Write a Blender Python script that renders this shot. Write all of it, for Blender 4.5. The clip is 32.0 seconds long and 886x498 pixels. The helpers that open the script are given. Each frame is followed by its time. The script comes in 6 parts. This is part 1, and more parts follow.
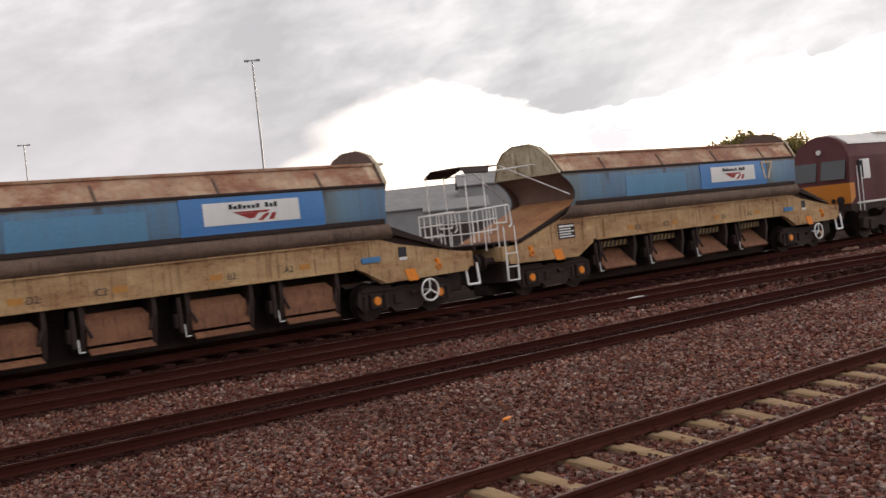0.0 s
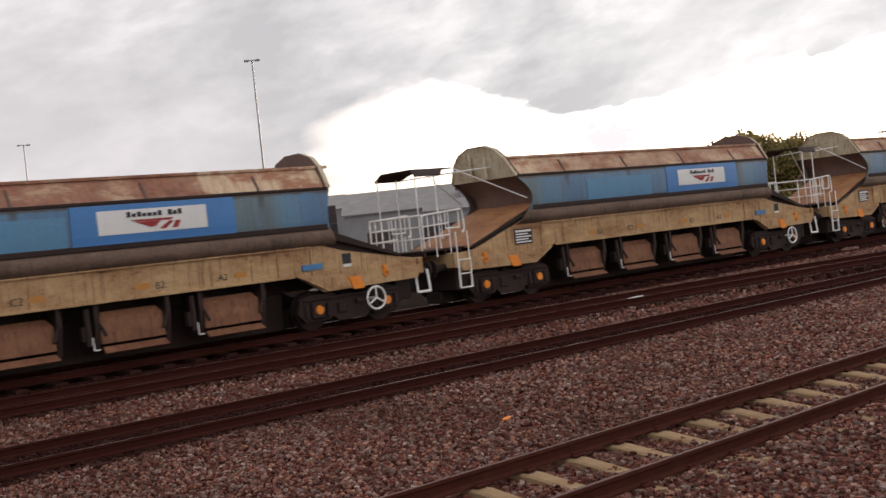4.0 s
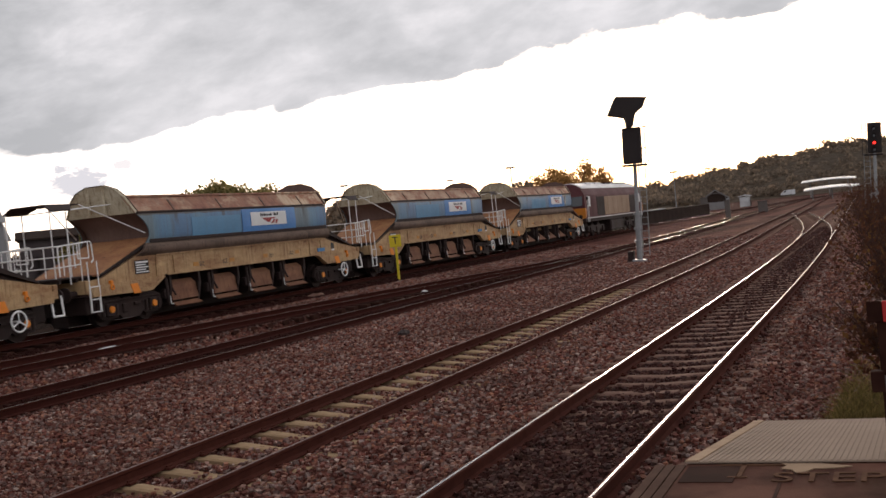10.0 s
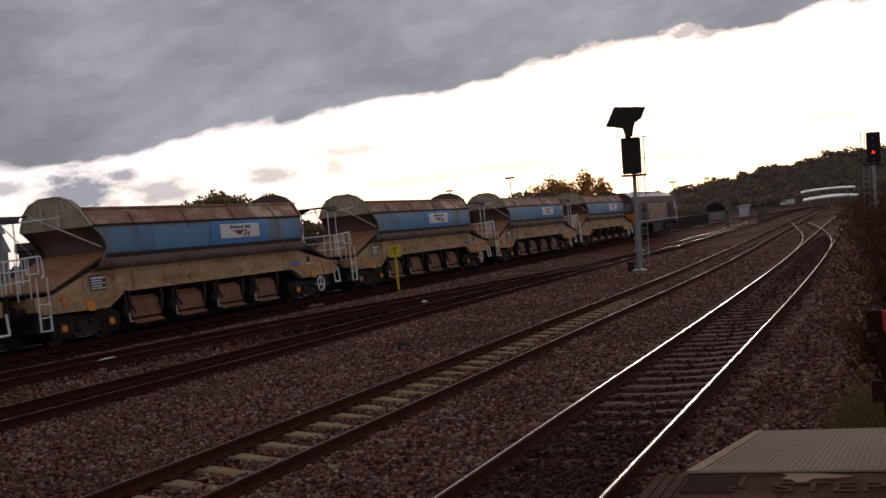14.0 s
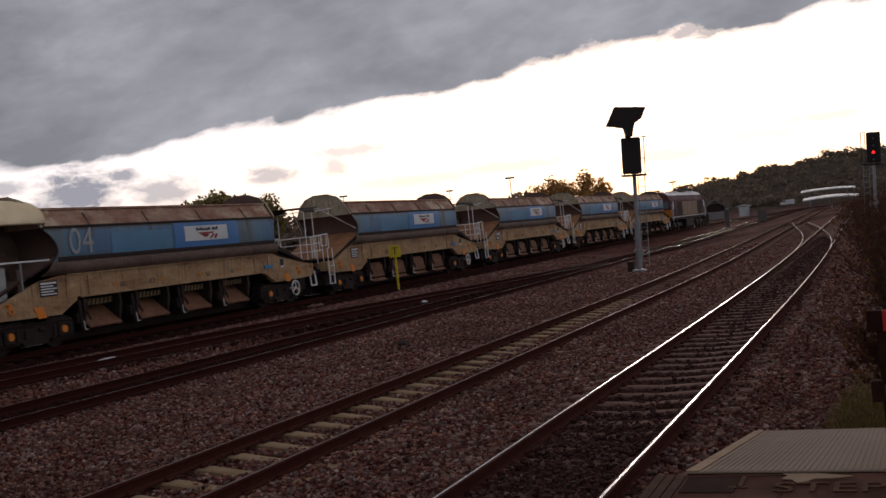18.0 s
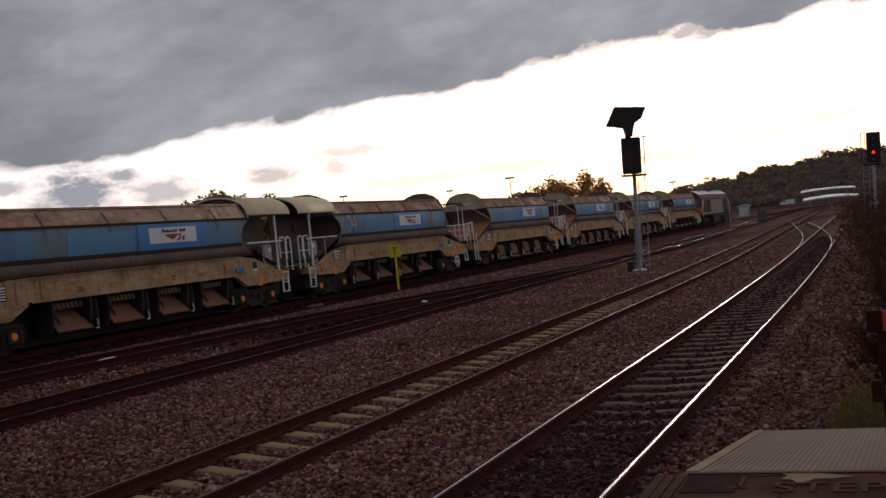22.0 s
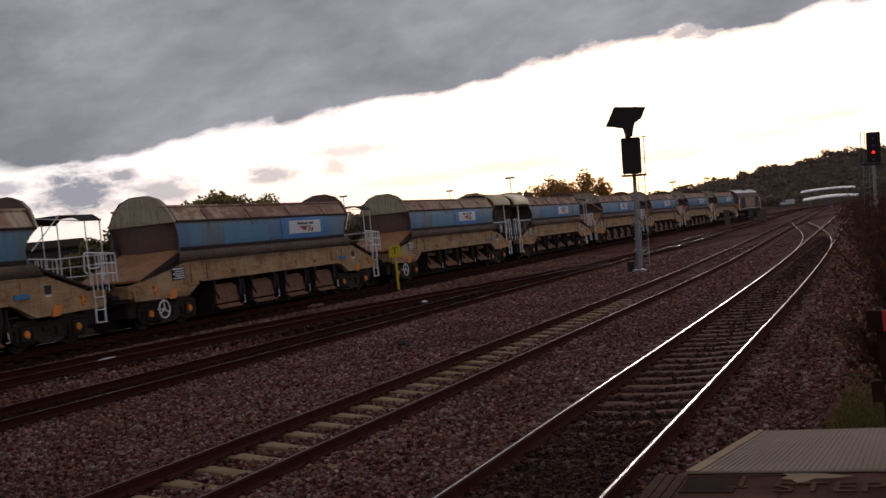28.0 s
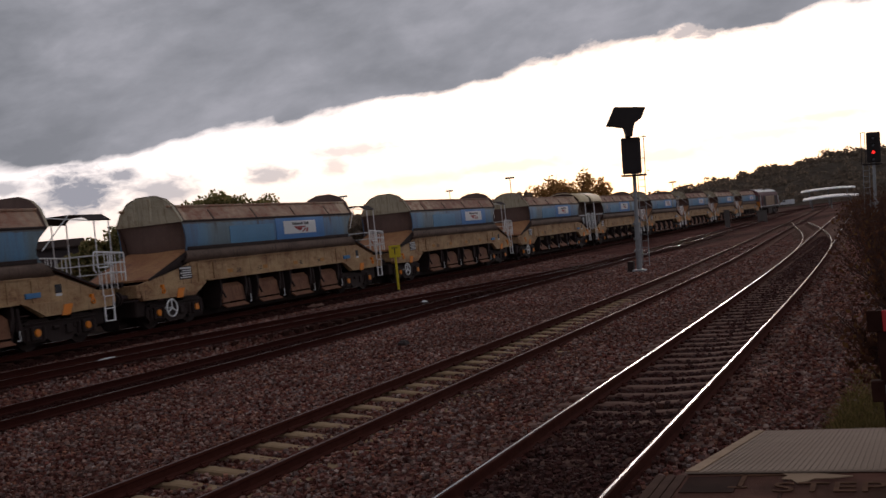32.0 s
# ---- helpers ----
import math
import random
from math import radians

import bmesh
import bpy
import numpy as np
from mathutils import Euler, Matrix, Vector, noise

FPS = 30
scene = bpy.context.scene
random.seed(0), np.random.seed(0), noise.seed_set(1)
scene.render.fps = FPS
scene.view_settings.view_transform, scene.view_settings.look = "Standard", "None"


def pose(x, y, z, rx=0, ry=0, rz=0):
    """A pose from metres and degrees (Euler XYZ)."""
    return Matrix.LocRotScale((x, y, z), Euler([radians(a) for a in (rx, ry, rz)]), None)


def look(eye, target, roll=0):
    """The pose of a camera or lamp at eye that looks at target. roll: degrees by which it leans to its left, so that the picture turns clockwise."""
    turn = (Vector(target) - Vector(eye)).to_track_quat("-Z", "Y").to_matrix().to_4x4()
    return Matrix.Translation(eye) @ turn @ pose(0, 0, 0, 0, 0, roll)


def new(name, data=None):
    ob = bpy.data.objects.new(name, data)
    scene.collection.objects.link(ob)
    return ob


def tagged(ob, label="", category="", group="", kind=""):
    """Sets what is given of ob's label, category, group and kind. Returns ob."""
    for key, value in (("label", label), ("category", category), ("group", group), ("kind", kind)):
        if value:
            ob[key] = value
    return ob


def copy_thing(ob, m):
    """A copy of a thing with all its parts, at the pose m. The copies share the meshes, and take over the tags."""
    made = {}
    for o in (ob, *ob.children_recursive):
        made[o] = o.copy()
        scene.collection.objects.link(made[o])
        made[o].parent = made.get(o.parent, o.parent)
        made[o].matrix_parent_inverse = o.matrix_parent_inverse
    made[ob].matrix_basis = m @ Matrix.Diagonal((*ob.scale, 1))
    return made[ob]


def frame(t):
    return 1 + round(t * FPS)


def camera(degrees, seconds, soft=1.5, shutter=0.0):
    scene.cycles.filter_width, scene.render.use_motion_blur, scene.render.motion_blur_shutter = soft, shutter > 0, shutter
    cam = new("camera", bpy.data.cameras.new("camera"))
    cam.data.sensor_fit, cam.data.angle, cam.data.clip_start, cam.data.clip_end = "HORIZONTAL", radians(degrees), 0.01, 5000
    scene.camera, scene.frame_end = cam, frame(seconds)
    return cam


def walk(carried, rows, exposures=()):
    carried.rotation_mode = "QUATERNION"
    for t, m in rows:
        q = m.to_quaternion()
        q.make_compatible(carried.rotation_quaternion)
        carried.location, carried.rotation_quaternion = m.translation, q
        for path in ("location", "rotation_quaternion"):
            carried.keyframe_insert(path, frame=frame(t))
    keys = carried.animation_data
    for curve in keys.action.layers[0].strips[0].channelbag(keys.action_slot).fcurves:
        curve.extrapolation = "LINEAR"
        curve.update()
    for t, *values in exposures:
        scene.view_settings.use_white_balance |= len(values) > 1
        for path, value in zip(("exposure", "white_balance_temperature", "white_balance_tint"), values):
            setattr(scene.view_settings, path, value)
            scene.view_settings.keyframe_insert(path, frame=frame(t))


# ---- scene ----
cam = camera(43.8, 32.0, soft=1.5, shutter=0.4)
EYE = (0.0, 0.0, 2.38)


def aim(bearing, pitch, lean):
    """Camera pose from its bearing (degrees from the line of the tracks towards the goods line), pitch and lean."""
    b, p = radians(bearing), radians(pitch)
    tip = (EYE[0] + math.cos(b) * math.cos(p), EYE[1] + math.sin(b) * math.cos(p), EYE[2] + math.sin(p))
    return look(EYE, tip, -lean)


PATH = [
    (0.0, aim(49.49, -0.883, 6.135)), (6.5, aim(49.47, -0.883, 6.135)), (6.8, aim(48.65, -0.95, 6.0)),
    (7.0, aim(46.278, -1.267, 5.75)), (7.5, aim(39.375, -1.727, 5.78)), (8.0, aim(32.699, -2.292, 5.65)),
    (8.5, aim(28.878, -2.595, 5.629)), (9.0, aim(25.45, -2.882, 5.658)), (9.5, aim(23.464, -2.954, 5.75)),
    (10.0, aim(22.512, -1.24, 5.735)), (10.5, aim(22.295, -1.075, 5.757)), (11.0, aim(22.208, -0.616, 5.85)),
    (11.5, aim(22.44, -0.707, 5.84)), (32.0, aim(22.44, -0.707, 5.84))]
walk(cam, PATH, exposures=[(0.0, 0.6, 7200, 19), (7.0, 0.6, 7200, 19), (8.5, 0.6, 7200, 20), (9.6, 0.45, 7050, 19), (11.0, -0.4, 6700, 19), (12.5, -0.80, 6550, 22), (32.0, -0.90, 6500, 22)])

# ---------- world and sun ----------
SUN_BEARING, SUN_ELEV = 11.0, 5.5
world = bpy.data.worlds.new("sky")
scene.world = world
world.use_nodes = True
wn, wl = world.node_tree.nodes, world.node_tree.links
wn.clear()


def wmath(op, a, b=None, clamp=False):
    n = wn.new("ShaderNodeMath")
    n.operation, n.use_clamp = op, clamp
    for i, v in enumerate((a, b)):
        if v is None:
            continue
        if isinstance(v, (int, float)):
            n.inputs[i].default_value = v
        else:
            wl.new(v, n.inputs[i])
    return n.outputs[0]


def wramp(fac, stops):
    n = wn.new("ShaderNodeValToRGB")
    wl.new(fac, n.inputs[0])
    e = n.color_ramp.elements
    while len(e) < len(stops):
        e.new(0.5)
    for el, (pos, col) in zip(e, stops):
        el.position = pos
        el.color = (*col, 1) if len(col) == 3 else col
    return n.outputs[0]


def wmix(fac, a, b):
    n = wn.new("ShaderNodeMix")
    n.data_type = "RGBA"
    for sock, v in ((n.inputs[0], fac), (n.inputs[6], a), (n.inputs[7], b)):
        if isinstance(v, (int, float)):
            sock.default_value = v
        elif isinstance(v, tuple):
            sock.default_value = (*v, 1)
        else:
            wl.new(v, sock)
    return n.outputs[2]


sky = wn.new("ShaderNodeTexSky")
sky.sky_type, sky.sun_disc = "NISHITA", False
sky.sun_elevation, sky.sun_rotation = radians(SUN_ELEV), radians(90 - SUN_BEARING)
sky.air_density, sky.dust_density = 1.0, 1.0
tc = wn.new("ShaderNodeTexCoord")
sep = wn.new("ShaderNodeSeparateXYZ")
wl.new(tc.outputs["Generated"], sep.inputs[0])
dx, dy, dz = sep.outputs
hz = wmath("MAXIMUM", dz, 0.012)
# the cloud layer is a flat sheet overhead: where a direction meets it
px, py = wmath("DIVIDE", dx, hz), wmath("DIVIDE", dy, hz)
sheet = wn.new("ShaderNodeCombineXYZ")
wl.new(px, sheet.inputs[0])
wl.new(py, sheet.inputs[1])


def wnoise(vec, scale, detail, rough=0.55, dist=0.0):
    n = wn.new("ShaderNodeTexNoise")
    n.inputs["Scale"].default_value, n.inputs["Detail"].default_value = scale, detail
    n.inputs["Roughness"].default_value, n.inputs["Distortion"].default_value = rough, dist
    wl.new(vec, n.inputs["Vector"])
    return n.outputs[0]


bear = wmath("MULTIPLY", wmath("ARCTAN2", dy, dx), 57.2958)
elev = wmath("MULTIPLY", wmath("ARCSINE", dz), 57.2958)
dome = wn.new("ShaderNodeCombineXYZ")
wl.new(wmath("MULTIPLY", bear, 0.095), dome.inputs[0])
wl.new(wmath("ADD", wmath("MULTIPLY", elev, 0.20), wmath("MULTIPLY", bear, 0.03)), dome.inputs[1])
big = wnoise(dome.outputs[0], 1.0, 5, 0.5, 0.35)
fine = wnoise(dome.outputs[0], 3.0, 8, 0.58, 0.2)
# the sheet ends along a ragged line; beyond it the sky is open and bright
gap = wmath("ADD", wmath("POWER", wmath("SUBTRACT", px, 5.3), 2.0), wmath("POWER", wmath("MULTIPLY", wmath("SUBTRACT", py, 8.3), 0.62), 2.0))
gap = wmath("MULTIPLY", wmath("EXPONENT", wmath("MULTIPLY", gap, -0.42)), 3.4)
low_gap = wmath("ADD", wmath("POWER", wmath("SUBTRACT", px, 7.6), 2.0), wmath("POWER", wmath("MULTIPLY", wmath("SUBTRACT", py, 11.4), 0.62), 2.0))
gap = wmath("ADD", gap, wmath("MULTIPLY", wmath("EXPONENT", wmath("MULTIPLY", low_gap, -0.42)), 3.2))
ragged = wmath("ADD", wmath("MULTIPLY", wmath("SUBTRACT", big, 0.5), 3.0), wmath("MULTIPLY", wmath("SUBTRACT", fine, 0.5), 1.3))
edge = wmath("ADD", wmath("SUBTRACT", wmath("SUBTRACT", px, wmath("MULTIPLY", py, 0.22)), 6.15), wmath("ADD", gap, ragged))
# low on the far left the sheet comes down to the horizon
edge = wmath("SUBTRACT", edge, wmath("MULTIPLY", wmath("MAXIMUM", wmath("SUBTRACT", bear, 53.0), 0.0), 0.75))
edge = wmath("SUBTRACT", edge, wmath("MULTIPLY", wmath("EXPONENT", wmath("MULTIPLY", wmath("POWER", wmath("MULTIPLY", wmath("SUBTRACT", bear, 27.0), 0.11), 2.0), -1.0)), 0.55))
edge = wmath("SUBTRACT", edge, wmath("MULTIPLY", wmath("EXPONENT", wmath("MULTIPLY", wmath("POWER", wmath("MULTIPLY", wmath("SUBTRACT", bear, 37.5), 0.26), 2.0), -1.0)), 0.7))
# the edge is softer towards the far left
softly = wramp(wmath("MULTIPLY", bear, 0.01), [(0.40, (0.50, 0.50, 0.50)), (0.49, (0.05, 0.05, 0.05))])
deck = wramp(wmath("ADD", wmath("MULTIPLY", edge, softly), 0.5, True), [(0.40, (1, 1, 1)), (0.57, (0, 0, 0))])
grey = wramp(wmath("ADD", wmath("MULTIPLY", big, 0.62), wmath("MULTIPLY", fine, 0.38)),
             [(0.39, (0.34, 0.38, 0.405)), (0.5, (0.46, 0.505, 0.535)), (0.60, (0.61, 0.655, 0.69))])
# paler where the light comes through, over the end of the line
grey = wmix(wramp(wmath("MULTIPLY", bear, 0.01), [(0.36, (0.15, 0.15, 0.15)), (0.50, (0, 0, 0))]), grey, (0.95, 1.0, 1.03))
# towards the far left the sheet thins and pales
pale = wramp(wmath("MULTIPLY", wmath("SUBTRACT", py, px), 0.12), [(0.0, (0, 0, 0)), (0.55, (1, 1, 1))])
grey = wmix(wmath("MULTIPLY", pale, 0.72), grey, (0.44, 0.465, 0.50))
# small clouds low over the horizon
low = wn.new("ShaderNodeCombineXYZ")
wl.new(wmath("MULTIPLY", bear, 0.55), low.inputs[0])
wl.new(wmath("MULTIPLY", elev, 1.1), low.inputs[1])
puff = wmath("MULTIPLY", wmath("SUBTRACT", wnoise(low.outputs[0], 2.0, 7, 0.62, 0.4), 0.5), 2.2)
puffs = None
for cb, ce, rb, re_, thick in ((40.4, 3.9, 2.0, 1.2, 1.0), (38.2, 4.55, 0.8, 0.4, 0.9), (36.4, 3.6, 1.6, 0.7, 0.7), (43.8, 4.4, 1.0, 0.4, 0.7), (30.9, 4.0, 1.2, 0.5, 0.65),
                               (26.6, 4.85, 2.2, 0.3, 0.45), (27.5, 4.1, 0.7, 0.45, 0.45), (18.5, 3.2, 3.6, 0.3, 0.35), (11.0, 2.9, 3.0, 0.4, 0.32), (6.0, 3.4, 3.0, 0.28, 0.25),
                               (3.0, 3.9, 2.2, 0.22, 0.35), (23.5, 3.0, 3.0, 0.3, 0.3), (7.8, 9.0, 2.9, 0.6, 0.8)):
    dd = wmath("SQRT", wmath("ADD", wmath("POWER", wmath("DIVIDE", wmath("SUBTRACT", bear, cb), rb), 2.0),
                             wmath("POWER", wmath("DIVIDE", wmath("SUBTRACT", elev, ce), re_), 2.0)))
    one = wmath("MULTIPLY", wmath("MULTIPLY", wmath("ADD", wmath("SUBTRACT", 1.3, dd), puff), 1.2, True), thick)
    puffs = one if puffs is None else wmath("MAXIMUM", puffs, one)
shy = wramp(wmath("MULTIPLY", bear, 0.01), [(0.43, (1, 1, 1)), (0.55, (0.45, 0.45, 0.45))])
bright = wmix(wramp(dz, [(0.0, (0, 0, 0)), (0.09, (1, 1, 1))]), (1.40, 1.36, 1.26), (1.75, 1.74, 1.72))
openly = wmix(shy, (0.0, 0.0, 0.0), bright)
# open sky with its bright haze, and the cloud sheet that covers it
haze, skybit, cloud = (wn.new("ShaderNodeBackground") for _ in range(3))
wl.new(openly, haze.inputs[0])
wl.new(sky.outputs[0], skybit.inputs[0])
skybit.inputs[1].default_value = 0.05
wl.new(wmix(deck, (0.60, 0.64, 0.69), grey), cloud.inputs[0])
cloud.inputs[1].default_value = 1.0
both, cover = wn.new("ShaderNodeAddShader"), wn.new("ShaderNodeMixShader")
wl.new(haze.outputs[0], both.inputs[0])
wl.new(skybit.outputs[0], both.inputs[1])
wl.new(wmath("MAXIMUM", deck, puffs), cover.inputs[0])
wl.new(both.outputs[0], cover.inputs[1])
wl.new(cloud.outputs[0], cover.inputs[2])
wout = wn.new("ShaderNodeOutputWorld")
wl.new(cover.outputs[0], wout.inputs[0])

sun = new("sun", bpy.data.lights.new("sun", "SUN"))
sun.data.energy, sun.data.angle, sun.data.color = 0.8, radians(9), (1.0, 0.88, 0.72)
b, e = radians(SUN_BEARING), radians(SUN_ELEV)
sun.matrix_world = look((math.cos(b) * 100, math.sin(b) * 100, 100 * math.tan(e) + 2), (0, 0, 2))


# ---------- materials ----------
class Mat:
    """A node material under construction: m.noise, m.ramp, m.mix and so on return sockets."""

    def __init__(self, name):
        self.m = bpy.data.materials.new(name)
        self.m.use_nodes = True
        self.n, self.l = self.m.node_tree.nodes, self.m.node_tree.links
        self.b = self.n["Principled BSDF"]
        self.co = self.n.new("ShaderNodeTexCoord").outputs["Object"]

    def put(self, sock, v):
        if isinstance(v, (int, float)):
            sock.default_value = v
        elif isinstance(v, (tuple, list)):
            sock.default_value = (*v, 1) if len(v) == 3 and sock.type == "RGBA" else v
        else:
            self.l.new(v, sock)

    def noise(self, scale, detail=4, rough=0.55, vec=None, stretch=None, dist=0.0):
        n = self.n.new("ShaderNodeTexNoise")
        v = vec or self.co
        if stretch:
            mp = self.n.new("ShaderNodeMapping")
            mp.inputs["Scale"].default_value = stretch
            self.l.new(v, mp.inputs[0])
            v = mp.outputs[0]
        self.l.new(v, n.inputs["Vector"])
        n.inputs["Scale"].default_value, n.inputs["Detail"].default_value = scale, detail
        n.inputs["Roughness"].default_value, n.inputs["Distortion"].default_value = rough, dist
        return n.outputs[0]

    def cells(self, scale, out="Color", vec=None):
        n = self.n.new("ShaderNodeTexVoronoi")
        self.l.new(vec or self.co, n.inputs["Vector"])
        n.inputs["Scale"].default_value = scale
        return n.outputs[out]

    def ramp(self, fac, stops):
        n = self.n.new("ShaderNodeValToRGB")
        self.l.new(fac, n.inputs[0])
        e = n.color_ramp.elements
        while len(e) < len(stops):
            e.new(0.5)
        for el, (pos, col) in zip(e, stops):
            el.position = pos
            el.color = (*col, 1) if isinstance(col, tuple) else (col, col, col, 1)
        return n.outputs[0]

    def mix(self, fac, a, b, how="MIX"):
        n = self.n.new("ShaderNodeMix")
        n.data_type, n.blend_type = "RGBA", how
        self.put(n.inputs[0], fac)
        self.put(n.inputs[6], a)
        self.put(n.inputs[7], b)
        return n.outputs[2]

    def math(self, op, a, b=0.0):
        n = self.n.new("ShaderNodeMath")
        n.operation = op
        self.put(n.inputs[0], a)
        self.put(n.inputs[1], b)
        return n.outputs[0]

    def axis(self, i, vec=None):
        n = self.n.new("ShaderNodeSeparateXYZ")
        self.l.new(vec or self.co, n.inputs[0])
        return n.outputs[i]

    def rnd(self):
        return self.n.new("ShaderNodeObjectInfo").outputs["Random"]

    def island(self):
        return self.n.new("ShaderNodeNewGeometry").outputs["Random Per Island"]

    def bump(self, h, strength=0.4, distance=0.01):
        n = self.n.new("ShaderNodeBump")
        n.inputs["Strength"].default_value, n.inputs["Distance"].default_value = strength, distance
        self.l.new(h, n.inputs["Height"])
        self.l.new(n.outputs[0], self.b.inputs["Normal"])

    def done(self, color, rough=0.7, metal=0.0, spec=0.5):
        self.put(self.b.inputs["Base Color"], color)
        self.put(self.b.inputs["Roughness"], rough)
        self.put(self.b.inputs["Metallic"], metal)
        self.put(self.b.inputs["Specular IOR Level"], spec)
        return self.m


def worn(name, base, dirt, streak=0.5, rough=0.55, scale=1.0, rust=None, rust_at=0.62, metal=0.0, spec=0.4):
    """Weathered paint: large patches, streaks that run down, fine grain and rust spots."""
    m = Mat(name)
    patches = m.noise(0.7 * scale, 5, 0.6)
    runs = m.noise(3.0 * scale, 4, 0.6, stretch=(2.2, 2.2, 0.22))
    grain = m.noise(34 * scale, 3, 0.6)
    d = m.ramp(m.math("ADD", m.math("MULTIPLY", patches, 0.6), m.math("MULTIPLY", runs, 0.4)), [(0.38, 0.0), (0.68, 1.0)])
    c = m.mix(m.math("MULTIPLY", d, streak), base, dirt)
    if rust:
        r = m.ramp(m.math("ADD", m.math("MULTIPLY", m.noise(2.6 * scale, 6, 0.7), 0.7), m.math("MULTIPLY", runs, 0.3)),
                   [(rust_at - 0.05, 0.0), (rust_at + 0.05, 1.0)])
        c = m.mix(r, c, rust)
    c = m.mix(0.16, c, m.ramp(grain, [(0.3, 0.0), (0.7, 1.0)]), "SOFT_LIGHT")
    m.bump(grain, 0.15, 0.004)
    return m.done(c, m.ramp(patches, [(0.3, rough - 0.08), (0.7, rough + 0.15)]), metal, spec)


def grimy(name, base, stain, rust):
    """Old paint under years of dirt: blotches, narrow rust runs from above, dark scrapes and grain."""
    m = Mat(name)
    blot = m.noise(1.1, 6, 0.68, stretch=(0.7, 0.7, 1.6))
    runs = m.noise(7.5, 4, 0.6, stretch=(2.0, 2.0, 0.10))
    spots = m.noise(9.0, 5, 0.7)
    grain = m.noise(42, 3, 0.6)
    c = m.mix(m.ramp(blot, [(0.40, 0.0), (0.66, 1.0)]), base, stain)
    c = m.mix(m.ramp(runs, [(0.54, 0.0), (0.70, 0.75)]), c, rust)
    c = m.mix(m.ramp(m.math("ADD", m.math("MULTIPLY", spots, 0.6), m.math("MULTIPLY", blot, 0.4)), [(0.56, 0.0), (0.66, 0.85)]), c, rust)
    c = m.mix(m.ramp(m.noise(2.3, 5, 0.65), [(0.58, 0.0), (0.70, 0.5)]), c, tuple(min(1, v * 1.35) for v in base))
    c = m.mix(0.3, c, m.ramp(grain, [(0.3, 0.0), (0.7, 1.0)]), "SOFT_LIGHT")
    m.bump(spots, 0.2, 0.006)
    return m.done(c, 0.72, spec=0.3)


def plain(name, color, rough=0.6, metal=0.0, vary=0.25, spec=0.4):
    m = Mat(name)
    g = m.noise(6, 5, 0.6)
    dark = tuple(v * (1 - vary) for v in color)
    m.bump(m.noise(50, 3), 0.1, 0.003)
    return m.done(m.mix(g, dark, tuple(min(1, v * (1 + vary * 0.6)) for v in color)), rough, metal, spec)


def wagon_blue():
    """Blue paint in broad upright bands of different age, with dust from below and rusty runs."""
    m = Mat("blue_wagon_paint")
    x = m.axis(0)
    bands = m.noise(0.42, 2, 0.5, stretch=(1, 0.02, 0.05))
    runs = m.noise(3.2, 5, 0.65, stretch=(2.4, 2.4, 0.16))
    grain = m.noise(30, 3)
    c = m.ramp(bands, [(0.38, (0.040, 0.155, 0.34)), (0.47, (0.055, 0.215, 0.42)), (0.52, (0.08, 0.245, 0.41)), (0.60, (0.11, 0.19, 0.235))])
    c = m.mix(m.ramp(runs, [(0.45, 0.0), (0.75, 0.7)]), c, (0.10, 0.11, 0.115))
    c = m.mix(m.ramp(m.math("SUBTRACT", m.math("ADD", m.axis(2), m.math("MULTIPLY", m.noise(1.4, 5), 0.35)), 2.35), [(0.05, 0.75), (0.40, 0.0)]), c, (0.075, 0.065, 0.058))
    c = m.mix(m.ramp(m.noise(1.9, 6, 0.7), [(0.66, 0.0), (0.74, 0.8)]), c, (0.13, 0.075, 0.05))
    c = m.mix(m.math("MULTIPLY", m.rnd(), 0.55), c, (0.10, 0.145, 0.175))
    c = m.mix(0.15, c, m.ramp(grain, [(0.3, 0.0), (0.7, 1.0)]), "SOFT_LIGHT")
    top = m.math("ADD", m.axis(2), m.math("MULTIPLY", m.noise(3.0, 4), 0.12))
    c = m.mix(m.ramp(m.math("SUBTRACT", top, 2.55), [(0.69, 0.0), (0.72, 0.8)]), c, (0.085, 0.06, 0.042))
    for strap in (-4.1, -1.4, 1.4, 4.1):
        near = m.math("ABSOLUTE", m.math("SUBTRACT", m.math("ADD", x, m.math("MULTIPLY", m.noise(2.2, 3), 0.16)), strap + 0.1))
        drip = m.math("MULTIPLY", m.ramp(near, [(0.05, 0.75), (0.12, 0.0)]), m.ramp(m.math("SUBTRACT", m.axis(2), 2.3), [(0.45, 0.0), (0.85, 1.0)]))
        c = m.mix(drip, c, (0.055, 0.05, 0.05))
    m.bump(grain, 0.12, 0.004)
    return m.done(c, m.ramp(runs, [(0.3, 0.36), (0.7, 0.6)]), spec=0.5)


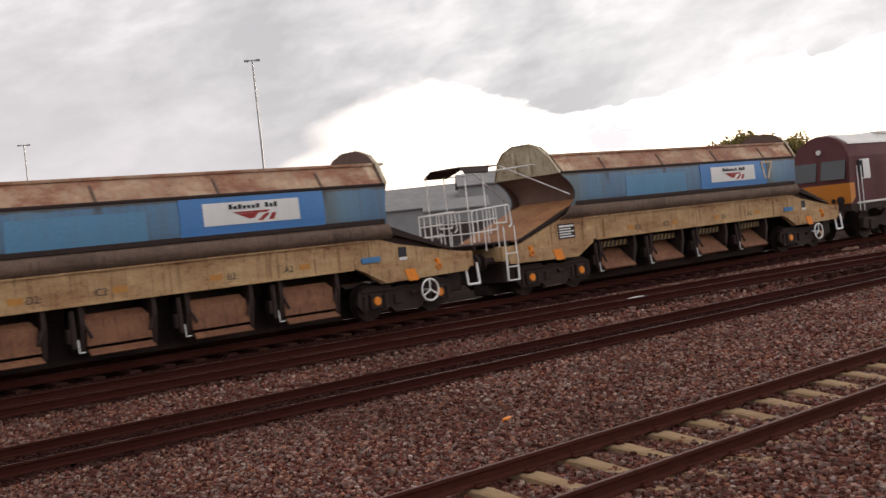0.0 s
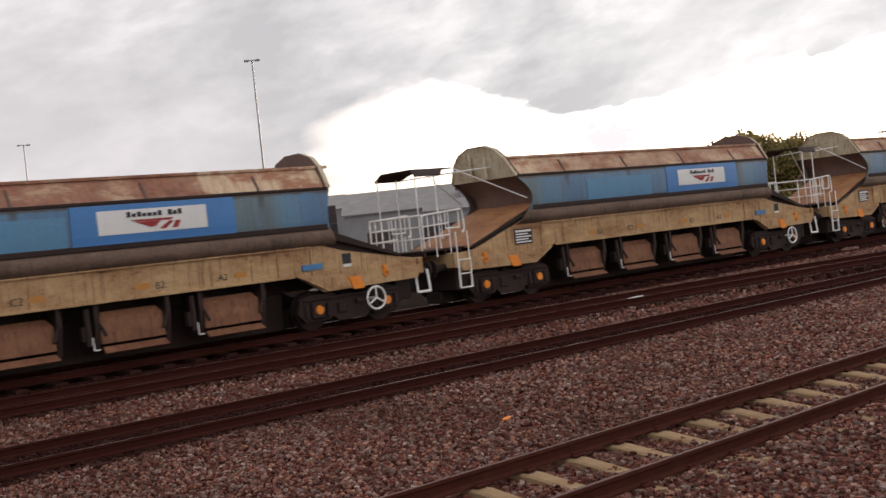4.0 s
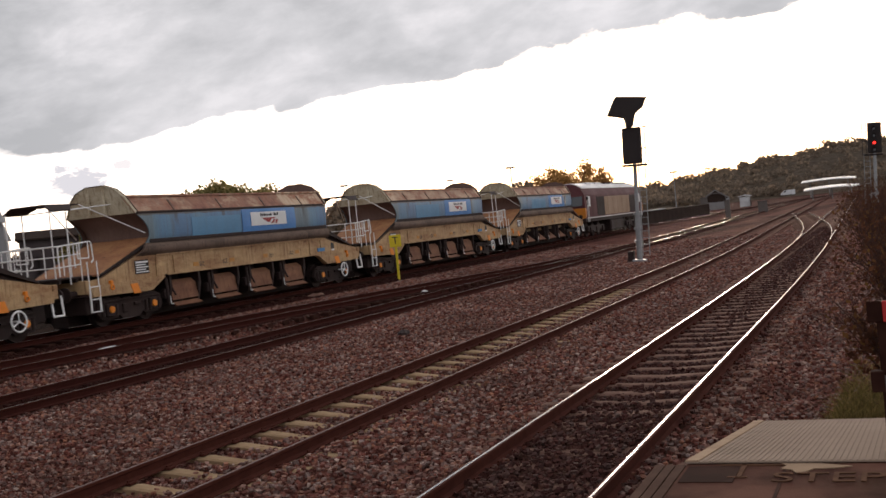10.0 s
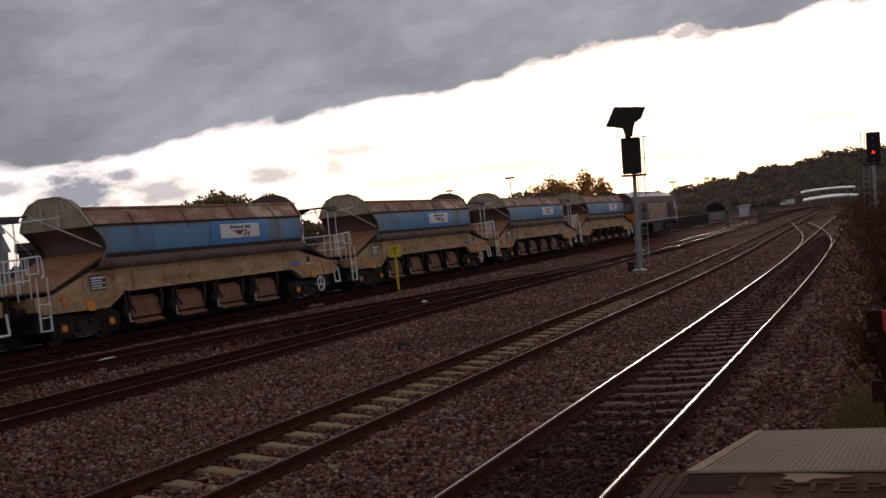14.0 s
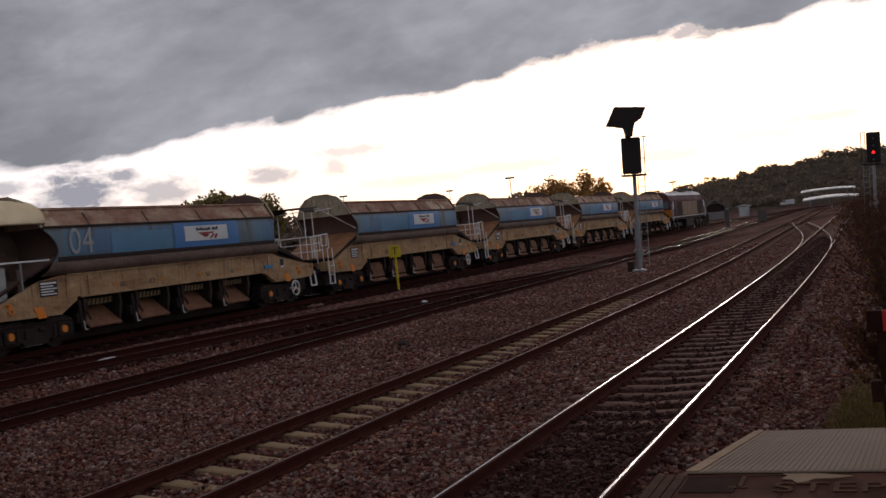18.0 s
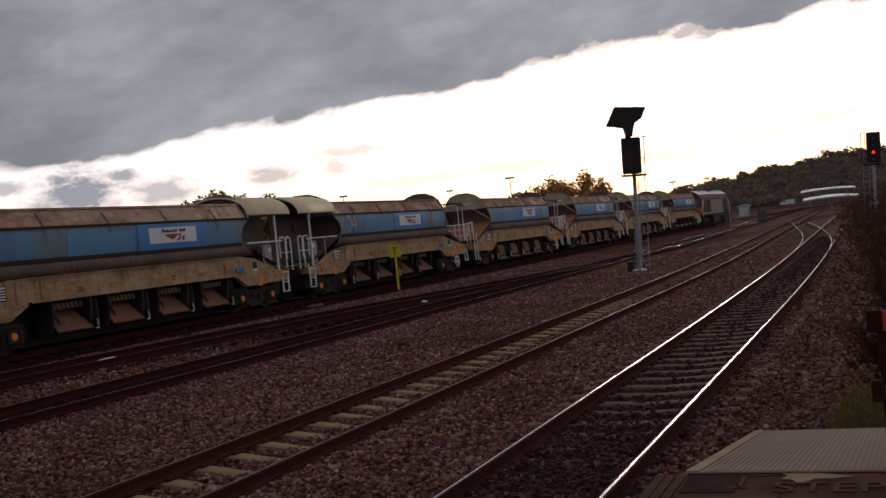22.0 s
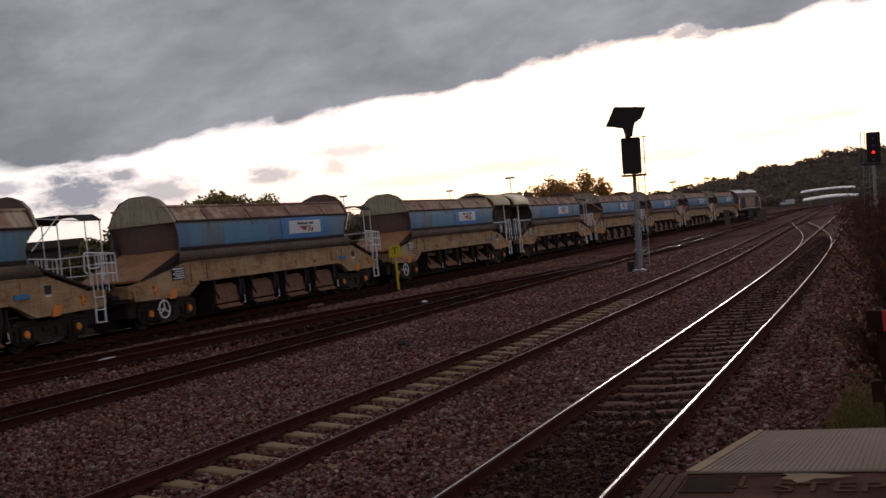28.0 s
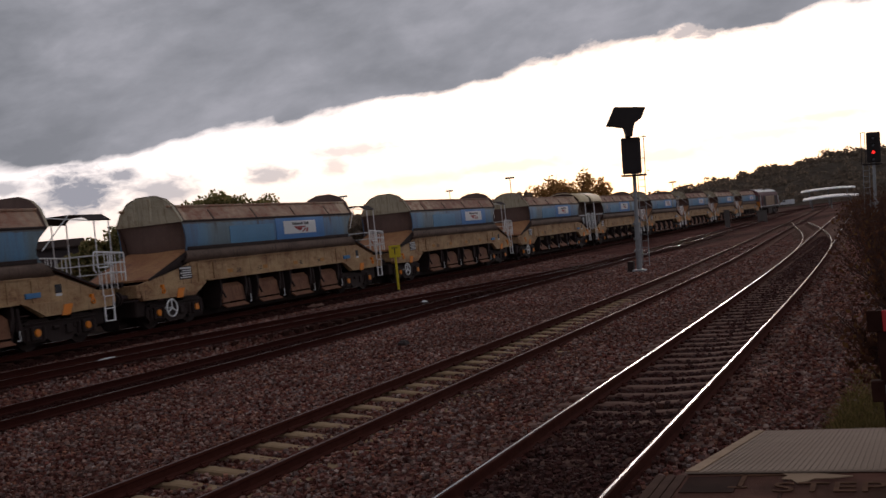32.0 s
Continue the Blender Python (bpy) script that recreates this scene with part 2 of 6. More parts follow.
def wagon_ridge():
    """The sloping top sides: cream at the ends, rust-brown for most of the length."""
    m = Mat("rust_streaked_cream_paint")
    x = m.axis(0)
    wob = m.noise(0.5, 3, 0.6, stretch=(1, 0.1, 0.1))
    where = m.math("MULTIPLY", m.math("ADD", m.math("ADD", x, 7.0), m.math("MULTIPLY", m.math("SUBTRACT", wob, 0.5), 7.0)), 1 / 14)
    where = m.math("ADD", where, m.math("MULTIPLY", m.math("SUBTRACT", m.rnd(), 0.5), 0.22))
    rust = m.ramp(where, [(0.13, 0.0), (0.145, 0.7), (0.40, 0.92), (0.52, 0.95), (0.84, 0.85), (0.86, 0.1)])
    streak = m.noise(3.4, 6, 0.7, stretch=(2.0, 0.5, 0.5))
    patch = m.noise(1.5, 6, 0.72, stretch=(0.8, 1.5, 1.5))
    cream = m.mix(m.ramp(streak, [(0.42, 0.0), (0.68, 0.9)]), (0.60, 0.46, 0.32), (0.40, 0.20, 0.11))
    cream = m.mix(m.ramp(patch, [(0.50, 0.0), (0.60, 0.85)]), cream, (0.30, 0.105, 0.05))
    brown = m.mix(m.ramp(streak, [(0.35, 0.0), (0.7, 1.0)]), (0.16, 0.048, 0.030), (0.35, 0.145, 0.085))
    brown = m.mix(m.ramp(patch, [(0.36, 0.75), (0.48, 0.0)]), brown, (0.50, 0.34, 0.22))
    brown = m.mix(m.ramp(patch, [(0.60, 0.0), (0.68, 0.8)]), brown, (0.085, 0.035, 0.026))
    m.bump(streak, 0.2, 0.006)
    rust = m.math("MULTIPLY", rust, m.math("ADD", m.math("MULTIPLY", m.rnd(), 0.5), 0.5))
    return m.done(m.mix(rust, cream, brown), 0.66, spec=0.5)


BLUE, RIDGE = wagon_blue(), wagon_ridge()
BLUE_NEW = worn("fresh_blue_paint", (0.030, 0.19, 0.50), (0.05, 0.17, 0.36), 0.5, 0.42, spec=0.5)
BLUE_FADED = worn("faded_blue_paint", (0.072, 0.25, 0.44), (0.095, 0.21, 0.32), 0.7, 0.5, spec=0.45)
CREAM = grimy("cream_underframe_paint", (0.50, 0.33, 0.175), (0.29, 0.145, 0.07), (0.12, 0.052, 0.03))
ARCH = grimy("pale_cream_end_paint", (0.55, 0.49, 0.36), (0.42, 0.34, 0.23), (0.20, 0.12, 0.07))
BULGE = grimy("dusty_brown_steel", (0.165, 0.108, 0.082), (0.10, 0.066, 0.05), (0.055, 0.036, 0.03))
END_DARK = worn("dark_brown_hopper_steel", (0.165, 0.10, 0.08), (0.10, 0.06, 0.05), 0.8, 0.8)
DECK = grimy("rusty_orange_slope_plate", (0.40, 0.20, 0.09), (0.27, 0.10, 0.05), (0.13, 0.055, 0.035))
CHUTE = grimy("ochre_dusted_chute_steel", (0.235, 0.108, 0.058), (0.15, 0.058, 0.034), (0.07, 0.030, 0.02))
GUNK = worn("oily_black_running_gear", (0.027, 0.017, 0.016), (0.050, 0.031, 0.027), 0.9, 0.66, spec=0.2)
WHITE = worn("white_handrail_paint", (0.84, 0.84, 0.84), (0.66, 0.64, 0.61), 0.5, 0.45)
PANEL = worn("white_logo_panel", (0.74, 0.75, 0.75), (0.58, 0.58, 0.57), 0.5, 0.5)
ORANGE = plain("orange_plate_paint", (0.85, 0.25, 0.02), 0.5, vary=0.2)
REDLOGO = plain("dull_red_marking", (0.33, 0.03, 0.03), 0.55)
NUMERAL = worn("dull_white_numerals", (0.42, 0.43, 0.44), (0.22, 0.25, 0.28), 0.8, 0.6)
AMBER = plain("dull_amber_plate", (0.50, 0.22, 0.05), 0.6)
INK = plain("dark_lettering", (0.02, 0.022, 0.03), 0.6)
HAZARD_Y = plain("hazard_yellow", (0.26, 0.16, 0.05), 0.7)
CAB_CREAM = worn("cream_roof_paint", (0.80, 0.66, 0.41), (0.58, 0.43, 0.25), 0.7, 0.5, rust=(0.25, 0.12, 0.06), rust_at=0.7)
BOARD_BLUE = plain("small_blue_plate", (0.05, 0.20, 0.42), 0.5)
MAROON = worn("maroon_loco_paint", (0.11, 0.032, 0.036), (0.07, 0.036, 0.034), 0.6, 0.6, spec=0.2)
GOLD = worn("amber_loco_band_paint", (0.56, 0.19, 0.02), (0.36, 0.14, 0.03), 0.6, 0.45)
ROOF_GREY = worn("pale_grey_loco_roof", (0.74, 0.72, 0.70), (0.52, 0.50, 0.48), 0.7, 0.32, spec=0.6)
GALV = plain("galvanised_steel", (0.34, 0.35, 0.36), 0.45, 0.6)
BLACK = plain("matt_black_signal", (0.026, 0.018, 0.018), 0.7)
YELLOW = plain("yellow_board_paint", (0.72, 0.55, 0.02), 0.5, vary=0.15)


def glass_material():
    m = Mat("dark_cab_glass")
    return m.done((0.02, 0.025, 0.03), 0.06, 0.0, 0.8)


GLASS = glass_material()


def glow(name, color, power):
    m = Mat(name)
    m.b.inputs["Emission Color"].default_value = (*color, 1)
    m.b.inputs["Emission Strength"].default_value = power
    return m.done(color, 0.4)


RED_LAMP = glow("red_signal_light", (1.0, 0.02, 0.015), 4.0)


def rail_material(name, shine):
    m = Mat(name)
    top = m.ramp(m.axis(2), [(0.0, 0.0), (1.0, 1.0)])
    rust = m.mix(m.noise(9, 5), (0.045, 0.013, 0.010), (0.10, 0.032, 0.022))
    m.bump(m.noise(40, 3), 0.3, 0.003)
    return m.done(rust, 0.95, spec=0.06)


def steel_top(name, rough, color):
    m = Mat(name)
    g = m.noise(3, 4, stretch=(0.4, 6, 1))
    return m.done(m.mix(g, tuple(c * 0.8 for c in color), color), m.ramp(g, [(0.3, rough * 0.8), (0.7, rough * 1.4)]), 1.0)


RAIL_SIDE = rail_material("rusty_rail_side", 0)
RAIL_BRIGHT = steel_top("polished_rail_head", 0.25, (0.34, 0.335, 0.34))
RAIL_DULL = plain("dull_rail_head", (0.20, 0.13, 0.115), 0.55, 0.35, spec=0.3)
RAIL_MID = steel_top("goods_rail_head", 0.28, (0.44, 0.37, 0.33))
RAIL_BLACK = plain("oily_rail_side", (0.055, 0.016, 0.012), 0.95, spec=0.06)


def ballast_stones(name, a, b, c):
    m = Mat(name)
    i = m.island()
    col = m.ramp(i, [(0.0, a), (0.35, b), (0.5, (0.205, 0.142, 0.126)), (0.62, (0.12, 0.068, 0.060)), (0.75, (0.34, 0.145, 0.092)), (0.86, (0.29, 0.22, 0.20)), (0.95, c), (1.0, (0.44, 0.34, 0.29))])
    col = m.mix(m.ramp(m.noise(0.35, 4), [(0.42, 0.0), (0.66, 0.45)]), col, (0.075, 0.036, 0.027))
    # brake dust and oil along the middle of the polished line
    curve = m.math("MULTIPLY", m.math("MAXIMUM", m.math("SUBTRACT", m.axis(0), 34.0), 0.0), 0.022)
    off = m.math("ABSOLUTE", m.math("SUBTRACT", m.math("SUBTRACT", m.axis(1), 3.22), curve), 0.0)
    oil = m.ramp(m.math("MULTIPLY", m.math("ADD", off, m.math("MULTIPLY", m.noise(0.8, 5), 0.9)), 0.4), [(0.44, 0.8), (0.66, 0.0)])
    col = m.mix(oil, col, (0.046, 0.020, 0.018))
    # black oily beds of two goods lines, paler ballast left between; the third darkens the strip beside the train
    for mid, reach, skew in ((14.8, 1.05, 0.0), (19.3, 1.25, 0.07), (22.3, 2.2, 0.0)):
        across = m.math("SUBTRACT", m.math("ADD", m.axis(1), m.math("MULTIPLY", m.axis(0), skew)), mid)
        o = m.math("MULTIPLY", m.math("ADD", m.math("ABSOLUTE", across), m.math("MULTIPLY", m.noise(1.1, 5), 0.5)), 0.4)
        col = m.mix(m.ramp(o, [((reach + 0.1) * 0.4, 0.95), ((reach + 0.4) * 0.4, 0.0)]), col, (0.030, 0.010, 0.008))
    col = m.mix(0.35, col, m.ramp(m.noise(60, 3), [(0.3, 0.1), (0.7, 0.9)]), "SOFT_LIGHT")
    return m.done(col, 0.95, spec=0.06)


STONES = ballast_stones("red_brown_ballast_stones", (0.050, 0.017, 0.014), (0.215, 0.076, 0.058), (0.38, 0.205, 0.155))


def ground_material():
    m = Mat("ballast_ground")
    cells = m.cells(27)
    cells2 = m.cells(15)
    tone = m.ramp(m.axis(0, cells), [(0.0, (0.06, 0.019, 0.017)), (0.5, (0.205, 0.073, 0.056)), (1.0, (0.37, 0.195, 0.15))])
    tone = m.mix(0.35, tone, m.ramp(m.axis(1, cells2), [(0.0, (0.07, 0.025, 0.022)), (1.0, (0.26, 0.107, 0.095))]))
    y = m.axis(1)
    wob = m.math("MULTIPLY", m.noise(0.5, 5), 3.0)
    # black oily beds of two goods lines, paler ballast left between; the third paints shade under the train
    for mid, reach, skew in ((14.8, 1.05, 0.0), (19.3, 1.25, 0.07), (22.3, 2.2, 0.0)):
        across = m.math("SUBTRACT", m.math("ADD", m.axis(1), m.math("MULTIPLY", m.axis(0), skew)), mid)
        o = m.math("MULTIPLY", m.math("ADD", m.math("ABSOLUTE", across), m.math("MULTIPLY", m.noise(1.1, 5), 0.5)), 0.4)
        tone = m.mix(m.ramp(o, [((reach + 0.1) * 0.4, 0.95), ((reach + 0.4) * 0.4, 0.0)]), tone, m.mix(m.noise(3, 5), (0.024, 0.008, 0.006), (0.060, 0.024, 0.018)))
    # dark scrubby earth behind the goods lines and far along them, near black to paint in shade under the wagons
    scrub = m.mix(m.noise(0.6, 6), (0.010, 0.006, 0.005), (0.026, 0.016, 0.012))
    tone = m.mix(m.ramp(m.math("MULTIPLY", m.math("ADD", y, m.math("MULTIPLY", wob, 0.3)), 0.01), [(0.228, 0.0), (0.24, 1.0)]), tone, scrub)
    far = m.ramp(m.math("MULTIPLY", m.math("ADD", m.axis(0), m.math("MULTIPLY", wob, 3.0)), 0.01), [(0.5, 0.0), (0.95, 0.75)])
    patchy = m.ramp(m.math("ADD", m.math("MULTIPLY", m.noise(0.8, 6), 0.5), m.math("MULTIPLY", m.noise(0.16, 5, stretch=(0.5, 1.6, 1)), 0.5)), [(0.38, 0.0), (0.62, 1.0)])
    tone = m.mix(far, tone, m.mix(patchy, (0.040, 0.017, 0.014), (0.175, 0.076, 0.061)))
    curve = m.math("MULTIPLY", m.math("MAXIMUM", m.math("SUBTRACT", m.axis(0), 34.0), 0.0), 0.022)
    off = m.math("ABSOLUTE", m.math("SUBTRACT", m.math("SUBTRACT", y, 3.22), curve), 0.0)
    oil = m.ramp(m.math("MULTIPLY", m.math("ADD", off, m.math("MULTIPLY", m.noise(0.8, 5), 0.9)), 0.4), [(0.44, 0.8), (0.66, 0.0)])
    tone = m.mix(oil, tone, (0.062, 0.027, 0.023))
    # rough grass and earth on the near side of the line
    bank = m.ramp(m.math("MULTIPLY", m.math("ADD", m.math("MULTIPLY", y, -1.0), wob), 0.1), [(0.05, 0.0), (0.25, 1.0)])
    tone = m.mix(bank, tone, m.mix(m.noise(2, 5), (0.035, 0.028, 0.014), (0.075, 0.062, 0.03)))
    stain = m.ramp(m.noise(0.3, 5), [(0.45, 0.0), (0.7, 0.4)])
    tone = m.mix(stain, tone, (0.06, 0.03, 0.024))
    m.bump(m.cells(27, "Distance"), 0.9, 0.04)
    return m.done(tone, 1.0, spec=0.02)


GROUND = ground_material()


def concrete(name, a, b):
    m = Mat(name)
    g = m.noise(2.5, 6, 0.65)
    c = m.mix(m.ramp(g, [(0.35, 0.0), (0.65, 1.0)]), a, b)
    c = m.mix(m.math("MULTIPLY", m.rnd(), 0.35), c, tuple(v * 0.6 for v in a))
    m.bump(m.noise(45, 4), 0.3, 0.004)
    return m.done(c, 0.95, spec=0.05)


SLEEPER = concrete("stained_concrete_sleeper", (0.30, 0.19, 0.11), (0.42, 0.295, 0.18))
TIMBER = concrete("oily_timber_sleeper", (0.030, 0.012, 0.009), (0.062, 0.027, 0.020))
STAINED = concrete("brake_dust_stained_sleeper", (0.14, 0.075, 0.058), (0.25, 0.15, 0.115))


# ---------- mesh helpers ----------
def bm_new():
    return bmesh.new()


def bx(bm, x0, y0, z0, x1, y1, z1, bevel=0.0):
    """A box, its edges rounded off by bevel."""
    v = [bm.verts.new((x, y, z)) for x in (x0, x1) for y in (y0, y1) for z in (z0, z1)]
    faces = [bm.faces.new([v[i] for i in q]) for q in
             ((0, 1, 3, 2), (4, 6, 7, 5), (0, 4, 5, 1), (2, 3, 7, 6), (0, 2, 6, 4), (1, 5, 7, 3))]
    if bevel:
        edges = {e for f in faces for e in f.edges}
        bmesh.ops.bevel(bm, geom=list(edges), offset=bevel, segments=1, affect="EDGES")
    return bm


def tube(bm, p, q, r, n=8, r2=None):
    """A round bar from p to q."""
    p, q = Vector(p), Vector(q)
    d = (q - p).normalized()
    a = d.orthogonal().normalized()
    c = d.cross(a)
    r2 = r if r2 is None else r2
    lo = [bm.verts.new(p + (a * math.cos(t) + c * math.sin(t)) * r) for t in (2 * math.pi * i / n for i in range(n))]
    hi = [bm.verts.new(q + (a * math.cos(t) + c * math.sin(t)) * r2) for t in (2 * math.pi * i / n for i in range(n))]
    for i in range(n):
        bm.faces.new((lo[i], lo[(i + 1) % n], hi[(i + 1) % n], hi[i]))
    bm.faces.new(lo[::-1])
    bm.faces.new(hi)
    return bm


def bars(bm, pts, r, n=6):
    for p, q in zip(pts, pts[1:]):
        tube(bm, p, q, r, n)
    return bm


def slab(bm, outline, axis, a, b):
    """Extrudes an outline of 2D points along axis (0 x, 1 y, 2 z) from a to b."""
    def at(p, w):
        q = list(p)
        q.insert(axis, w)
        return q
    lo = [bm.verts.new(at(p, a)) for p in outline]
    hi = [bm.verts.new(at(p, b)) for p in outline]
    k = len(outline)
    for i in range(k):
        bm.faces.new((lo[i], lo[(i + 1) % k], hi[(i + 1) % k], hi[i]))
    bm.faces.new(lo[::-1])
    bm.faces.new(hi)
    return bm


def loft(bm, rings, closed=True, caps=True):
    rows = [[bm.verts.new(p) for p in r] for r in rings]
    k = len(rows[0])
    for r, s in zip(rows, rows[1:]):
        for i in range(k if closed else k - 1):
            bm.faces.new((r[i], r[(i + 1) % k], s[(i + 1) % k], s[i]))
    if caps and closed:
        bm.faces.new(rows[0][::-1])
        bm.faces.new(rows[-1])
    return bm


def disc_wheel(bm, centre, r, w, n=20):
    x, y, z = centre
    return tube(bm, (x, y - w / 2, z), (x, y + w / 2, z), r, n)


def ring(bm, centre, r, thick, n=20, normal=1):
    """A thin ring (hand wheel rim) standing in the x-z plane."""
    x, y, z = centre
    rings = []
    for i in range(n + 1):
        t = 2 * math.pi * i / n
        rings.append([(x + (r + thick * math.cos(s)) * math.cos(t), y + thick * math.sin(s), z + (r + thick * math.cos(s)) * math.sin(t))
                      for s in (2 * math.pi * j / 6 for j in range(6))])
    return loft(bm, rings, True, False)


def part(name, bm, material, parent=None, label="", smooth=False):
    """Links a bmesh as one mesh object under a thing or a part."""
    bmesh.ops.recalc_face_normals(bm, faces=bm.faces)
    me = bpy.data.meshes.new(name)
    bm.to_mesh(me)
    bm.free()
    me.materials.append(material)
    if smooth:
        for p in me.polygons:
            p.use_smooth = True
    ob = new(name, me)
    if parent:
        ob.parent = parent
    if label:
        ob["label"] = label
    return ob


def share(name, me, parent, at):
    """A piece of its own on a mesh that others use too."""
    ob = new(name, me)
    ob.parent = parent
    ob.matrix_basis = at
    return ob


def thing(name, label, category, group="", kind="", at=None):
    ob = new(name)
    tagged(ob, label, category, group, kind)
    if at is not None:
        ob.matrix_basis = at
    return ob


def words(name, text, size, m, material, parent, label=""):
    cu = bpy.data.curves.new(name, "FONT")
    cu.body, cu.size, cu.extrude, cu.align_x, cu.align_y = text, size, 0.002, "CENTER", "CENTER"
    tmp = bpy.data.objects.new(name, cu)
    scene.collection.objects.link(tmp)
    me = bpy.data.meshes.new_from_object(tmp.evaluated_get(bpy.context.evaluated_depsgraph_get()))
    bpy.data.objects.remove(tmp)
    bpy.data.curves.remove(cu)
    me.materials.clear()
    me.materials.append(material)
    ob = new(name, me)
    ob.parent = parent
    ob.matrix_basis = m
    if label:
        ob["label"] = label
    return ob


# ---------- plan ----------
RAIL_T1, RAIL_T2, RAIL_T3, RAIL_T4, RAIL_T5 = 0.085, 0.0, 0.05, 0.33, 0.40


def bend(x, start, end, c):
    """Straight, then a curve from start to end, then straight again."""
    if x < start:
        return 0.0
    d = min(x, end) - start
    return c * d * d + 2 * c * (end - start) * max(0.0, x - end)


def y_t1(x):
    return 3.22 + bend(x, 21, 50, 0.00041)


def y_t2(x):
    return 7.48 + bend(x, 33, 55, 0.00075)


def y_t3(x):
    return 14.65 + 0.5 * math.exp(-max(x, -8) / 12) + bend(x, 35, 100, 0.0002)


def y_t4(x):
    """The siding runs in towards the goods line and joins it."""
    return max(y_t3(x), 18.9 - 0.07 * (x - 5)) if x > 5 else 18.9 - 0.035 * (x - 5)


def z_t4(x):
    s = min(1.0, max(0.0, (x - 22) / 36))
    return RAIL_T4 - (RAIL_T4 - RAIL_T3) * s * s * (3 - 2 * s)


def y_t5(x):
    return 22.6 - 0.00026 * max(0, x - 80) ** 2


def ground_z(x, y):
    """Top of the ballast between and beside the lines."""
    y3, y4, z4 = y_t3(x), y_t4(x), z_t4(x) - 0.18
    a4 = max(y3 + 1.45, y4 - 1.25)
    b4 = max(a4 + 0.3, y4 + 1.25)
    prof = [(-40, -0.35), (0.6, -0.35), (1.5, -0.28), (1.9, -0.14), (2.3, -0.105), (4.1, -0.105), (4.6, -0.14), (5.2, -0.20), (5.9, -0.165), (6.58, -0.155), (6.85, -0.235), (8.1, -0.235), (8.38, -0.155), (9.1, -0.165), (9.5, -0.18), (12.0, -0.13),
            (y3 - 1.4, -0.12), (y3 + 1.3, -0.12), (a4, z4), (b4, z4), (max(b4 + 0.2, 20.9), 0.17), (21.6, 0.16), (24.5, 0.16), (26, 0.05), (40, 0.0), (2000, 0.0)]
    for (a, za), (b, zb) in zip(prof, prof[1:]):
        if y <= b:
            f = max(0, (y - a) / (b - a))
            return za + (zb - za) * f
    return 0.0


def build_ground():
    xs = [-3000, -800, -200, -60] + [-30 + 0.5 * i for i in range(220)] + [85, 95, 110, 140, 200, 300, 500, 900, 3500]
    ys = [-3000, -600, -150, -60, -30, -10, -4, -1] + [0.25 * i for i in range(112)] + [29, 32, 36, 42, 60, 100, 200, 500, 1200, 3500]
    verts = []
    for x in xs:
        for y in ys:
            n = noise.noise((x * 0.35, y * 0.35, 0)) * 0.035 + noise.noise((x * 1.3, y * 1.3, 4)) * 0.02
            near = -30 < x < 90 and -2 < y < 30
            verts.append((x, y, ground_z(x, y) - 0.03 + (n if near else 0)))
    k = len(ys)
    faces = [(i * k + j, (i + 1) * k + j, (i + 1) * k + j + 1, i * k + j + 1) for i in range(len(xs) - 1) for j in range(k - 1)]
    me = bpy.data.meshes.new("ground")
    me.from_pydata(verts, [], faces)
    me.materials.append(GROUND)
    ob = new("ground", me)
    return tagged(ob, "red-brown stone ballast and dark oily cess between the lines, with shade under the train painted in", "ground", kind="structure")


build_ground()


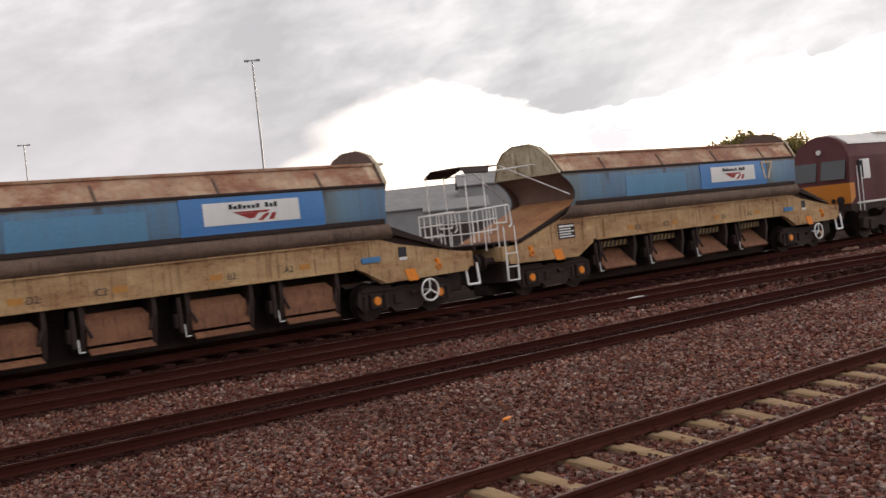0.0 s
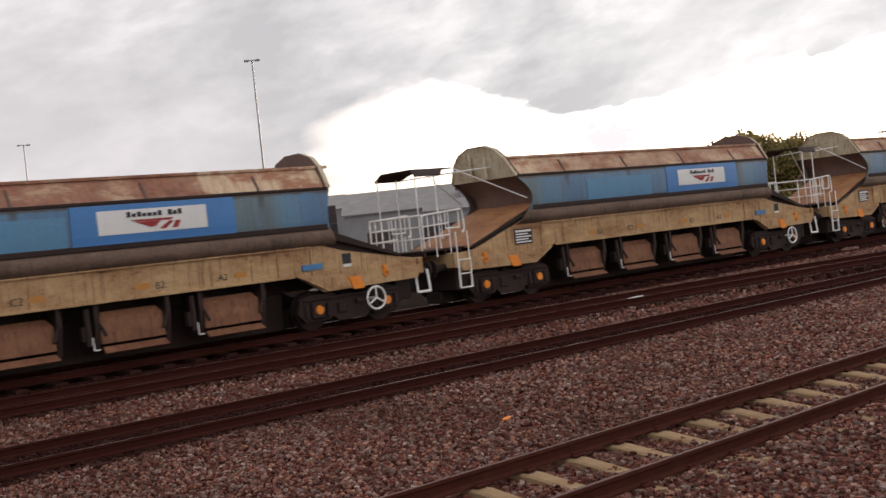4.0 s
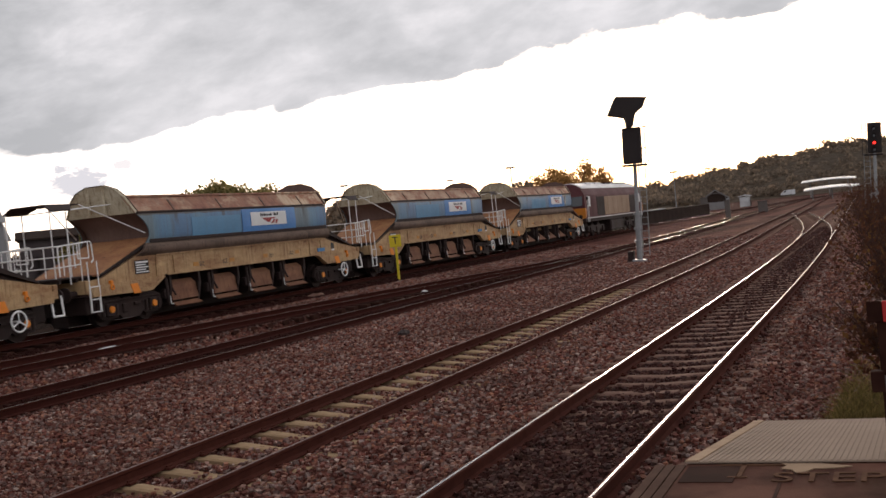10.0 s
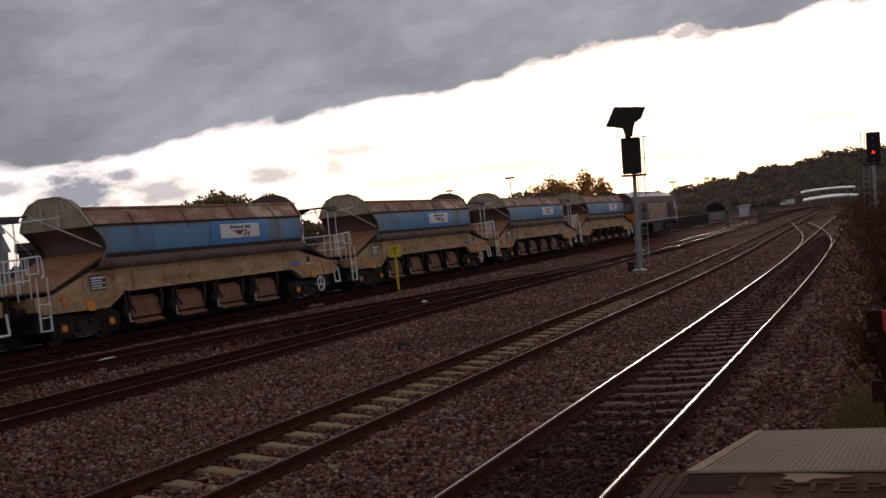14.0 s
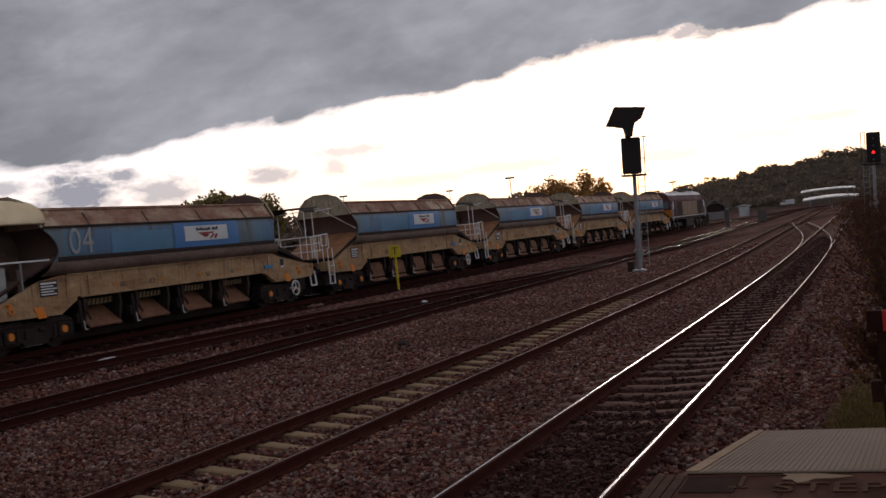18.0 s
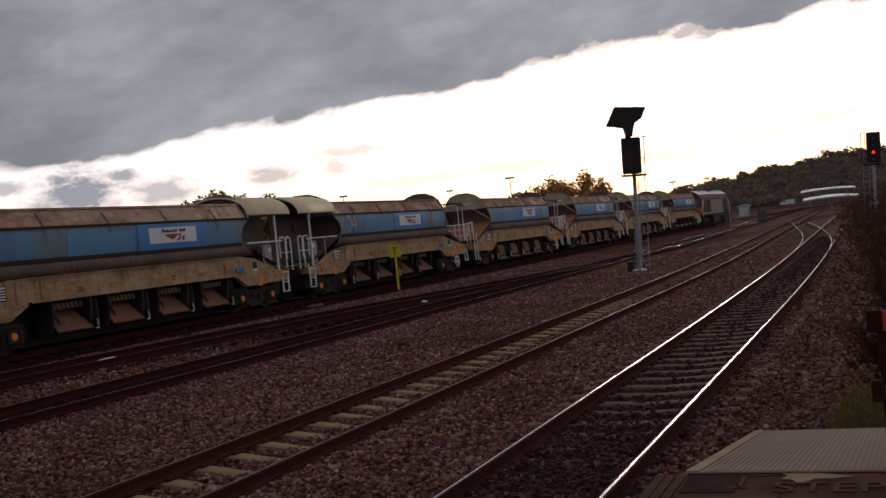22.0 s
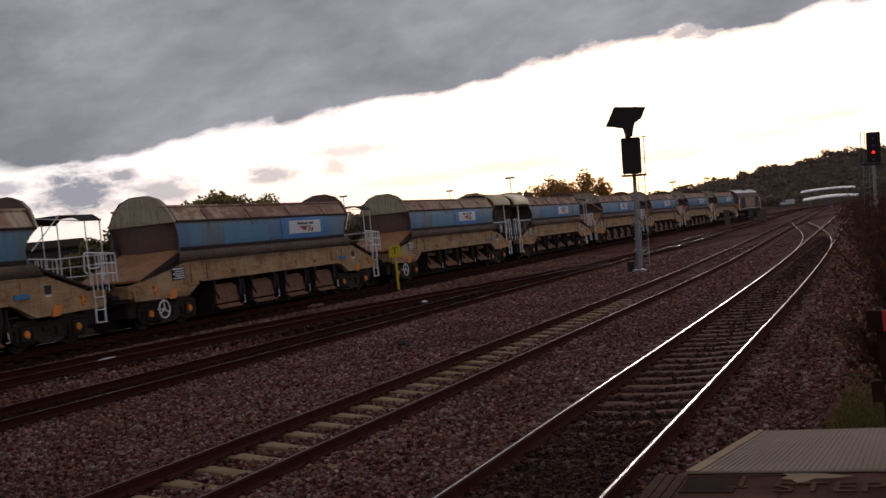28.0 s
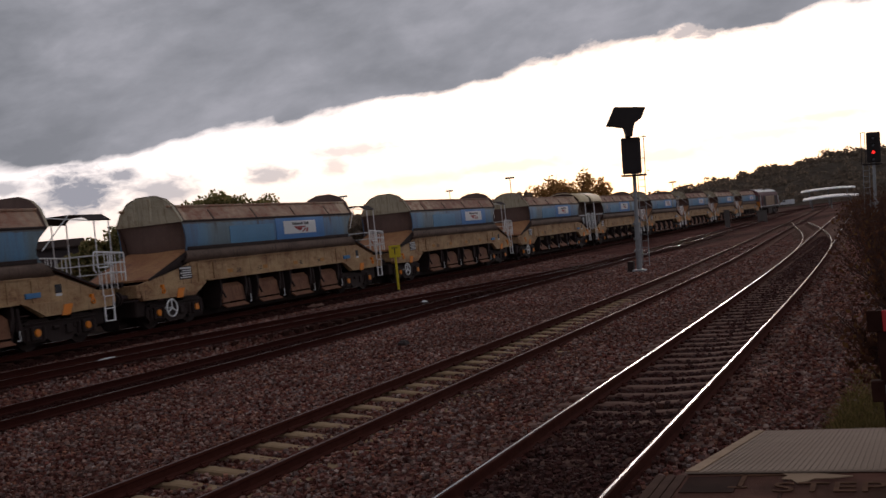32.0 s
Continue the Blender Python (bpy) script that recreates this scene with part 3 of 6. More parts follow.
def scatter_stones():
    """Loose stones over the ballast beds nearest to the platform."""
    rng = np.random.default_rng(5)
    n = 300000
    x = rng.uniform(0.0, 1.0, n) ** 1.6 * 70 + 1.5
    y = rng.uniform(0.4, 21.3, n)
    keep = (y < x * 3.05 + 2.0) & (y > 0.10 * x - 3) & ((y > 1.45) | (x > 10.3))
    # the tops of the sleepers stay clear
    for mid, first, pitch, reach, swept in ((3.22, -4.0, 0.68, 0.72, 1.0), (3.22, -4.0, 0.68, 1.2, 0.05), (7.48, -2.0, 0.70, 0.68, 0.82)):
        gap = np.abs((x - first + pitch / 2) % pitch - pitch / 2)
        keep &= ~((np.abs(y - mid) < reach) & (gap < 0.13) & (rng.random(len(x)) < swept) & ((x > 11 + 4 * rng.random(len(x))) | (mid > 5)))
        keep &= ~(np.abs(np.abs(y - mid) - 0.7525) < 0.07)
    line3, line4 = np.array([y_t3(a) for a in x]), np.array([y_t4(a) for a in x])
    keep &= ~(np.abs(np.abs(y - line3) - 0.7525) < 0.09) & ~(np.abs(np.abs(y - line4) - 0.7525) < 0.09)
    x, y = x[keep], y[keep]
    n = len(x)
    zs = np.array([ground_z(a, b) for a, b in zip(x, y)])
    size = rng.uniform(0.011, 0.027, n) * (1 + x / 36)
    cube = np.array([[-1, -1, -1], [1, -1, -1], [1, 1, -1], [-1, 1, -1], [-1, -1, 1], [1, -1, 1], [1, 1, 1], [-1, 1, 1]], float)
    jit = rng.uniform(0.45, 1.0, (n, 8, 3))
    v = cube[None] * jit * size[:, None, None] * np.array([1, 1, 0.75])
    a, t = rng.uniform(0, 6.28, n), rng.uniform(-0.6, 0.6, n)
    ca, sa, ct, st = np.cos(a), np.sin(a), np.cos(t), np.sin(t)
    x1 = v[..., 0] * ct[:, None] - v[..., 2] * st[:, None]
    z1 = v[..., 0] * st[:, None] + v[..., 2] * ct[:, None]
    xx = x1 * ca[:, None] - v[..., 1] * sa[:, None] + x[:, None]
    yy = x1 * sa[:, None] + v[..., 1] * ca[:, None] + y[:, None]
    # the four-foot of the polished line is full near the platform
    zs = zs + 0.048 * ((np.abs(y - 3.22) < 1.3) & (x < 11 + 3 * rng.random(n)))
    # the shoulder on the platform's side covers most sleeper ends
    zs = zs + 0.03 * ((y < 2.38) & (y > 1.8) & (x < 40))
    zz = z1 + (zs + rng.uniform(-0.015, 0.022, n))[:, None]
    verts = np.stack([xx, yy, zz], -1).reshape(-1, 3)
    quads = np.array([[0, 3, 2, 1], [4, 5, 6, 7], [0, 1, 5, 4], [1, 2, 6, 5], [2, 3, 7, 6], [3, 0, 4, 7]])
    faces = (quads[None] + 8 * np.arange(n)[:, None, None]).reshape(-1, 4)
    me = bpy.data.meshes.new("ballast_stones")
    me.from_pydata(verts.tolist(), [], faces.tolist())
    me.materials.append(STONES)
    ob = new("ballast_stones", me)
    return tagged(ob, "loose red-brown and grey ballast stones", "gravel", kind="stuff")


scatter_stones()

HEAD = [(-0.036, 0), (-0.036, -0.03), (-0.012, -0.045), (-0.010, -0.115), (-0.068, -0.135), (-0.068, -0.150),
        (0.068, -0.150), (0.068, -0.135), (0.010, -0.115), (0.012, -0.045), (0.036, -0.03), (0.036, 0)]


def build_rail(track, line, z, side, x0, x1, step, top, name="rail"):
    """One flat-bottomed rail along a line; the running surface is a strip of its own."""
    xs = list(np.arange(x0, x1 + step, step))
    bm, bt = bm_new(), bm_new()
    rows, tops = [], []
    for x in xs:
        y, zx = line(x) + side, z(x) if callable(z) else z
        rows.append([(x, y + a, zx + c) for a, c in HEAD])
        tops.append([(x, y - 0.014, zx + 0.0035), (x, y + 0.014, zx + 0.0035)])
    loft(bm, rows)
    loft(bt, tops, closed=False)
    r = part(name, bm, RAIL_SIDE if top is not RAIL_MID else RAIL_BLACK, track)
    part("running_surface", bt, top, r, "worn bright rail head" if top is RAIL_BRIGHT else "dull rail head")
    return r


def sleeper_mesh(name, material, length=2.5, width=0.26, depth=0.16, dish=0.085):
    bm = bm_new()
    ys = [-length / 2, -0.95, -0.55, 0, 0.55, 0.95, length / 2]
    hs = [0.0, 0.0, -0.01 if dish > 0.05 else 0.0, -dish, -0.01 if dish > 0.05 else 0.0, 0.0, 0.0]
    rows = []
    for y, hh in zip(ys, hs):
        w = width / 2
        rows.append([(-w, y, -depth), (-w, y, hh - 0.02), (-w + 0.03, y, hh), (w - 0.03, y, hh), (w, y, hh - 0.02), (w, y, -depth)])
    loft(bm, rows)
    bmesh.ops.recalc_face_normals(bm, faces=bm.faces)
    me = bpy.data.meshes.new(name)
    bm.to_mesh(me)
    bm.free()
    me.materials.append(material)
    return me


def clip_mesh():
    bm = bm_new()
    for s in (-0.75, 0.75):
        for d in (-0.1, 0.1):
            bx(bm, -0.06, s + d - 0.035, 0.0, 0.06, s + d + 0.035, 0.035, 0.008)
            tube(bm, (-0.05, s + d * 0.9, 0.045), (0.05, s + d * 0.9, 0.045), 0.012, 6)
    me = bpy.data.meshes.new("rail_clips")
    bm.to_mesh(me)
    bm.free()
    me.materials.append(RAIL_SIDE)
    return me


def build_track(name, label, line, z, top, x0, x1, sleepers, pitch, s0, s1, clips=None, step=2.0, sunk=0.158):
    t = thing(name, label, "railway track", "running lines", "structure")
    build_rail(t, line, z, -0.7525, x0, x1, step, top)
    build_rail(t, line, z, 0.7525, x0, x1, step, top)
    x = s0
    rng = random.Random(name)
    while x < s1:
        slope = (line(x + 0.5) - line(x - 0.5))
        at = pose(x, line(x), (z(x) if callable(z) else z) - sunk, 0, rng.uniform(-0.4, 0.4), math.degrees(slope) + rng.uniform(-1, 1))
        sl = share("sleeper", STAINED_SLEEPER if sleepers is CONCRETE_SLEEPER and x > 34 else sleepers, t, at)
        if clips and x < 34:
            share("rail_clips", clips, sl, Matrix())
        x += pitch
    return t


CONCRETE_SLEEPER = sleeper_mesh("sleeper", SLEEPER, 2.5, 0.22)
STAINED_SLEEPER = sleeper_mesh("sleeper", STAINED, 2.5, 0.24)
FLAT_SLEEPER = sleeper_mesh("sleeper", STAINED, 2.5, 0.24, 0.16, 0.02)
TIMBER_SLEEPER = sleeper_mesh("sleeper", TIMBER, 2.6, 0.25, 0.13, 0.0)
CLIPS = clip_mesh()
build_track("track_1", "curved running line with polished rails on concrete sleepers", y_t1, RAIL_T1, RAIL_BRIGHT, -20, 330, FLAT_SLEEPER, 0.68, -4, 120, CLIPS, sunk=0.158)
build_track("track_2", "running line with rusty-sided rails on concrete sleepers", y_t2, RAIL_T2, RAIL_DULL, -30, 330, CONCRETE_SLEEPER, 0.70, -2, 110, CLIPS)
build_track("track_3", "dark goods line with oily timber sleepers", y_t3, RAIL_T3, RAIL_MID, -30, 300, TIMBER_SLEEPER, 0.76, -5, 100)
build_track("track_4", "dark goods siding joining the next line", y_t4, z_t4, RAIL_MID, -40, 58, TIMBER_SLEEPER, 0.76, -5, 50)
build_track("track_5", "goods line under the ballast train", y_t5, RAIL_T5, RAIL_MID, -120, 330, TIMBER_SLEEPER, 0.76, -20, 100)


def y_cross(x):
    """The crossover that leaves the polished line for the next one."""
    s = min(1, max(0, (x - 49) / 92))
    s = s * s * (3 - 2 * s)
    return y_t1(x) + (y_t2(x) - y_t1(x)) * s


def z_cross(x):
    return RAIL_T1 + (RAIL_T2 - RAIL_T1) * min(1, max(0, (x - 49) / 92)) + 0.004


def build_crossover():
    t = thing("crossover", "polished crossover rails between two running lines", "railway track", "running lines", "structure")
    build_rail(t, y_cross, z_cross, -0.7525, 53, 116, 2.0, RAIL_BRIGHT)
    build_rail(t, y_cross, z_cross, 0.7525, 53, 116, 2.0, RAIL_BRIGHT)
    x = 56.0
    while x < 114:
        share("sleeper", LONG_SLEEPER, t, pose(x, y_cross(x), z_cross(x) - 0.21))
        x += 1.4
    return t


LONG_SLEEPER = sleeper_mesh("sleeper", STAINED, 2.7, 0.28, 0.13, 0.0)
build_crossover()


# ---------- the ballast wagon ----------
# local space: x along the train, -y towards the platform, z = 0 on the rail heads
SIDE = [(1.25, 1.96), (1.33, 2.02), (1.37, 2.12), (1.36, 2.24), (1.30, 2.34), (1.30, 2.37), (1.318, 2.55), (1.325, 2.72), (1.325, 2.88),
        (1.32, 3.04), (1.31, 3.16), (1.30, 3.28), (0.95, 3.80)]
END = [(1.0, 6.25), (1.96, 6.22), (2.12, 6.02), (2.30, 5.80), (2.42, 5.64), (2.55, 5.55), (2.72, 5.54), (2.88, 5.62), (3.04, 5.76), (3.16, 5.92), (3.28, 6.10), (3.8, 6.22), (4.3, 6.30)]


def end_x(z, e=-1):
    """Half length of the hopper at a height: the ends lean outward towards the top, one more than the other."""
    if e > 0:
        return 0.22 * end_x(z) + 0.78 * 5.955
    for (z0, x0), (z1, x1) in zip(END, END[1:]):
        if z <= z1:
            return x0 + (x1 - x0) * max(0.0, (z - z0) / (z1 - z0))
    return END[-1][1]


def side_strip(bm, sgn, a, b, thick=0.03, x0=None, x1=None, proud=0.0):
    """A strip of the hopper's side between points a and b of its profile."""
    pts = SIDE[a:b + 1]
    rows = []
    for (y, z) in pts:
        lo = -end_x(z) if x0 is None else x0
        hi = end_x(z, 1) if x1 is None else x1
        rows.append(((lo, hi), y + proud, z))
    grid = []
    for (lo, hi), y, z in rows:
        grid.append([(lo + (hi - lo) * i / 6, sgn * y, z) for i in range(7)])
    back = []
    for (lo, hi), y, z in rows[::-1]:
        back.append([(lo + (hi - lo) * i / 6, sgn * (y - thick), z) for i in range(7)])
    loft(bm, grid + back + [grid[0]], closed=False)
    for col in (0, 6):
        k = len(grid)
        for i in range(k - 1):
            vs = [grid[i][col], grid[i + 1][col], back[k - 2 - i][col], back[k - 1 - i][col]]
            bm.faces.new([bm.verts.new(p) for p in vs])
    return bm


def on_side(z):
    for (y0, z0), (y1, z1) in zip(SIDE[5:], SIDE[6:]):
        if z0 <= z <= z1:
            return y0 + (y1 - y0) * (z - z0) / (z1 - z0)
    return 1.3


def side_patch(bm, sgn, x0, x1, z0, z1, out, thick=0.008, slant=0.0):
    """A thin plate that follows the hopper's blue side."""
    zs = [z0 + (z1 - z0) * i / 4 for i in range(5)]
    front = [[(x0 + slant * (z - z0) / (z1 - z0), sgn * (on_side(z) + out + thick), z), (x1 + slant * (z - z0) / (z1 - z0), sgn * (on_side(z) + out + thick), z)] for z in zs]
    back = [[(p[0], sgn * (abs(p[1]) - thick), p[2]) for p in r] for r in front]
    loft(bm, [[f[0], f[1], k[1], k[0]] for f, k in zip(front, back)])
    return bm


def build_bogie(w, cx):
    bg = bm_new()
    for s in (-1, 1):
        y0, y1 = sorted((s * 0.93, s * 1.06))
        slab(bg, [(cx - 1.52, 0.42), (cx - 1.46, 0.74), (cx - 1.2, 0.84), (cx - 0.5, 0.84), (cx - 0.42, 0.76), (cx + 0.42, 0.76), (cx + 0.5, 0.84), (cx + 1.2, 0.84), (cx + 1.46, 0.74), (cx + 1.52, 0.42),
                  (cx + 1.34, 0.22), (cx + 0.66, 0.22), (cx + 0.55, 0.30), (cx + 0.40, 0.16), (cx - 0.40, 0.16), (cx - 0.55, 0.30), (cx - 0.66, 0.22), (cx - 1.34, 0.22)], 1, y0, y1)
        for ax in (-1, 1):
            bx(bg, cx + ax - 0.19, s * 1.0 - 0.1 + s * 0.06, 0.28, cx + ax + 0.19, s * 1.0 + 0.1 + s * 0.06, 0.66, 0.03)
            tube(bg, (cx + ax - 0.30, s * 1.07, 0.30), (cx + ax - 0.30, s * 1.07, 0.62), 0.07, 8)
            tube(bg, (cx + ax + 0.30, s * 1.07, 0.30), (cx + ax + 0.30, s * 1.07, 0.62), 0.07, 8)
        bx(bg, cx - 0.42, min(s * 0.98, s * 1.12), 0.34, cx - 0.18, max(s * 0.98, s * 1.12), 0.60, 0.02)
        for k in (-0.62, 0.62):
            tube(bg, (cx + k, s * 1.05, 0.56), (cx + k, s * 1.075, 0.56), 0.10, 12)
        bx(bg, cx - 1.40, min(s * 1.06, s * 1.12), 0.70, cx + 1.40, max(s * 1.06, s * 1.12), 0.75, 0.01)
        tube(bg, (cx + 0.12, s * 1.08, 0.55), (cx + 0.32, s * 1.08, 0.55), 0.06, 8)
    bx(bg, cx - 0.2, -0.95, 0.45, cx + 0.2, 0.95, 0.80, 0.03)
    bx(bg, cx - 1.44, -0.9, 0.40, cx - 1.34, 0.9, 0.55, 0.02)
    bx(bg, cx + 1.34, -0.9, 0.40, cx + 1.44, 0.9, 0.55, 0.02)
    bogie = part("bogie", bg, GUNK, w, "oily black cast bogie")
    for ax in (-1, 1):
        ws = bm_new()
        for s in (-1, 1):
            disc_wheel(ws, (0, s * 0.74, 0), 0.46, 0.13, 24)
            disc_wheel(ws, (0, s * 0.66, 0), 0.485, 0.035, 24)
            for k in range(3):
                t = k * 2.094
                bx(ws, math.cos(t) * 0.25 - 0.05, s * 0.80 - 0.02, math.sin(t) * 0.25 - 0.05, math.cos(t) * 0.25 + 0.05, s * 0.80 + 0.02, math.sin(t) * 0.25 + 0.05)
        tube(ws, (0, -0.8, 0), (0, 0.8, 0), 0.085, 10)
        wheel = part("wheelset", ws, GUNK, bogie, "pair of dark steel wheels on an axle")
        wheel.location = (cx + ax, 0, 0.46)
        for s in (-1, 1):
            cp = bm_new()
            tube(cp, (cx + ax, s * 1.13, 0.48), (cx + ax, s * 1.20, 0.48), 0.115, 14, 0.10)
            part("axle_cap", cp, ORANGE, bogie, "orange axle box cap")
    return bogie


def build_wagon(variant):
    """variant: 'closed' or 'open' chutes; roofed: end with a cream cab roof."""
    roofed = variant == "roofed"
    opened = variant in ("open", "roofed")
    w = thing("ballast_wagon", "blue and cream ballast hopper wagon with rust-streaked top", "railway wagon", "wagons of the ballast train")
    for s in (-1, 1):
        bm = bm_new()
        left = [(-8.5, 1.20), (-8.5, 1.30), (-7.74, 1.36), (-6.35, 1.84), (-5.34, 1.97)] if roofed else [(-8.5, 1.20), (-8.5, 1.38), (-7.85, 1.44), (-5.36, 2.28), (-5.34, 1.97)]
        slab(bm, left + [(5.3, 1.97), (5.5, 2.0), (6.2, 1.80), (7.75, 1.52), (8.5, 1.40), (8.5, 1.20),
                  (8.35, 0.92), (5.6, 0.88), (4.85, 1.32), (-4.85, 1.32), (-5.6, 0.88), (-8.35, 0.92)], 1, *sorted((s * 1.16, s * 1.25)))
        sb = part("solebar", bm, CREAM, w, "cream solebar streaked with rust")
        rb = bm_new()
        for x in (-5.3, -4.4, 4.4, 5.3):
            bx(rb, x - 0.03, min(s * 1.255, s * 1.285), 1.30, x + 0.03, max(s * 1.255, s * 1.285), 1.88, 0.006)
        bx(rb, -4.8, min(s * 1.252, s * 1.29), 1.28, 4.8, max(s * 1.252, s * 1.29), 1.33, 0.006)
        bx(rb, -5.3, min(s * 1.252, s * 1.30), 1.93, 5.3, max(s * 1.252, s * 1.30), 1.97, 0.006)
        part("solebar_rib", rb, CREAM, sb)
        for e in (-1, 1):
            rb = bm_new()
            slab(rb, [(e * 8.36, 0.925), (e * 5.66, 0.89), (e * 4.95, 1.26), (e * 8.46, 1.24)], 1, *sorted((s * 1.252, s * 1.325)))
            part("lower_flange", rb, CREAM, sb, "rust-streaked lower flange over the bogie")
        bm = bm_new()
        side_strip(bm, s, 0, 4)
        part("lower_side", bm, BULGE, w, "dusty brown rounded lower hopper side", True)
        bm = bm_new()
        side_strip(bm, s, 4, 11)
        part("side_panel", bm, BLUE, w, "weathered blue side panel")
        bm = bm_new()
        side_strip(bm, s, 0, 11, 0.012, proud=-0.035)
        part("side_lining", bm, END_DARK, w, "dark inner lining of the hopper side")
        bm = bm_new()
        side_strip(bm, s, 11, 12)
        bx(bm, -6.2, min(s * 0.90, s * 1.0), 3.78, 6.2, max(s * 0.90, s * 1.0), 3.85, 0.01)
        top = part("top_slope", bm, RIDGE, w, "rust-streaked cream sloping top side")
        for x in (-4.1, -1.4, 1.4, 4.1):
            bm = bm_new()
            slab(bm, [(s * 1.06, 3.68), (s * 1.31, 3.31), (s * 1.31, 3.27), (s * 1.03, 3.65)], 0, x - 0.03, x + 0.03)
            part("strap", bm, BULGE, top, "dirty steel strap")
        for lo_, hi_, nm, lb in ((3.25, 3.325, "top_lip", "dark steel lip under the sloping top"), (2.335, 2.455, "waist_strip", "dark dirty strip above the rounded lower side")):
            bm = bm_new()
            bx(bm, -end_x(hi_) + 0.06, min(s * 1.28, s * 1.328), lo_, end_x(hi_, 1) - 0.06, max(s * 1.28, s * 1.328), hi_, 0.012)
            part(nm, bm, GUNK, w, lb)
        # repainted panel with the white board
        d = 1 if s < 0 else -1
        bm = bm_new()
        x0, x1 = sorted((d * -0.35, d * 3.35))
        side_patch(bm, s, x0, x1, 2.42, 3.24, 0.012)
        bp = part("repainted_panel", bm, BLUE_NEW, w, "bright blue repainted panel")
        bm = bm_new()
        x0, x1 = sorted((d * 0.2, d * 2.65))
        side_patch(bm, s, x0, x1, 2.63, 3.12, 0.024)
        part("logo_board", bm, PANEL, bp, "white board with dark letters and a red emblem")
        bm = bm_new()
        y = on_side(2.8) + 0.036
        cxm = d * 1.45

        def tri(pts):
            slab(bm, [(cxm + d * a, c) for a, c in pts], 1, *sorted((s * y, s * (y + 0.004))))
        tri([(-0.55, 2.90), (0.42, 2.90), (0.34, 2.85), (-0.42, 2.86)])
        tri([(-0.45, 2.855), (0.12, 2.85), (0.0, 2.74), (-0.12, 2.73)])
        tri([(0.30, 2.83), (0.42, 2.83), (0.22, 2.68), (0.08, 2.68)])
        tri([(0.46, 2.83), (0.58, 2.83), (0.50, 2.68), (0.36, 2.68)])
        part("emblem", bm, REDLOGO, bp, "dull red emblem of bars")
        for i, hgt in enumerate((0.11, 0.07, 0.10, 0.07, 0.07, 0.07, 0.10, 0, 0.11, 0.08, 0.11)):
            if hgt:
                bm = bm_new()
                xa = cxm + d * (-0.62 + i * 0.115)
                bx(bm, min(xa, xa + d * 0.085), min(s * y, s * (y + 0.004)), 2.96, max(xa, xa + d * 0.085), max(s * y, s * (y + 0.004)), 2.96 + hgt)
                part("letter_bar", bm, INK, bp)
        # a paler patch where the paint was touched up
        bm = bm_new()
        x0, x1 = sorted((d * -3.3, d * -0.38))
        side_patch(bm, s, x0, x1, 2.43, 3.06, 0.004)
        part("faded_panel", bm, BLUE_FADED, w, "paler faded blue panel")
        # small plates along the solebar
        for x, zz, wd, hh in ((-3.2, 1.52, 0.30, 0.13), (-1.08, 1.52, 0.30, 0.13), (1.12, 1.52, 0.30, 0.13), (3.42, 1.52, 0.30, 0.13)):
            bm = bm_new()
            bx(bm, x - wd / 2, min(s * 1.252, s * 1.262), zz - hh / 2, x + wd / 2, max(s * 1.252, s * 1.262), zz + hh / 2)
            part("access_plate", bm, AMBER, sb, "dull amber plate")
        for txt, x in (("D2:", -2.85), (":C2", -1.5), ("B2:", 1.52), (":A2", 2.96)):
            m = pose(d * x, s * 1.2535, 1.50, 90, 0, 0 if s < 0 else 180)
            words("marking", txt, 0.21, m, INK, sb, "dark stencilled marking")
        bm = bm_new()
        xx = d * -6.0
        bx(bm, xx - 0.34, min(s * 1.252, s * 1.262), 1.42, xx + 0.34, max(s * 1.252, s * 1.262), 1.84, 0.004)
        dp = part("data_panel", bm, BLACK, sb, "dark data panel with pale lines of text")
        bm = bm_new()
        for i in range(5):
            bx(bm, xx - 0.30, min(s * 1.263, s * 1.267), 1.46 + i * 0.072, xx + 0.30 - (i % 2) * 0.12, max(s * 1.263, s * 1.267), 1.495 + i * 0.072 + (0.02 if i == 4 else 0))
        part("data_text", bm, PANEL, dp)
        bm = bm_new()
        xx = d * 5.3
        bx(bm, xx - 0.28, min(s * 1.252, s * 1.292), 1.42, xx + 0.28, max(s * 1.252, s * 1.292), 1.56, 0.004)
        part("blue_plate", bm, BOARD_BLUE, sb, "small blue plate")
        bm = bm_new()
        xx = d * 6.3
        bx(bm, xx - 0.13, min(s * 1.252, s * 1.262), 1.48, xx + 0.13, max(s * 1.252, s * 1.262), 1.72, 0.004)
        sq = part("code_plate", bm, INK, sb, "small dark square plate")
        bm = bm_new()
        bx(bm, xx - 0.12, min(s * 1.263, s * 1.267), 1.40, xx + 0.12, max(s * 1.263, s * 1.267), 1.47)
        part("plate_strip", bm, PANEL, sq, "pale strip")
        for x in (-6.5, 6.45):
            bm = bm_new()
            slab(bm, [(x - 0.22, 1.16), (x + 0.12, 1.16), (x + 0.24, 0.86), (x - 0.08, 0.86)], 1, *sorted((s * 1.327, s * 1.345)))
            part("orange_tab", bm, ORANGE, sb, "slanted orange plate")
        for x in (-7.55, 7.35):
            bm = bm_new()
            ring(bm, (x, s * 1.35, 1.14), 0.07, 0.025, 12)
            bx(bm, x - 0.05, min(s * 1.26, s * 1.36), 1.18, x + 0.05, max(s * 1.26, s * 1.36), 1.34, 0.01)
            part("lifting_eye", bm, ORANGE, sb, "orange lifting eye")
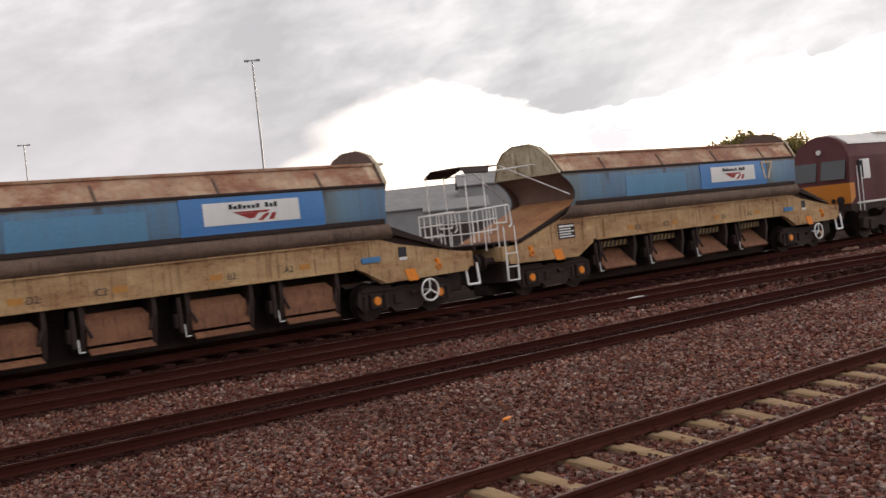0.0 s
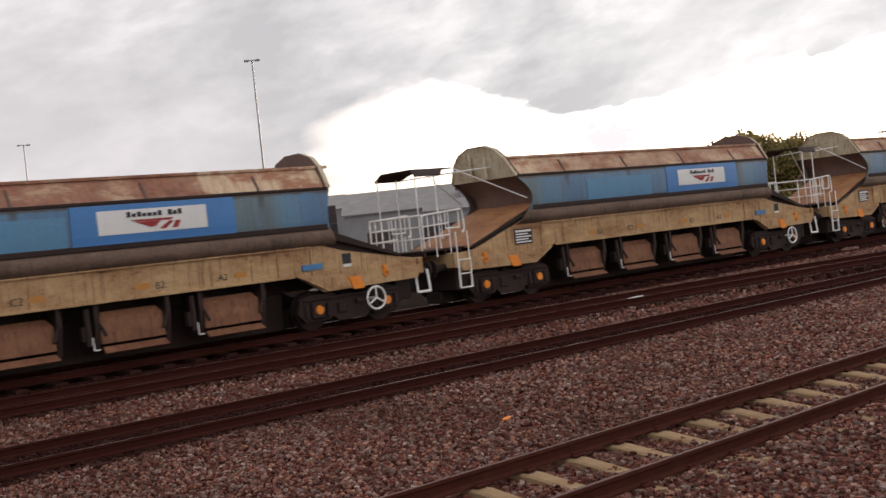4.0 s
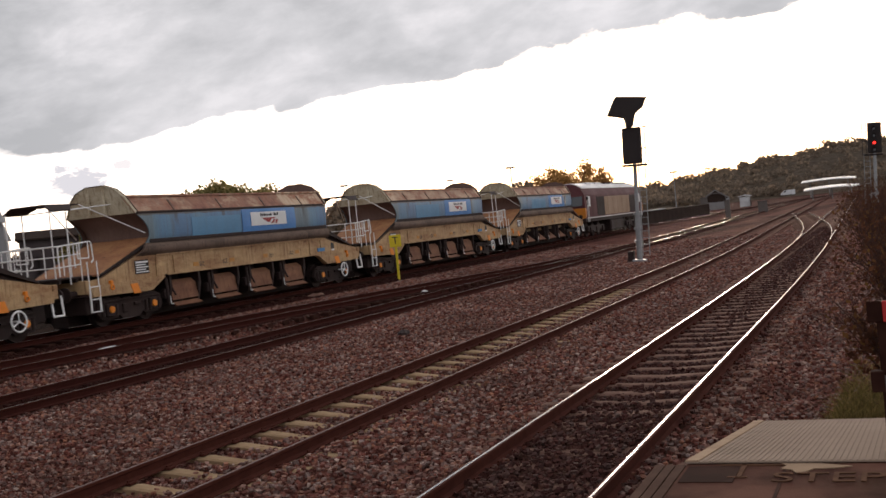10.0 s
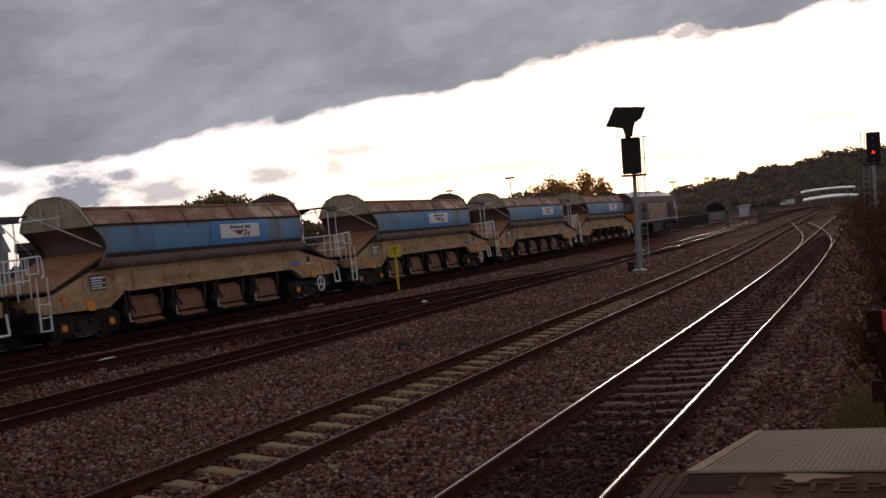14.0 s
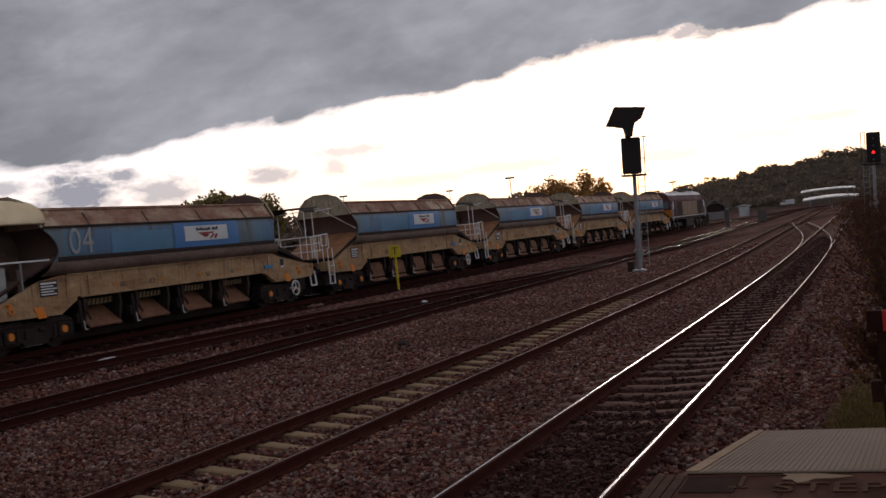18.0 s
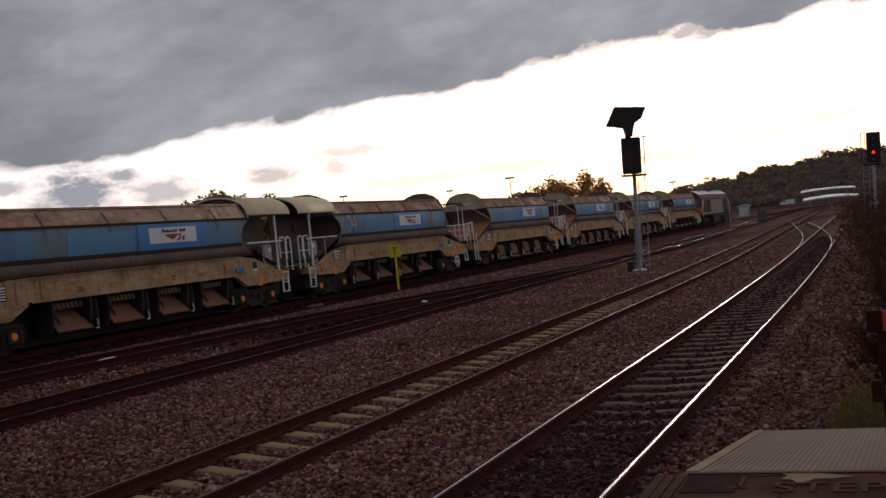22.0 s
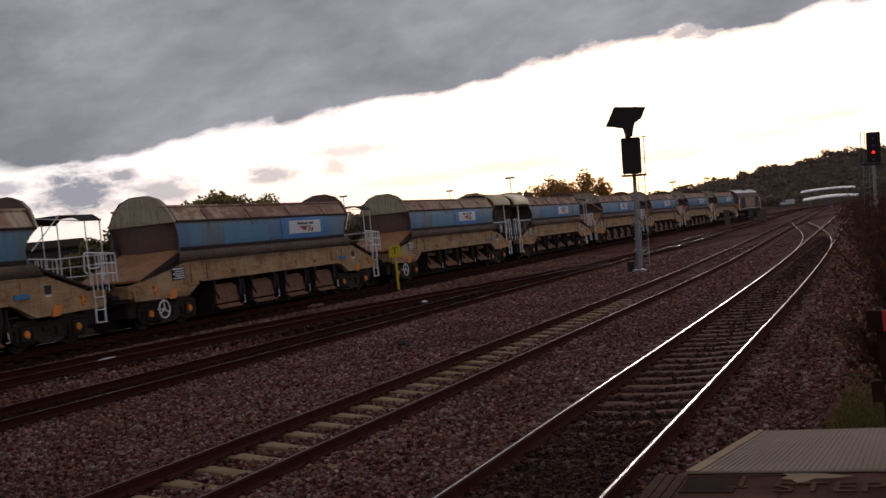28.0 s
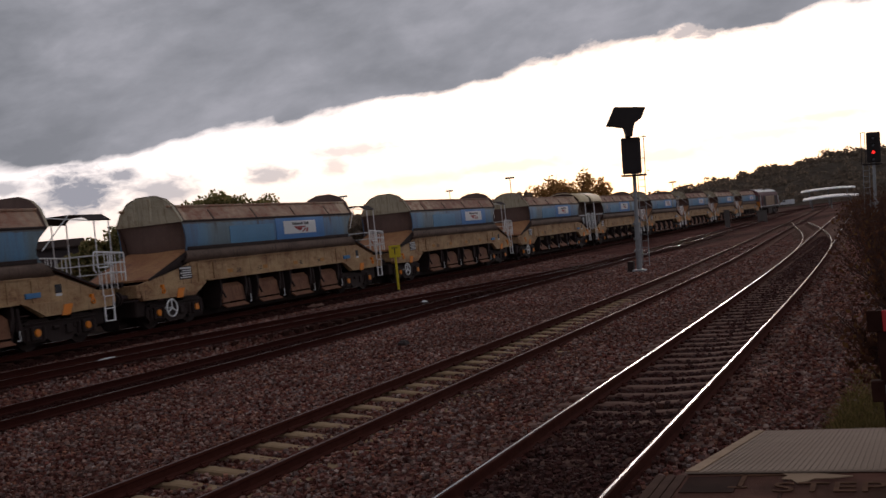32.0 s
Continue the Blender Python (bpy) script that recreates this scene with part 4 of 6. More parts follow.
    # cross members, floor and hopper inside
    for e in (-1, 1):
        bm = bm_new()
        bx(bm, e * 8.5 - 0.09, -1.3, 1.02, e * 8.5 + 0.09, 1.3, 1.42, 0.02)
        part("headstock", bm, CREAM, w, "cream end beam")
    # low dark boxes added to block the lit ground seen under the wagon
    for nm, box, bev in (("centre_sill", (-8.3, -0.25, 0.95, 8.3, 0.25, 1.25), 0.0), ("hopper_floor", (-5.2, -1.1, 1.35, 5.2, 1.1, 1.86), 0.0),
                         ("discharge_trunk", (-5.0, -0.30, 0.07, 5.0, 0.30, 0.945), 0.02),
                         ("brake_rigging", (-8.35, -0.30, 0.10, -5.05, 0.30, 0.40), 0.02), ("brake_rigging", (5.05, -0.30, 0.10, 8.35, 0.30, 0.40), 0.02),
                         ("drawgear_box", (-8.35, -1.0, 0.42, -7.85, 1.0, 0.94), 0.03), ("drawgear_box", (7.85, -1.0, 0.42, 8.35, 1.0, 0.94), 0.03)):
        bm = bm_new()
        bx(bm, *box, bev)
        part(nm, bm, GUNK, w)
    for e in (-1, 1):
        # arched upper end plate
        arch = [(-1.30, 3.28), (-1.0, 3.80), (-0.72, 4.05), (-0.3, 4.2), (0.3, 4.2), (0.72, 4.05), (1.0, 3.80), (1.30, 3.28)]
        bm = bm_new()
        loft(bm, [[(e * (end_x(z, e) - 0.0), y, z) for y, z in arch], [(e * (end_x(z, e) - 0.05), y, z) for y, z in arch]])
        for y in (-0.30, 0.30):
            bx(bm, e * 6.25 - 0.03, y - 0.05, 3.32, e * 6.25 + 0.03, y + 0.05, 4.1, 0.01)
        loft(bm, [[(e * (end_x(z, e) + 0.03), y * 1.02, z + 0.02) for y, z in arch], [(e * (end_x(z, e) - 0.09), y * 1.02, z + 0.02) for y, z in arch]], closed=False)
        part("end_arch", bm, ARCH, w, "cream arched end plate")
        # dark plate inside the arch, its backlit shade put into the colour
        bm = bm_new()
        lin = [(y * 1.035, z + 0.03) for y, z in arch]
        loft(bm, [[(e * (end_x(z, e) - 0.10), y, z) for y, z in lin], [(e * (end_x(z, e) - 0.13), y, z) for y, z in lin]])
        part("arch_lining", bm, END_DARK, w, "dark plate for the backlit inner face of the end plate")
        # lower end sheet slopes in towards the chutes
        bm = bm_new()
        rows = []
        for k in range(9):
            t = k / 8
            z = 3.30 - 1.3 * t
            half = on_side(max(2.38, z)) if z > 2.38 else 1.30 - (2.38 - z) * 0.4
            x = end_x(max(z, 2.6), e) - 0.06 - 0.22 * math.sin(t * 2.2)
            rows.append([(e * (x + 0.42 * (1 - q * q) * math.sin(t * 2.6)), half * 0.985 * q, z) for q in (-1, -0.75, -0.5, -0.25, 0, 0.25, 0.5, 0.75, 1)])
        back = [[(p[0] - e * 0.06, p[1], p[2]) for p in r] for r in rows[::-1]]
        loft(bm, rows + back + [rows[0]], closed=False)
        part("end_sheet", bm, END_DARK, w, "dark curved hopper end sheet", True)
        # rusty sloping deck above the bogie, dished at its upper end
        bm = bm_new()
        rows = []
        for x, z, up in ((7.88, 1.56, 0.0), (7.2, 1.82, 0.02), (6.5, 2.08, 0.05), (5.9, 2.30, 0.10), (5.5, 2.44, 0.17), (5.25, 2.52, 0.22)):
            rows.append([(e * x, 1.24 * q, z + up * (1 - q * q)) for q in (-1, -0.7, -0.35, 0, 0.35, 0.7, 1)])
        under = [[(p[0], p[1], p[2] - 0.06) for p in r] for r in rows[::-1]]
        loft(bm, rows + under + [rows[0]], closed=False)
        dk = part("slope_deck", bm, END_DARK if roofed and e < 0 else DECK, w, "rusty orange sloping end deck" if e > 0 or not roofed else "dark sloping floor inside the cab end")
        for s in (-1, 1):
            if roofed and e < 0:
                break
            bm = bm_new()
            slab(bm, [(e * 5.36, 2.47), (e * 7.92, 1.56), (e * 7.92, 1.50), (e * 5.36, 2.40 if e < 0 else 2.25)], 1, *sorted((s * 1.245, s * 1.29)))
            part("deck_edge", bm, GUNK, dk, "dark steel deck edge")
        bm = bm_new()
        for s in (-1, 1):
            slab(bm, [(e * 5.4, 2.36), (e * 7.85, 1.50), (e * 7.6, 1.42), (e * 5.4, 1.62)] if e > 0 or not roofed else [(-5.4, 1.84), (-6.3, 1.80), (-7.6, 1.34), (-5.4, 1.30)], 1, *sorted((s * 1.08, s * 1.15)))
        bx(bm, e * 6.6 - 0.5, -0.7, 1.25, e * 6.6 + 0.5, 0.7, 1.7, 0.02)
        tube(bm, (e * 7.9, -0.5, 1.3), (e * 7.0, -0.5, 1.55), 0.09, 10)
        tube(bm, (e * 7.9, 0.5, 1.3), (e * 7.0, 0.5, 1.55), 0.09, 10)
        part("end_equipment", bm, GUNK, w, "dark pipes and cylinders under the slope")
        for s in (-1, 1):
            bm = bm_new()
            tube(bm, (e * 8.55, s * 0.86, 1.06), (e * 9.0, s * 0.86, 1.06), 0.10, 12)
            tube(bm, (e * 8.98, s * 0.86, 1.06), (e * 9.04, s * 0.86, 1.06), 0.22, 16)
            part("buffer", bm, GUNK, w, "black round buffer")
    for e in (-1, 1):
        bm = bm_new()
        bars(bm, [(e * 8.5, 0, 1.05), (e * 9.12, 0, 1.0)], 0.05)
        part("coupling", bm, GUNK, w)
        bm = bm_new()
        bars(bm, [(e * 8.5, 0.35, 0.95), (e * 8.8, 0.33, 0.6), (e * 9.1, 0.3, 0.72)], 0.025)
        part("brake_hose", bm, GUNK, w)
    # the load: dark ballast inside
    bm = bm_new()
    rings = []
    for i in range(25):
        x = -5.7 + 11.4 * i / 24
        rings.append([(x, y, 3.45 - abs(y) * 0.25 + 0.10 * noise.noise((x * 1.3, y * 2, variant == "open"))) for y in (-1.2, -0.6, 0, 0.6, 1.2)])
    loft(bm, rings, closed=False)
    part("load", bm, END_DARK, w, "dark ballast load")
    # chutes below the solebar
    for i, x in enumerate((-3.80, -1.47, 0.86, 3.19)):
        for s in (-1, 1):
            ch = bm_new()
            if opened:
                loft(ch, [[(x - 0.62, s * 0.62, 1.0), (x + 0.62, s * 0.62, 1.0), (x + 0.62, s * 0.58, 0.98), (x - 0.62, s * 0.58, 0.98)],
                          [(x - 0.70, s * 1.26, 0.42), (x + 0.70, s * 1.26, 0.42), (x + 0.70, s * 1.24, 0.38), (x - 0.70, s * 1.24, 0.38)]])
            else:
                loft(ch, [[(x - 0.60, s * 0.98, 1.10), (x + 0.60, s * 0.98, 1.10), (x + 0.60, s * 0.93, 1.10), (x - 0.60, s * 0.93, 1.10)],
                          [(x - 0.69, s * 1.10, 0.95), (x + 0.69, s * 1.10, 0.95), (x + 0.69, s * 1.05, 0.95), (x - 0.69, s * 1.05, 0.95)],
                          [(x - 0.70, s * 1.16, 0.46), (x + 0.70, s * 1.16, 0.46), (x + 0.70, s * 1.11, 0.46), (x - 0.70, s * 1.11, 0.46)]])
                loft(ch, [[(x - 0.68, s * 1.13, 0.40), (x + 0.68, s * 1.13, 0.40), (x + 0.68, s * 1.09, 0.38), (x - 0.68, s * 1.09, 0.38)],
                          [(x - 0.70, s * 1.32, 0.28), (x + 0.70, s * 1.32, 0.28), (x + 0.70, s * 1.28, 0.26), (x - 0.70, s * 1.28, 0.26)]])
            chute = part("chute", ch, CHUTE, w, "ochre-dusted discharge chute" + (" swung open" if opened else ""))
            for dx in (-0.78, 0.78):
                cheek = bm_new()
                slab(cheek, [(s * 0.4, 1.28), (s * 1.2, 1.28), (s * 1.22, 0.9), (s * 1.08, 0.32), (s * 0.5, 0.30)], 0, x + dx - 0.05, x + dx + 0.05)
                tube(cheek, (x + dx, s * 1.15, 1.0), (x + dx * 0.8, s * 1.24, 0.62), 0.035, 6)
                part("chute_cheek", cheek, GUNK, chute, "black chute side plate")
            cheek = bm_new()
            tube(cheek, (x - 0.98, s * 1.16, 1.2), (x - 0.98, s * 1.2, 0.45), 0.06, 8)
            bx(cheek, x - 1.10, min(s * 1.0, s * 1.18), 0.55, x - 0.90, max(s * 1.0, s * 1.18), 0.85, 0.02)
            part("door_gear", cheek, GUNK, chute, "black door cylinder and gear")
            lv = bm_new()
            bars(lv, [(x - 0.92, s * 1.24, 0.62), (x - 0.92, s * 1.26, 0.36), (x - 0.80, s * 1.26, 0.36)], 0.013)
            part("lever", lv, WHITE, chute, "small pale lever")
            if opened:
                hz_ = bm_new()
                bx(hz_, x - 0.66, min(s * 0.98, s * 1.02), 1.02, x + 0.66, max(s * 0.98, s * 1.02), 1.20, 0.004)
                bar = part("hazard_bar", hz_, BLACK, chute, "black bar with yellow slanted stripes")
                st = bm_new()
                for k in range(7):
                    xa = x - 0.62 + k * 0.18
                    slab(st, [(xa, 1.025), (xa + 0.07, 1.025), (xa + 0.14, 1.195), (xa + 0.07, 1.195)], 1, *sorted((s * 1.021, s * 1.025)))
                part("stripe", st, HAZARD_Y, bar)
    for cx in (-6.45, 6.45):
        build_bogie(w, cx)
    # brake hand wheel, right-hand bogie on either side
    for s in (-1, 1):
        d = 1 if s < 0 else -1
        bm = bm_new()
        cx = d * 7.0 if s < 0 else d * -7.0
        ring(bm, (cx, s * 1.34, 0.58), 0.27, 0.026, 22)
        for k in range(3):
            t = math.pi / 2 + k * 2.094
            tube(bm, (cx, s * 1.34, 0.58), (cx + 0.27 * math.cos(t), s * 1.34, 0.58 + 0.27 * math.sin(t)), 0.022, 6)
        tube(bm, (cx, s * 1.37, 0.58), (cx, s * 1.02, 0.58), 0.03, 8)
        part("hand_wheel", bm, WHITE, w, "white brake hand wheel")
        # steps at the right-hand end, ladder at the platform end
        bm = bm_new()
        bars(bm, [(8.35, s * 1.22, 1.1), (8.35, s * 1.28, 0.55), (8.75, s * 1.28, 0.55), (8.75, s * 1.22, 1.1)], 0.035)
        if s < 0:
            part("step_iron", bm, WHITE, w, "white U-shaped step")
        else:
            bm.free()
        bm = bm_new()
        for dx in (-8.47, -8.07):
            if not roofed:
                bars(bm, [(dx, s * 1.29, 1.95), (dx, s * 1.30, 1.25)], 0.02)
            bars(bm, [(dx, s * 1.30, 1.25), (dx, s * 1.30, 0.52)], 0.033)
        for zz in (0.50, 0.86, 1.22):
            bx(bm, -8.47, s * 1.30 - 0.05, zz - 0.015, -8.07, s * 1.30 + 0.05, zz + 0.015)
        part("ladder", bm, WHITE, w, "white steel ladder")
    # walkway at the left-hand end
    if roofed:
        bm = bm_new()
        rp = [(1.33 * math.sin(a), 3.40 + 0.72 * math.cos(a) ** 0.9 if abs(a) < 1.57 else 3.40) for a in (-1.571 + 3.142 * i / 16 for i in range(17))]
        loft(bm, [[(x, y * k, z + o) for y, z in rp] + [(x, y * k, z + o - 0.05) for y, z in rp[::-1]] for x, k, o in ((-9.0, 1.0, 0.0), (-8.9, 1.01, 0.02), (-5.95, 1.01, 0.03))])
        part("cab_roof", bm, CAB_CREAM, w, "curved cream cab roof", True)
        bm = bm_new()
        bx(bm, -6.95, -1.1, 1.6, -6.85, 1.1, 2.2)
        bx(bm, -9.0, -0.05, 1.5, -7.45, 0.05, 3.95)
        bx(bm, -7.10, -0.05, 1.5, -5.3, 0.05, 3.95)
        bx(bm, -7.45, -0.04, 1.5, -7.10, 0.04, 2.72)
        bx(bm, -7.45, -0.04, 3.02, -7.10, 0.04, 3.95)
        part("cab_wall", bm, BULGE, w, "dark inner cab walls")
        for s in (-1, 1):
            bm = bm_new()
            bars(bm, [(-8.0, s * 1.22, 1.30), (-8.0, s * 1.22, 3.42)], 0.045)
            post = part("cab_post", bm, WHITE, w, "white roof post")
            bm = bm_new()
            bars(bm, [(-8.35, s * 1.24, 2.40), (-5.9, s * 1.28, 2.40)], 0.028)
            part("waist_rail", bm, WHITE, post, "white waist rail")
            bm = bm_new()
            bars(bm, [(-6.95, s * 1.25, 1.62), (-6.95, s * 1.25, 2.38)], 0.03)
            part("rail_post", bm, GALV, post)
            for xa, xb, low in ((-8.22, -8.62, 1.30), (-8.70, -9.02, 1.25)):
                bm = bm_new()
                bars(bm, [(xa, s * 1.22, low + 0.45), (xa, s * 1.22, 2.42), (xa - 0.08, s * 1.22, 2.52), (xb + 0.08, s * 1.22, 2.52), (xb, s * 1.22, 2.42), (xb, s * 1.22, low)], 0.026)
                loop = part("grab_loop", bm, WHITE, w, "white tubular grab rail")
                bm = bm_new()
                bars(bm, [(xa, s * 1.22, 1.95), (xb, s * 1.22, 1.95)], 0.02)
                part("cross_bar", bm, WHITE, loop)
        bm = bm_new()
        bx(bm, -9.05, -1.2, 1.30, -7.75, 1.2, 1.36, 0.01)
        part("cab_floor", bm, GUNK, w)
        bm = bm_new()
        bx(bm, -7.85, -1.10, 1.38, -7.32, -0.25, 2.30, 0.03)
        box_ = part("control_box", bm, GALV, w, "grey control cabinet in the cab end")
        for s in (-1, 1):
            bm = bm_new()
            bx(bm, -7.75, min(s * 1.101, s * 1.108), 2.02, -7.55, max(s * 1.101, s * 1.108), 2.18)
            part("notice", bm, PANEL, box_, "small white notice")
        bm = bm_new()
        bx(bm, -7.85, 0.25, 1.38, -7.32, 1.10, 2.30, 0.03)
        part("control_box", bm, GALV, w, "grey control cabinet in the cab end")
    else:
        bm = bm_new()
        bx(bm, -9.4, -1.0, 1.50, -7.95, 1.0, 1.55, 0.01)
        for x in (-9.3, -8.6, -8.1):
            bx(bm, x - 0.04, -1.0, 1.40, x + 0.04, 1.0, 1.499)
        part("walkway", bm, GUNK, w, "dark chequer-plate walkway")
        for s in (-1, 1):
            bm = bm_new()
            bars(bm, [(-9.38, s * 1.1, 1.60), (-9.38, s * 1.1, 2.40), (-9.33, s * 1.1, 2.45), (-8.07, s * 1.12, 2.53), (-8.02, s * 1.12, 2.48), (-7.98, s * 1.12, 2.0), (-8.08, s * 1.12, 1.92)], 0.024)
            rl = part("railing", bm, WHITE, w, "white tubular railing")
            bm = bm_new()
            bars(bm, [(-9.38, s * 1.1, 2.16), (-8.5, s * 1.1, 2.20)], 0.018)
            part("middle_rail", bm, WHITE, rl)
            bm = bm_new()
            bars(bm, [(-9.38, s * 1.1, 1.86), (-8.5, s * 1.1, 1.90)], 0.018)
            part("lower_rail", bm, WHITE, rl)
            bm = bm_new()
            bars(bm, [(-8.62, s * 1.12, 2.5), (-8.62, s * 1.12, 2.06), (-8.16, s * 1.12, 2.06), (-8.16, s * 1.12, 2.5)], 0.02)
            part("gate_loop", bm, WHITE, rl, "white gate loop")
            for x, low in ((-9.2, 1.62), (-8.98, 1.36), (-8.74, 1.80), (-8.5, 1.36)):
                bm = bm_new()
                bars(bm, [(x, s * 1.1, low), (x, s * 1.1, 2.48)], 0.018)
                part("rail_post", bm, WHITE, rl)
            if s > 0:
                bm = bm_new()
                bars(bm, [(-9.38, -1.1, 2.45), (-9.38, 1.1, 2.45)], 0.024)
                for zz in (2.16, 1.86):
                    bars(bm, [(-9.38, -1.1, zz), (-9.38, 1.1, zz)], 0.018)
                er = part("end_railing", bm, WHITE, w, "white tubular end railing")
                for yy in (-0.6, 0.6):
                    bm = bm_new()
                    bars(bm, [(-9.38, yy, 1.6), (-9.38, yy, 2.45)], 0.018)
                    part("rail_post", bm, WHITE, er)
            for x in (-9.22, -8.57):
                bm = bm_new()
                bars(bm, [(x, s * 0.80, 1.4), (x, s * 0.80, 3.50)], 0.021)
                part("canopy_post", bm, WHITE, w, "slim white canopy post")
            for pa, pb in (((-7.76, s * 0.58, 3.65), (-5.77, s * 1.32, 2.66)), ((-8.42, s * 0.80, 3.47), (-6.28, s * 0.55, 3.62))):
                bm = bm_new()
                bars(bm, [pa, pb], 0.017)
                part("stay", bm, PANEL, w, "thin steel stay from canopy to hopper")
        bm = bm_new()
        bx(bm, -9.2, -0.60, 3.635, -7.75, 0.60, 3.665, 0.006)
        for s in (-1, 1):
            eave = [[(-9.2, s * 0.60, 3.665), (-8.1, s * 0.60, 3.665)], [(-9.26, s * 0.86, 3.48), (-8.40, s * 0.86, 3.48)]]
            loft(bm, [[a, b_, (b_[0], b_[1], b_[2] - 0.03), (a[0], a[1], a[2] - 0.03)] for a, b_ in eave])
        part("canopy", bm, GUNK, w, "dark thin canopy plate")
    return w


# ---------- the locomotive ----------
BEIGE = worn("faded_gold_band_paint", (0.36, 0.24, 0.16), (0.24, 0.15, 0.10), 0.7, 0.6, spec=0.2)


def build_loco():
    """Local space: x = 0 at the rear buffer beam, nose towards +x."""
    lo = thing("diesel_locomotive", "maroon diesel freight locomotive with amber band and grey roof", "locomotive")
    LEN = 20.6
    sec = [(1.32, 1.35), (1.32, 2.75), (1.28, 3.05), (0.95, 3.55), (0.55, 3.80), (0.25, 3.88)]

    def ringat(x, grow=1.0, lowz=None, cut=None):
        pts = [(y * grow, z) for y, z in sec]
        return [(x, -y, z) for y, z in pts] + [(x, y, z) for y, z in pts[::-1]]
    # body between the cabs
    bm = bm_new()
    loft(bm, [ringat(2.5), ringat(LEN - 2.5)])
    part("body", bm, MAROON, lo, "maroon body side")
    for end, (xa, xb) in (("rear", (0.35, 2.5)), ("front", (LEN - 0.35, LEN - 2.5))):
        d = 1 if xb > xa else -1
        cab = bm_new()
        low = [(1.30, 1.30), (1.32, 2.05), (1.32, 2.1)]
        prof = [(1.28, 1.25), (1.31, 2.1), (1.22, 3.05), (0.95, 3.52), (0.55, 3.76), (0.25, 3.86)]
        xs = [xa + d * 0.0, xa + d * 0.05, xa + d * 0.32, xa + d * 0.42, xa + d * 0.5, xa + d * 0.55]
        face = [(xs[i], -y, z) for i, (y, z) in enumerate(prof)] + [(xs[i], y, z) for i, (y, z) in reversed(list(enumerate(prof)))]
        back = [(xb, -y, z) for y, z in sec] + [(xb, y, z) for y, z in sec[::-1]]
        loft(cab, [face, back])
        c = part("cab", cab, MAROON, lo, "maroon driving cab")
        am = bm_new()
        slab(am, [(-1.29, 1.40), (1.29, 1.40), (1.30, 2.12), (-1.30, 2.12)], 0, *sorted((xa - d * 0.012, xa + d * 0.04)))
        for s in (-1, 1):
            slab(am, [(xa, 1.40), (xa + d * 0.35, 1.62), (xa + d * 0.35, 2.12), (xa, 2.12)], 1, *sorted((s * 1.27, s * 1.326)))
        part("nose_panel", am, GOLD, c, "amber nose panel")
        for s in (-1, 1):
            wd = bm_new()
            y0, y1 = sorted((s * 0.10, s * 1.10))
            for (ya, yb) in ((y0, y1),):
                f = [(xa + d * 0.07, ya, 2.28), (xa + d * 0.07, yb, 2.28), (xa + d * 0.27, yb * 0.97, 2.95), (xa + d * 0.27, ya, 2.95)]
                loft(wd, [[(p[0] - d * 0.012, p[1], p[2]) for p in f], [(p[0] + d * 0.03, p[1], p[2]) for p in f]])
            part("windscreen", wd, GLASS, c, "dark windscreen")
            sw = bm_new()
            x0, x1 = sorted((xa + d * 0.95, xa + d * 1.6))
            bx(sw, x0, min(s * 1.27, s * 1.333), 2.22, x1, max(s * 1.27, s * 1.333), 2.92, 0.02)
            win = part("side_window", sw, PANEL, c, "cab side window with pale blind")
            sg = bm_new()
            bx(sg, x0 - 0.18, min(s * 1.27, s * 1.337), 2.26, x0 + 0.12, max(s * 1.27, s * 1.337), 2.88, 0.01)
            part("window_glass", sg, GLASS, win)
            hl = bm_new()
            tube(hl, (xa, s * 0.92, 1.52), (xa - d * 0.06, s * 0.92, 1.52), 0.15, 14)
            tube(hl, (xa, s * 0.62, 1.52), (xa - d * 0.05, s * 0.62, 1.52), 0.09, 12)
            part("headlight", hl, GLASS, c, "round lamp cluster")
            hr = bm_new()
            bars(hr, [(xa + d * 0.55, s * 1.36, 1.1), (xa + d * 0.55, s * 1.36, 2.7)], 0.02)
            bars(hr, [(xa + d * 0.85, s * 1.36, 1.1), (xa + d * 0.85, s * 1.36, 2.7)], 0.02)
            part("handrail", hr, PANEL, c)
            bf = bm_new()
            tube(bf, (xa - d * 0.02, s * 0.86, 1.05), (xa - d * 0.5, s * 0.86, 1.05), 0.11, 12)
            tube(bf, (xa - d * 0.5, s * 0.86, 1.05), (xa - d * 0.56, s * 0.86, 1.05), 0.24, 16)
            part("buffer", bf, GUNK, lo, "black oval buffer")
        mk = bm_new()
        tube(mk, (xa + d * 0.35, 0, 3.3), (xa + d * 0.26, 0, 3.3), 0.09, 12)
        part("marker_lamp", mk, PANEL, c)
    ro = bm_new()
    rp = [(1.02, 3.49), (0.96, 3.57), (0.56, 3.82), (0.25, 3.90)]
    rr = lambda x: [(x, -y, z + 0.012) for y, z in rp] + [(x, y, z + 0.012) for y, z in rp[::-1]]
    loft(ro, [rr(1.05), rr(LEN - 1.05)])
    roof = part("roof", ro, ROOF_GREY, lo, "pale grey curved roof")
    for k, (x, wd) in enumerate(((5.0, 1.6), (7.6, 1.6), (11.0, 2.0), (14.2, 2.2), (16.6, 1.4))):
        v = bm_new()
        bx(v, x - wd / 2, -0.6, 3.85, x + wd / 2, 0.6, 3.96, 0.03)
        part("roof_vent", v, GUNK if k in (2,) else ROOF_GREY, roof)
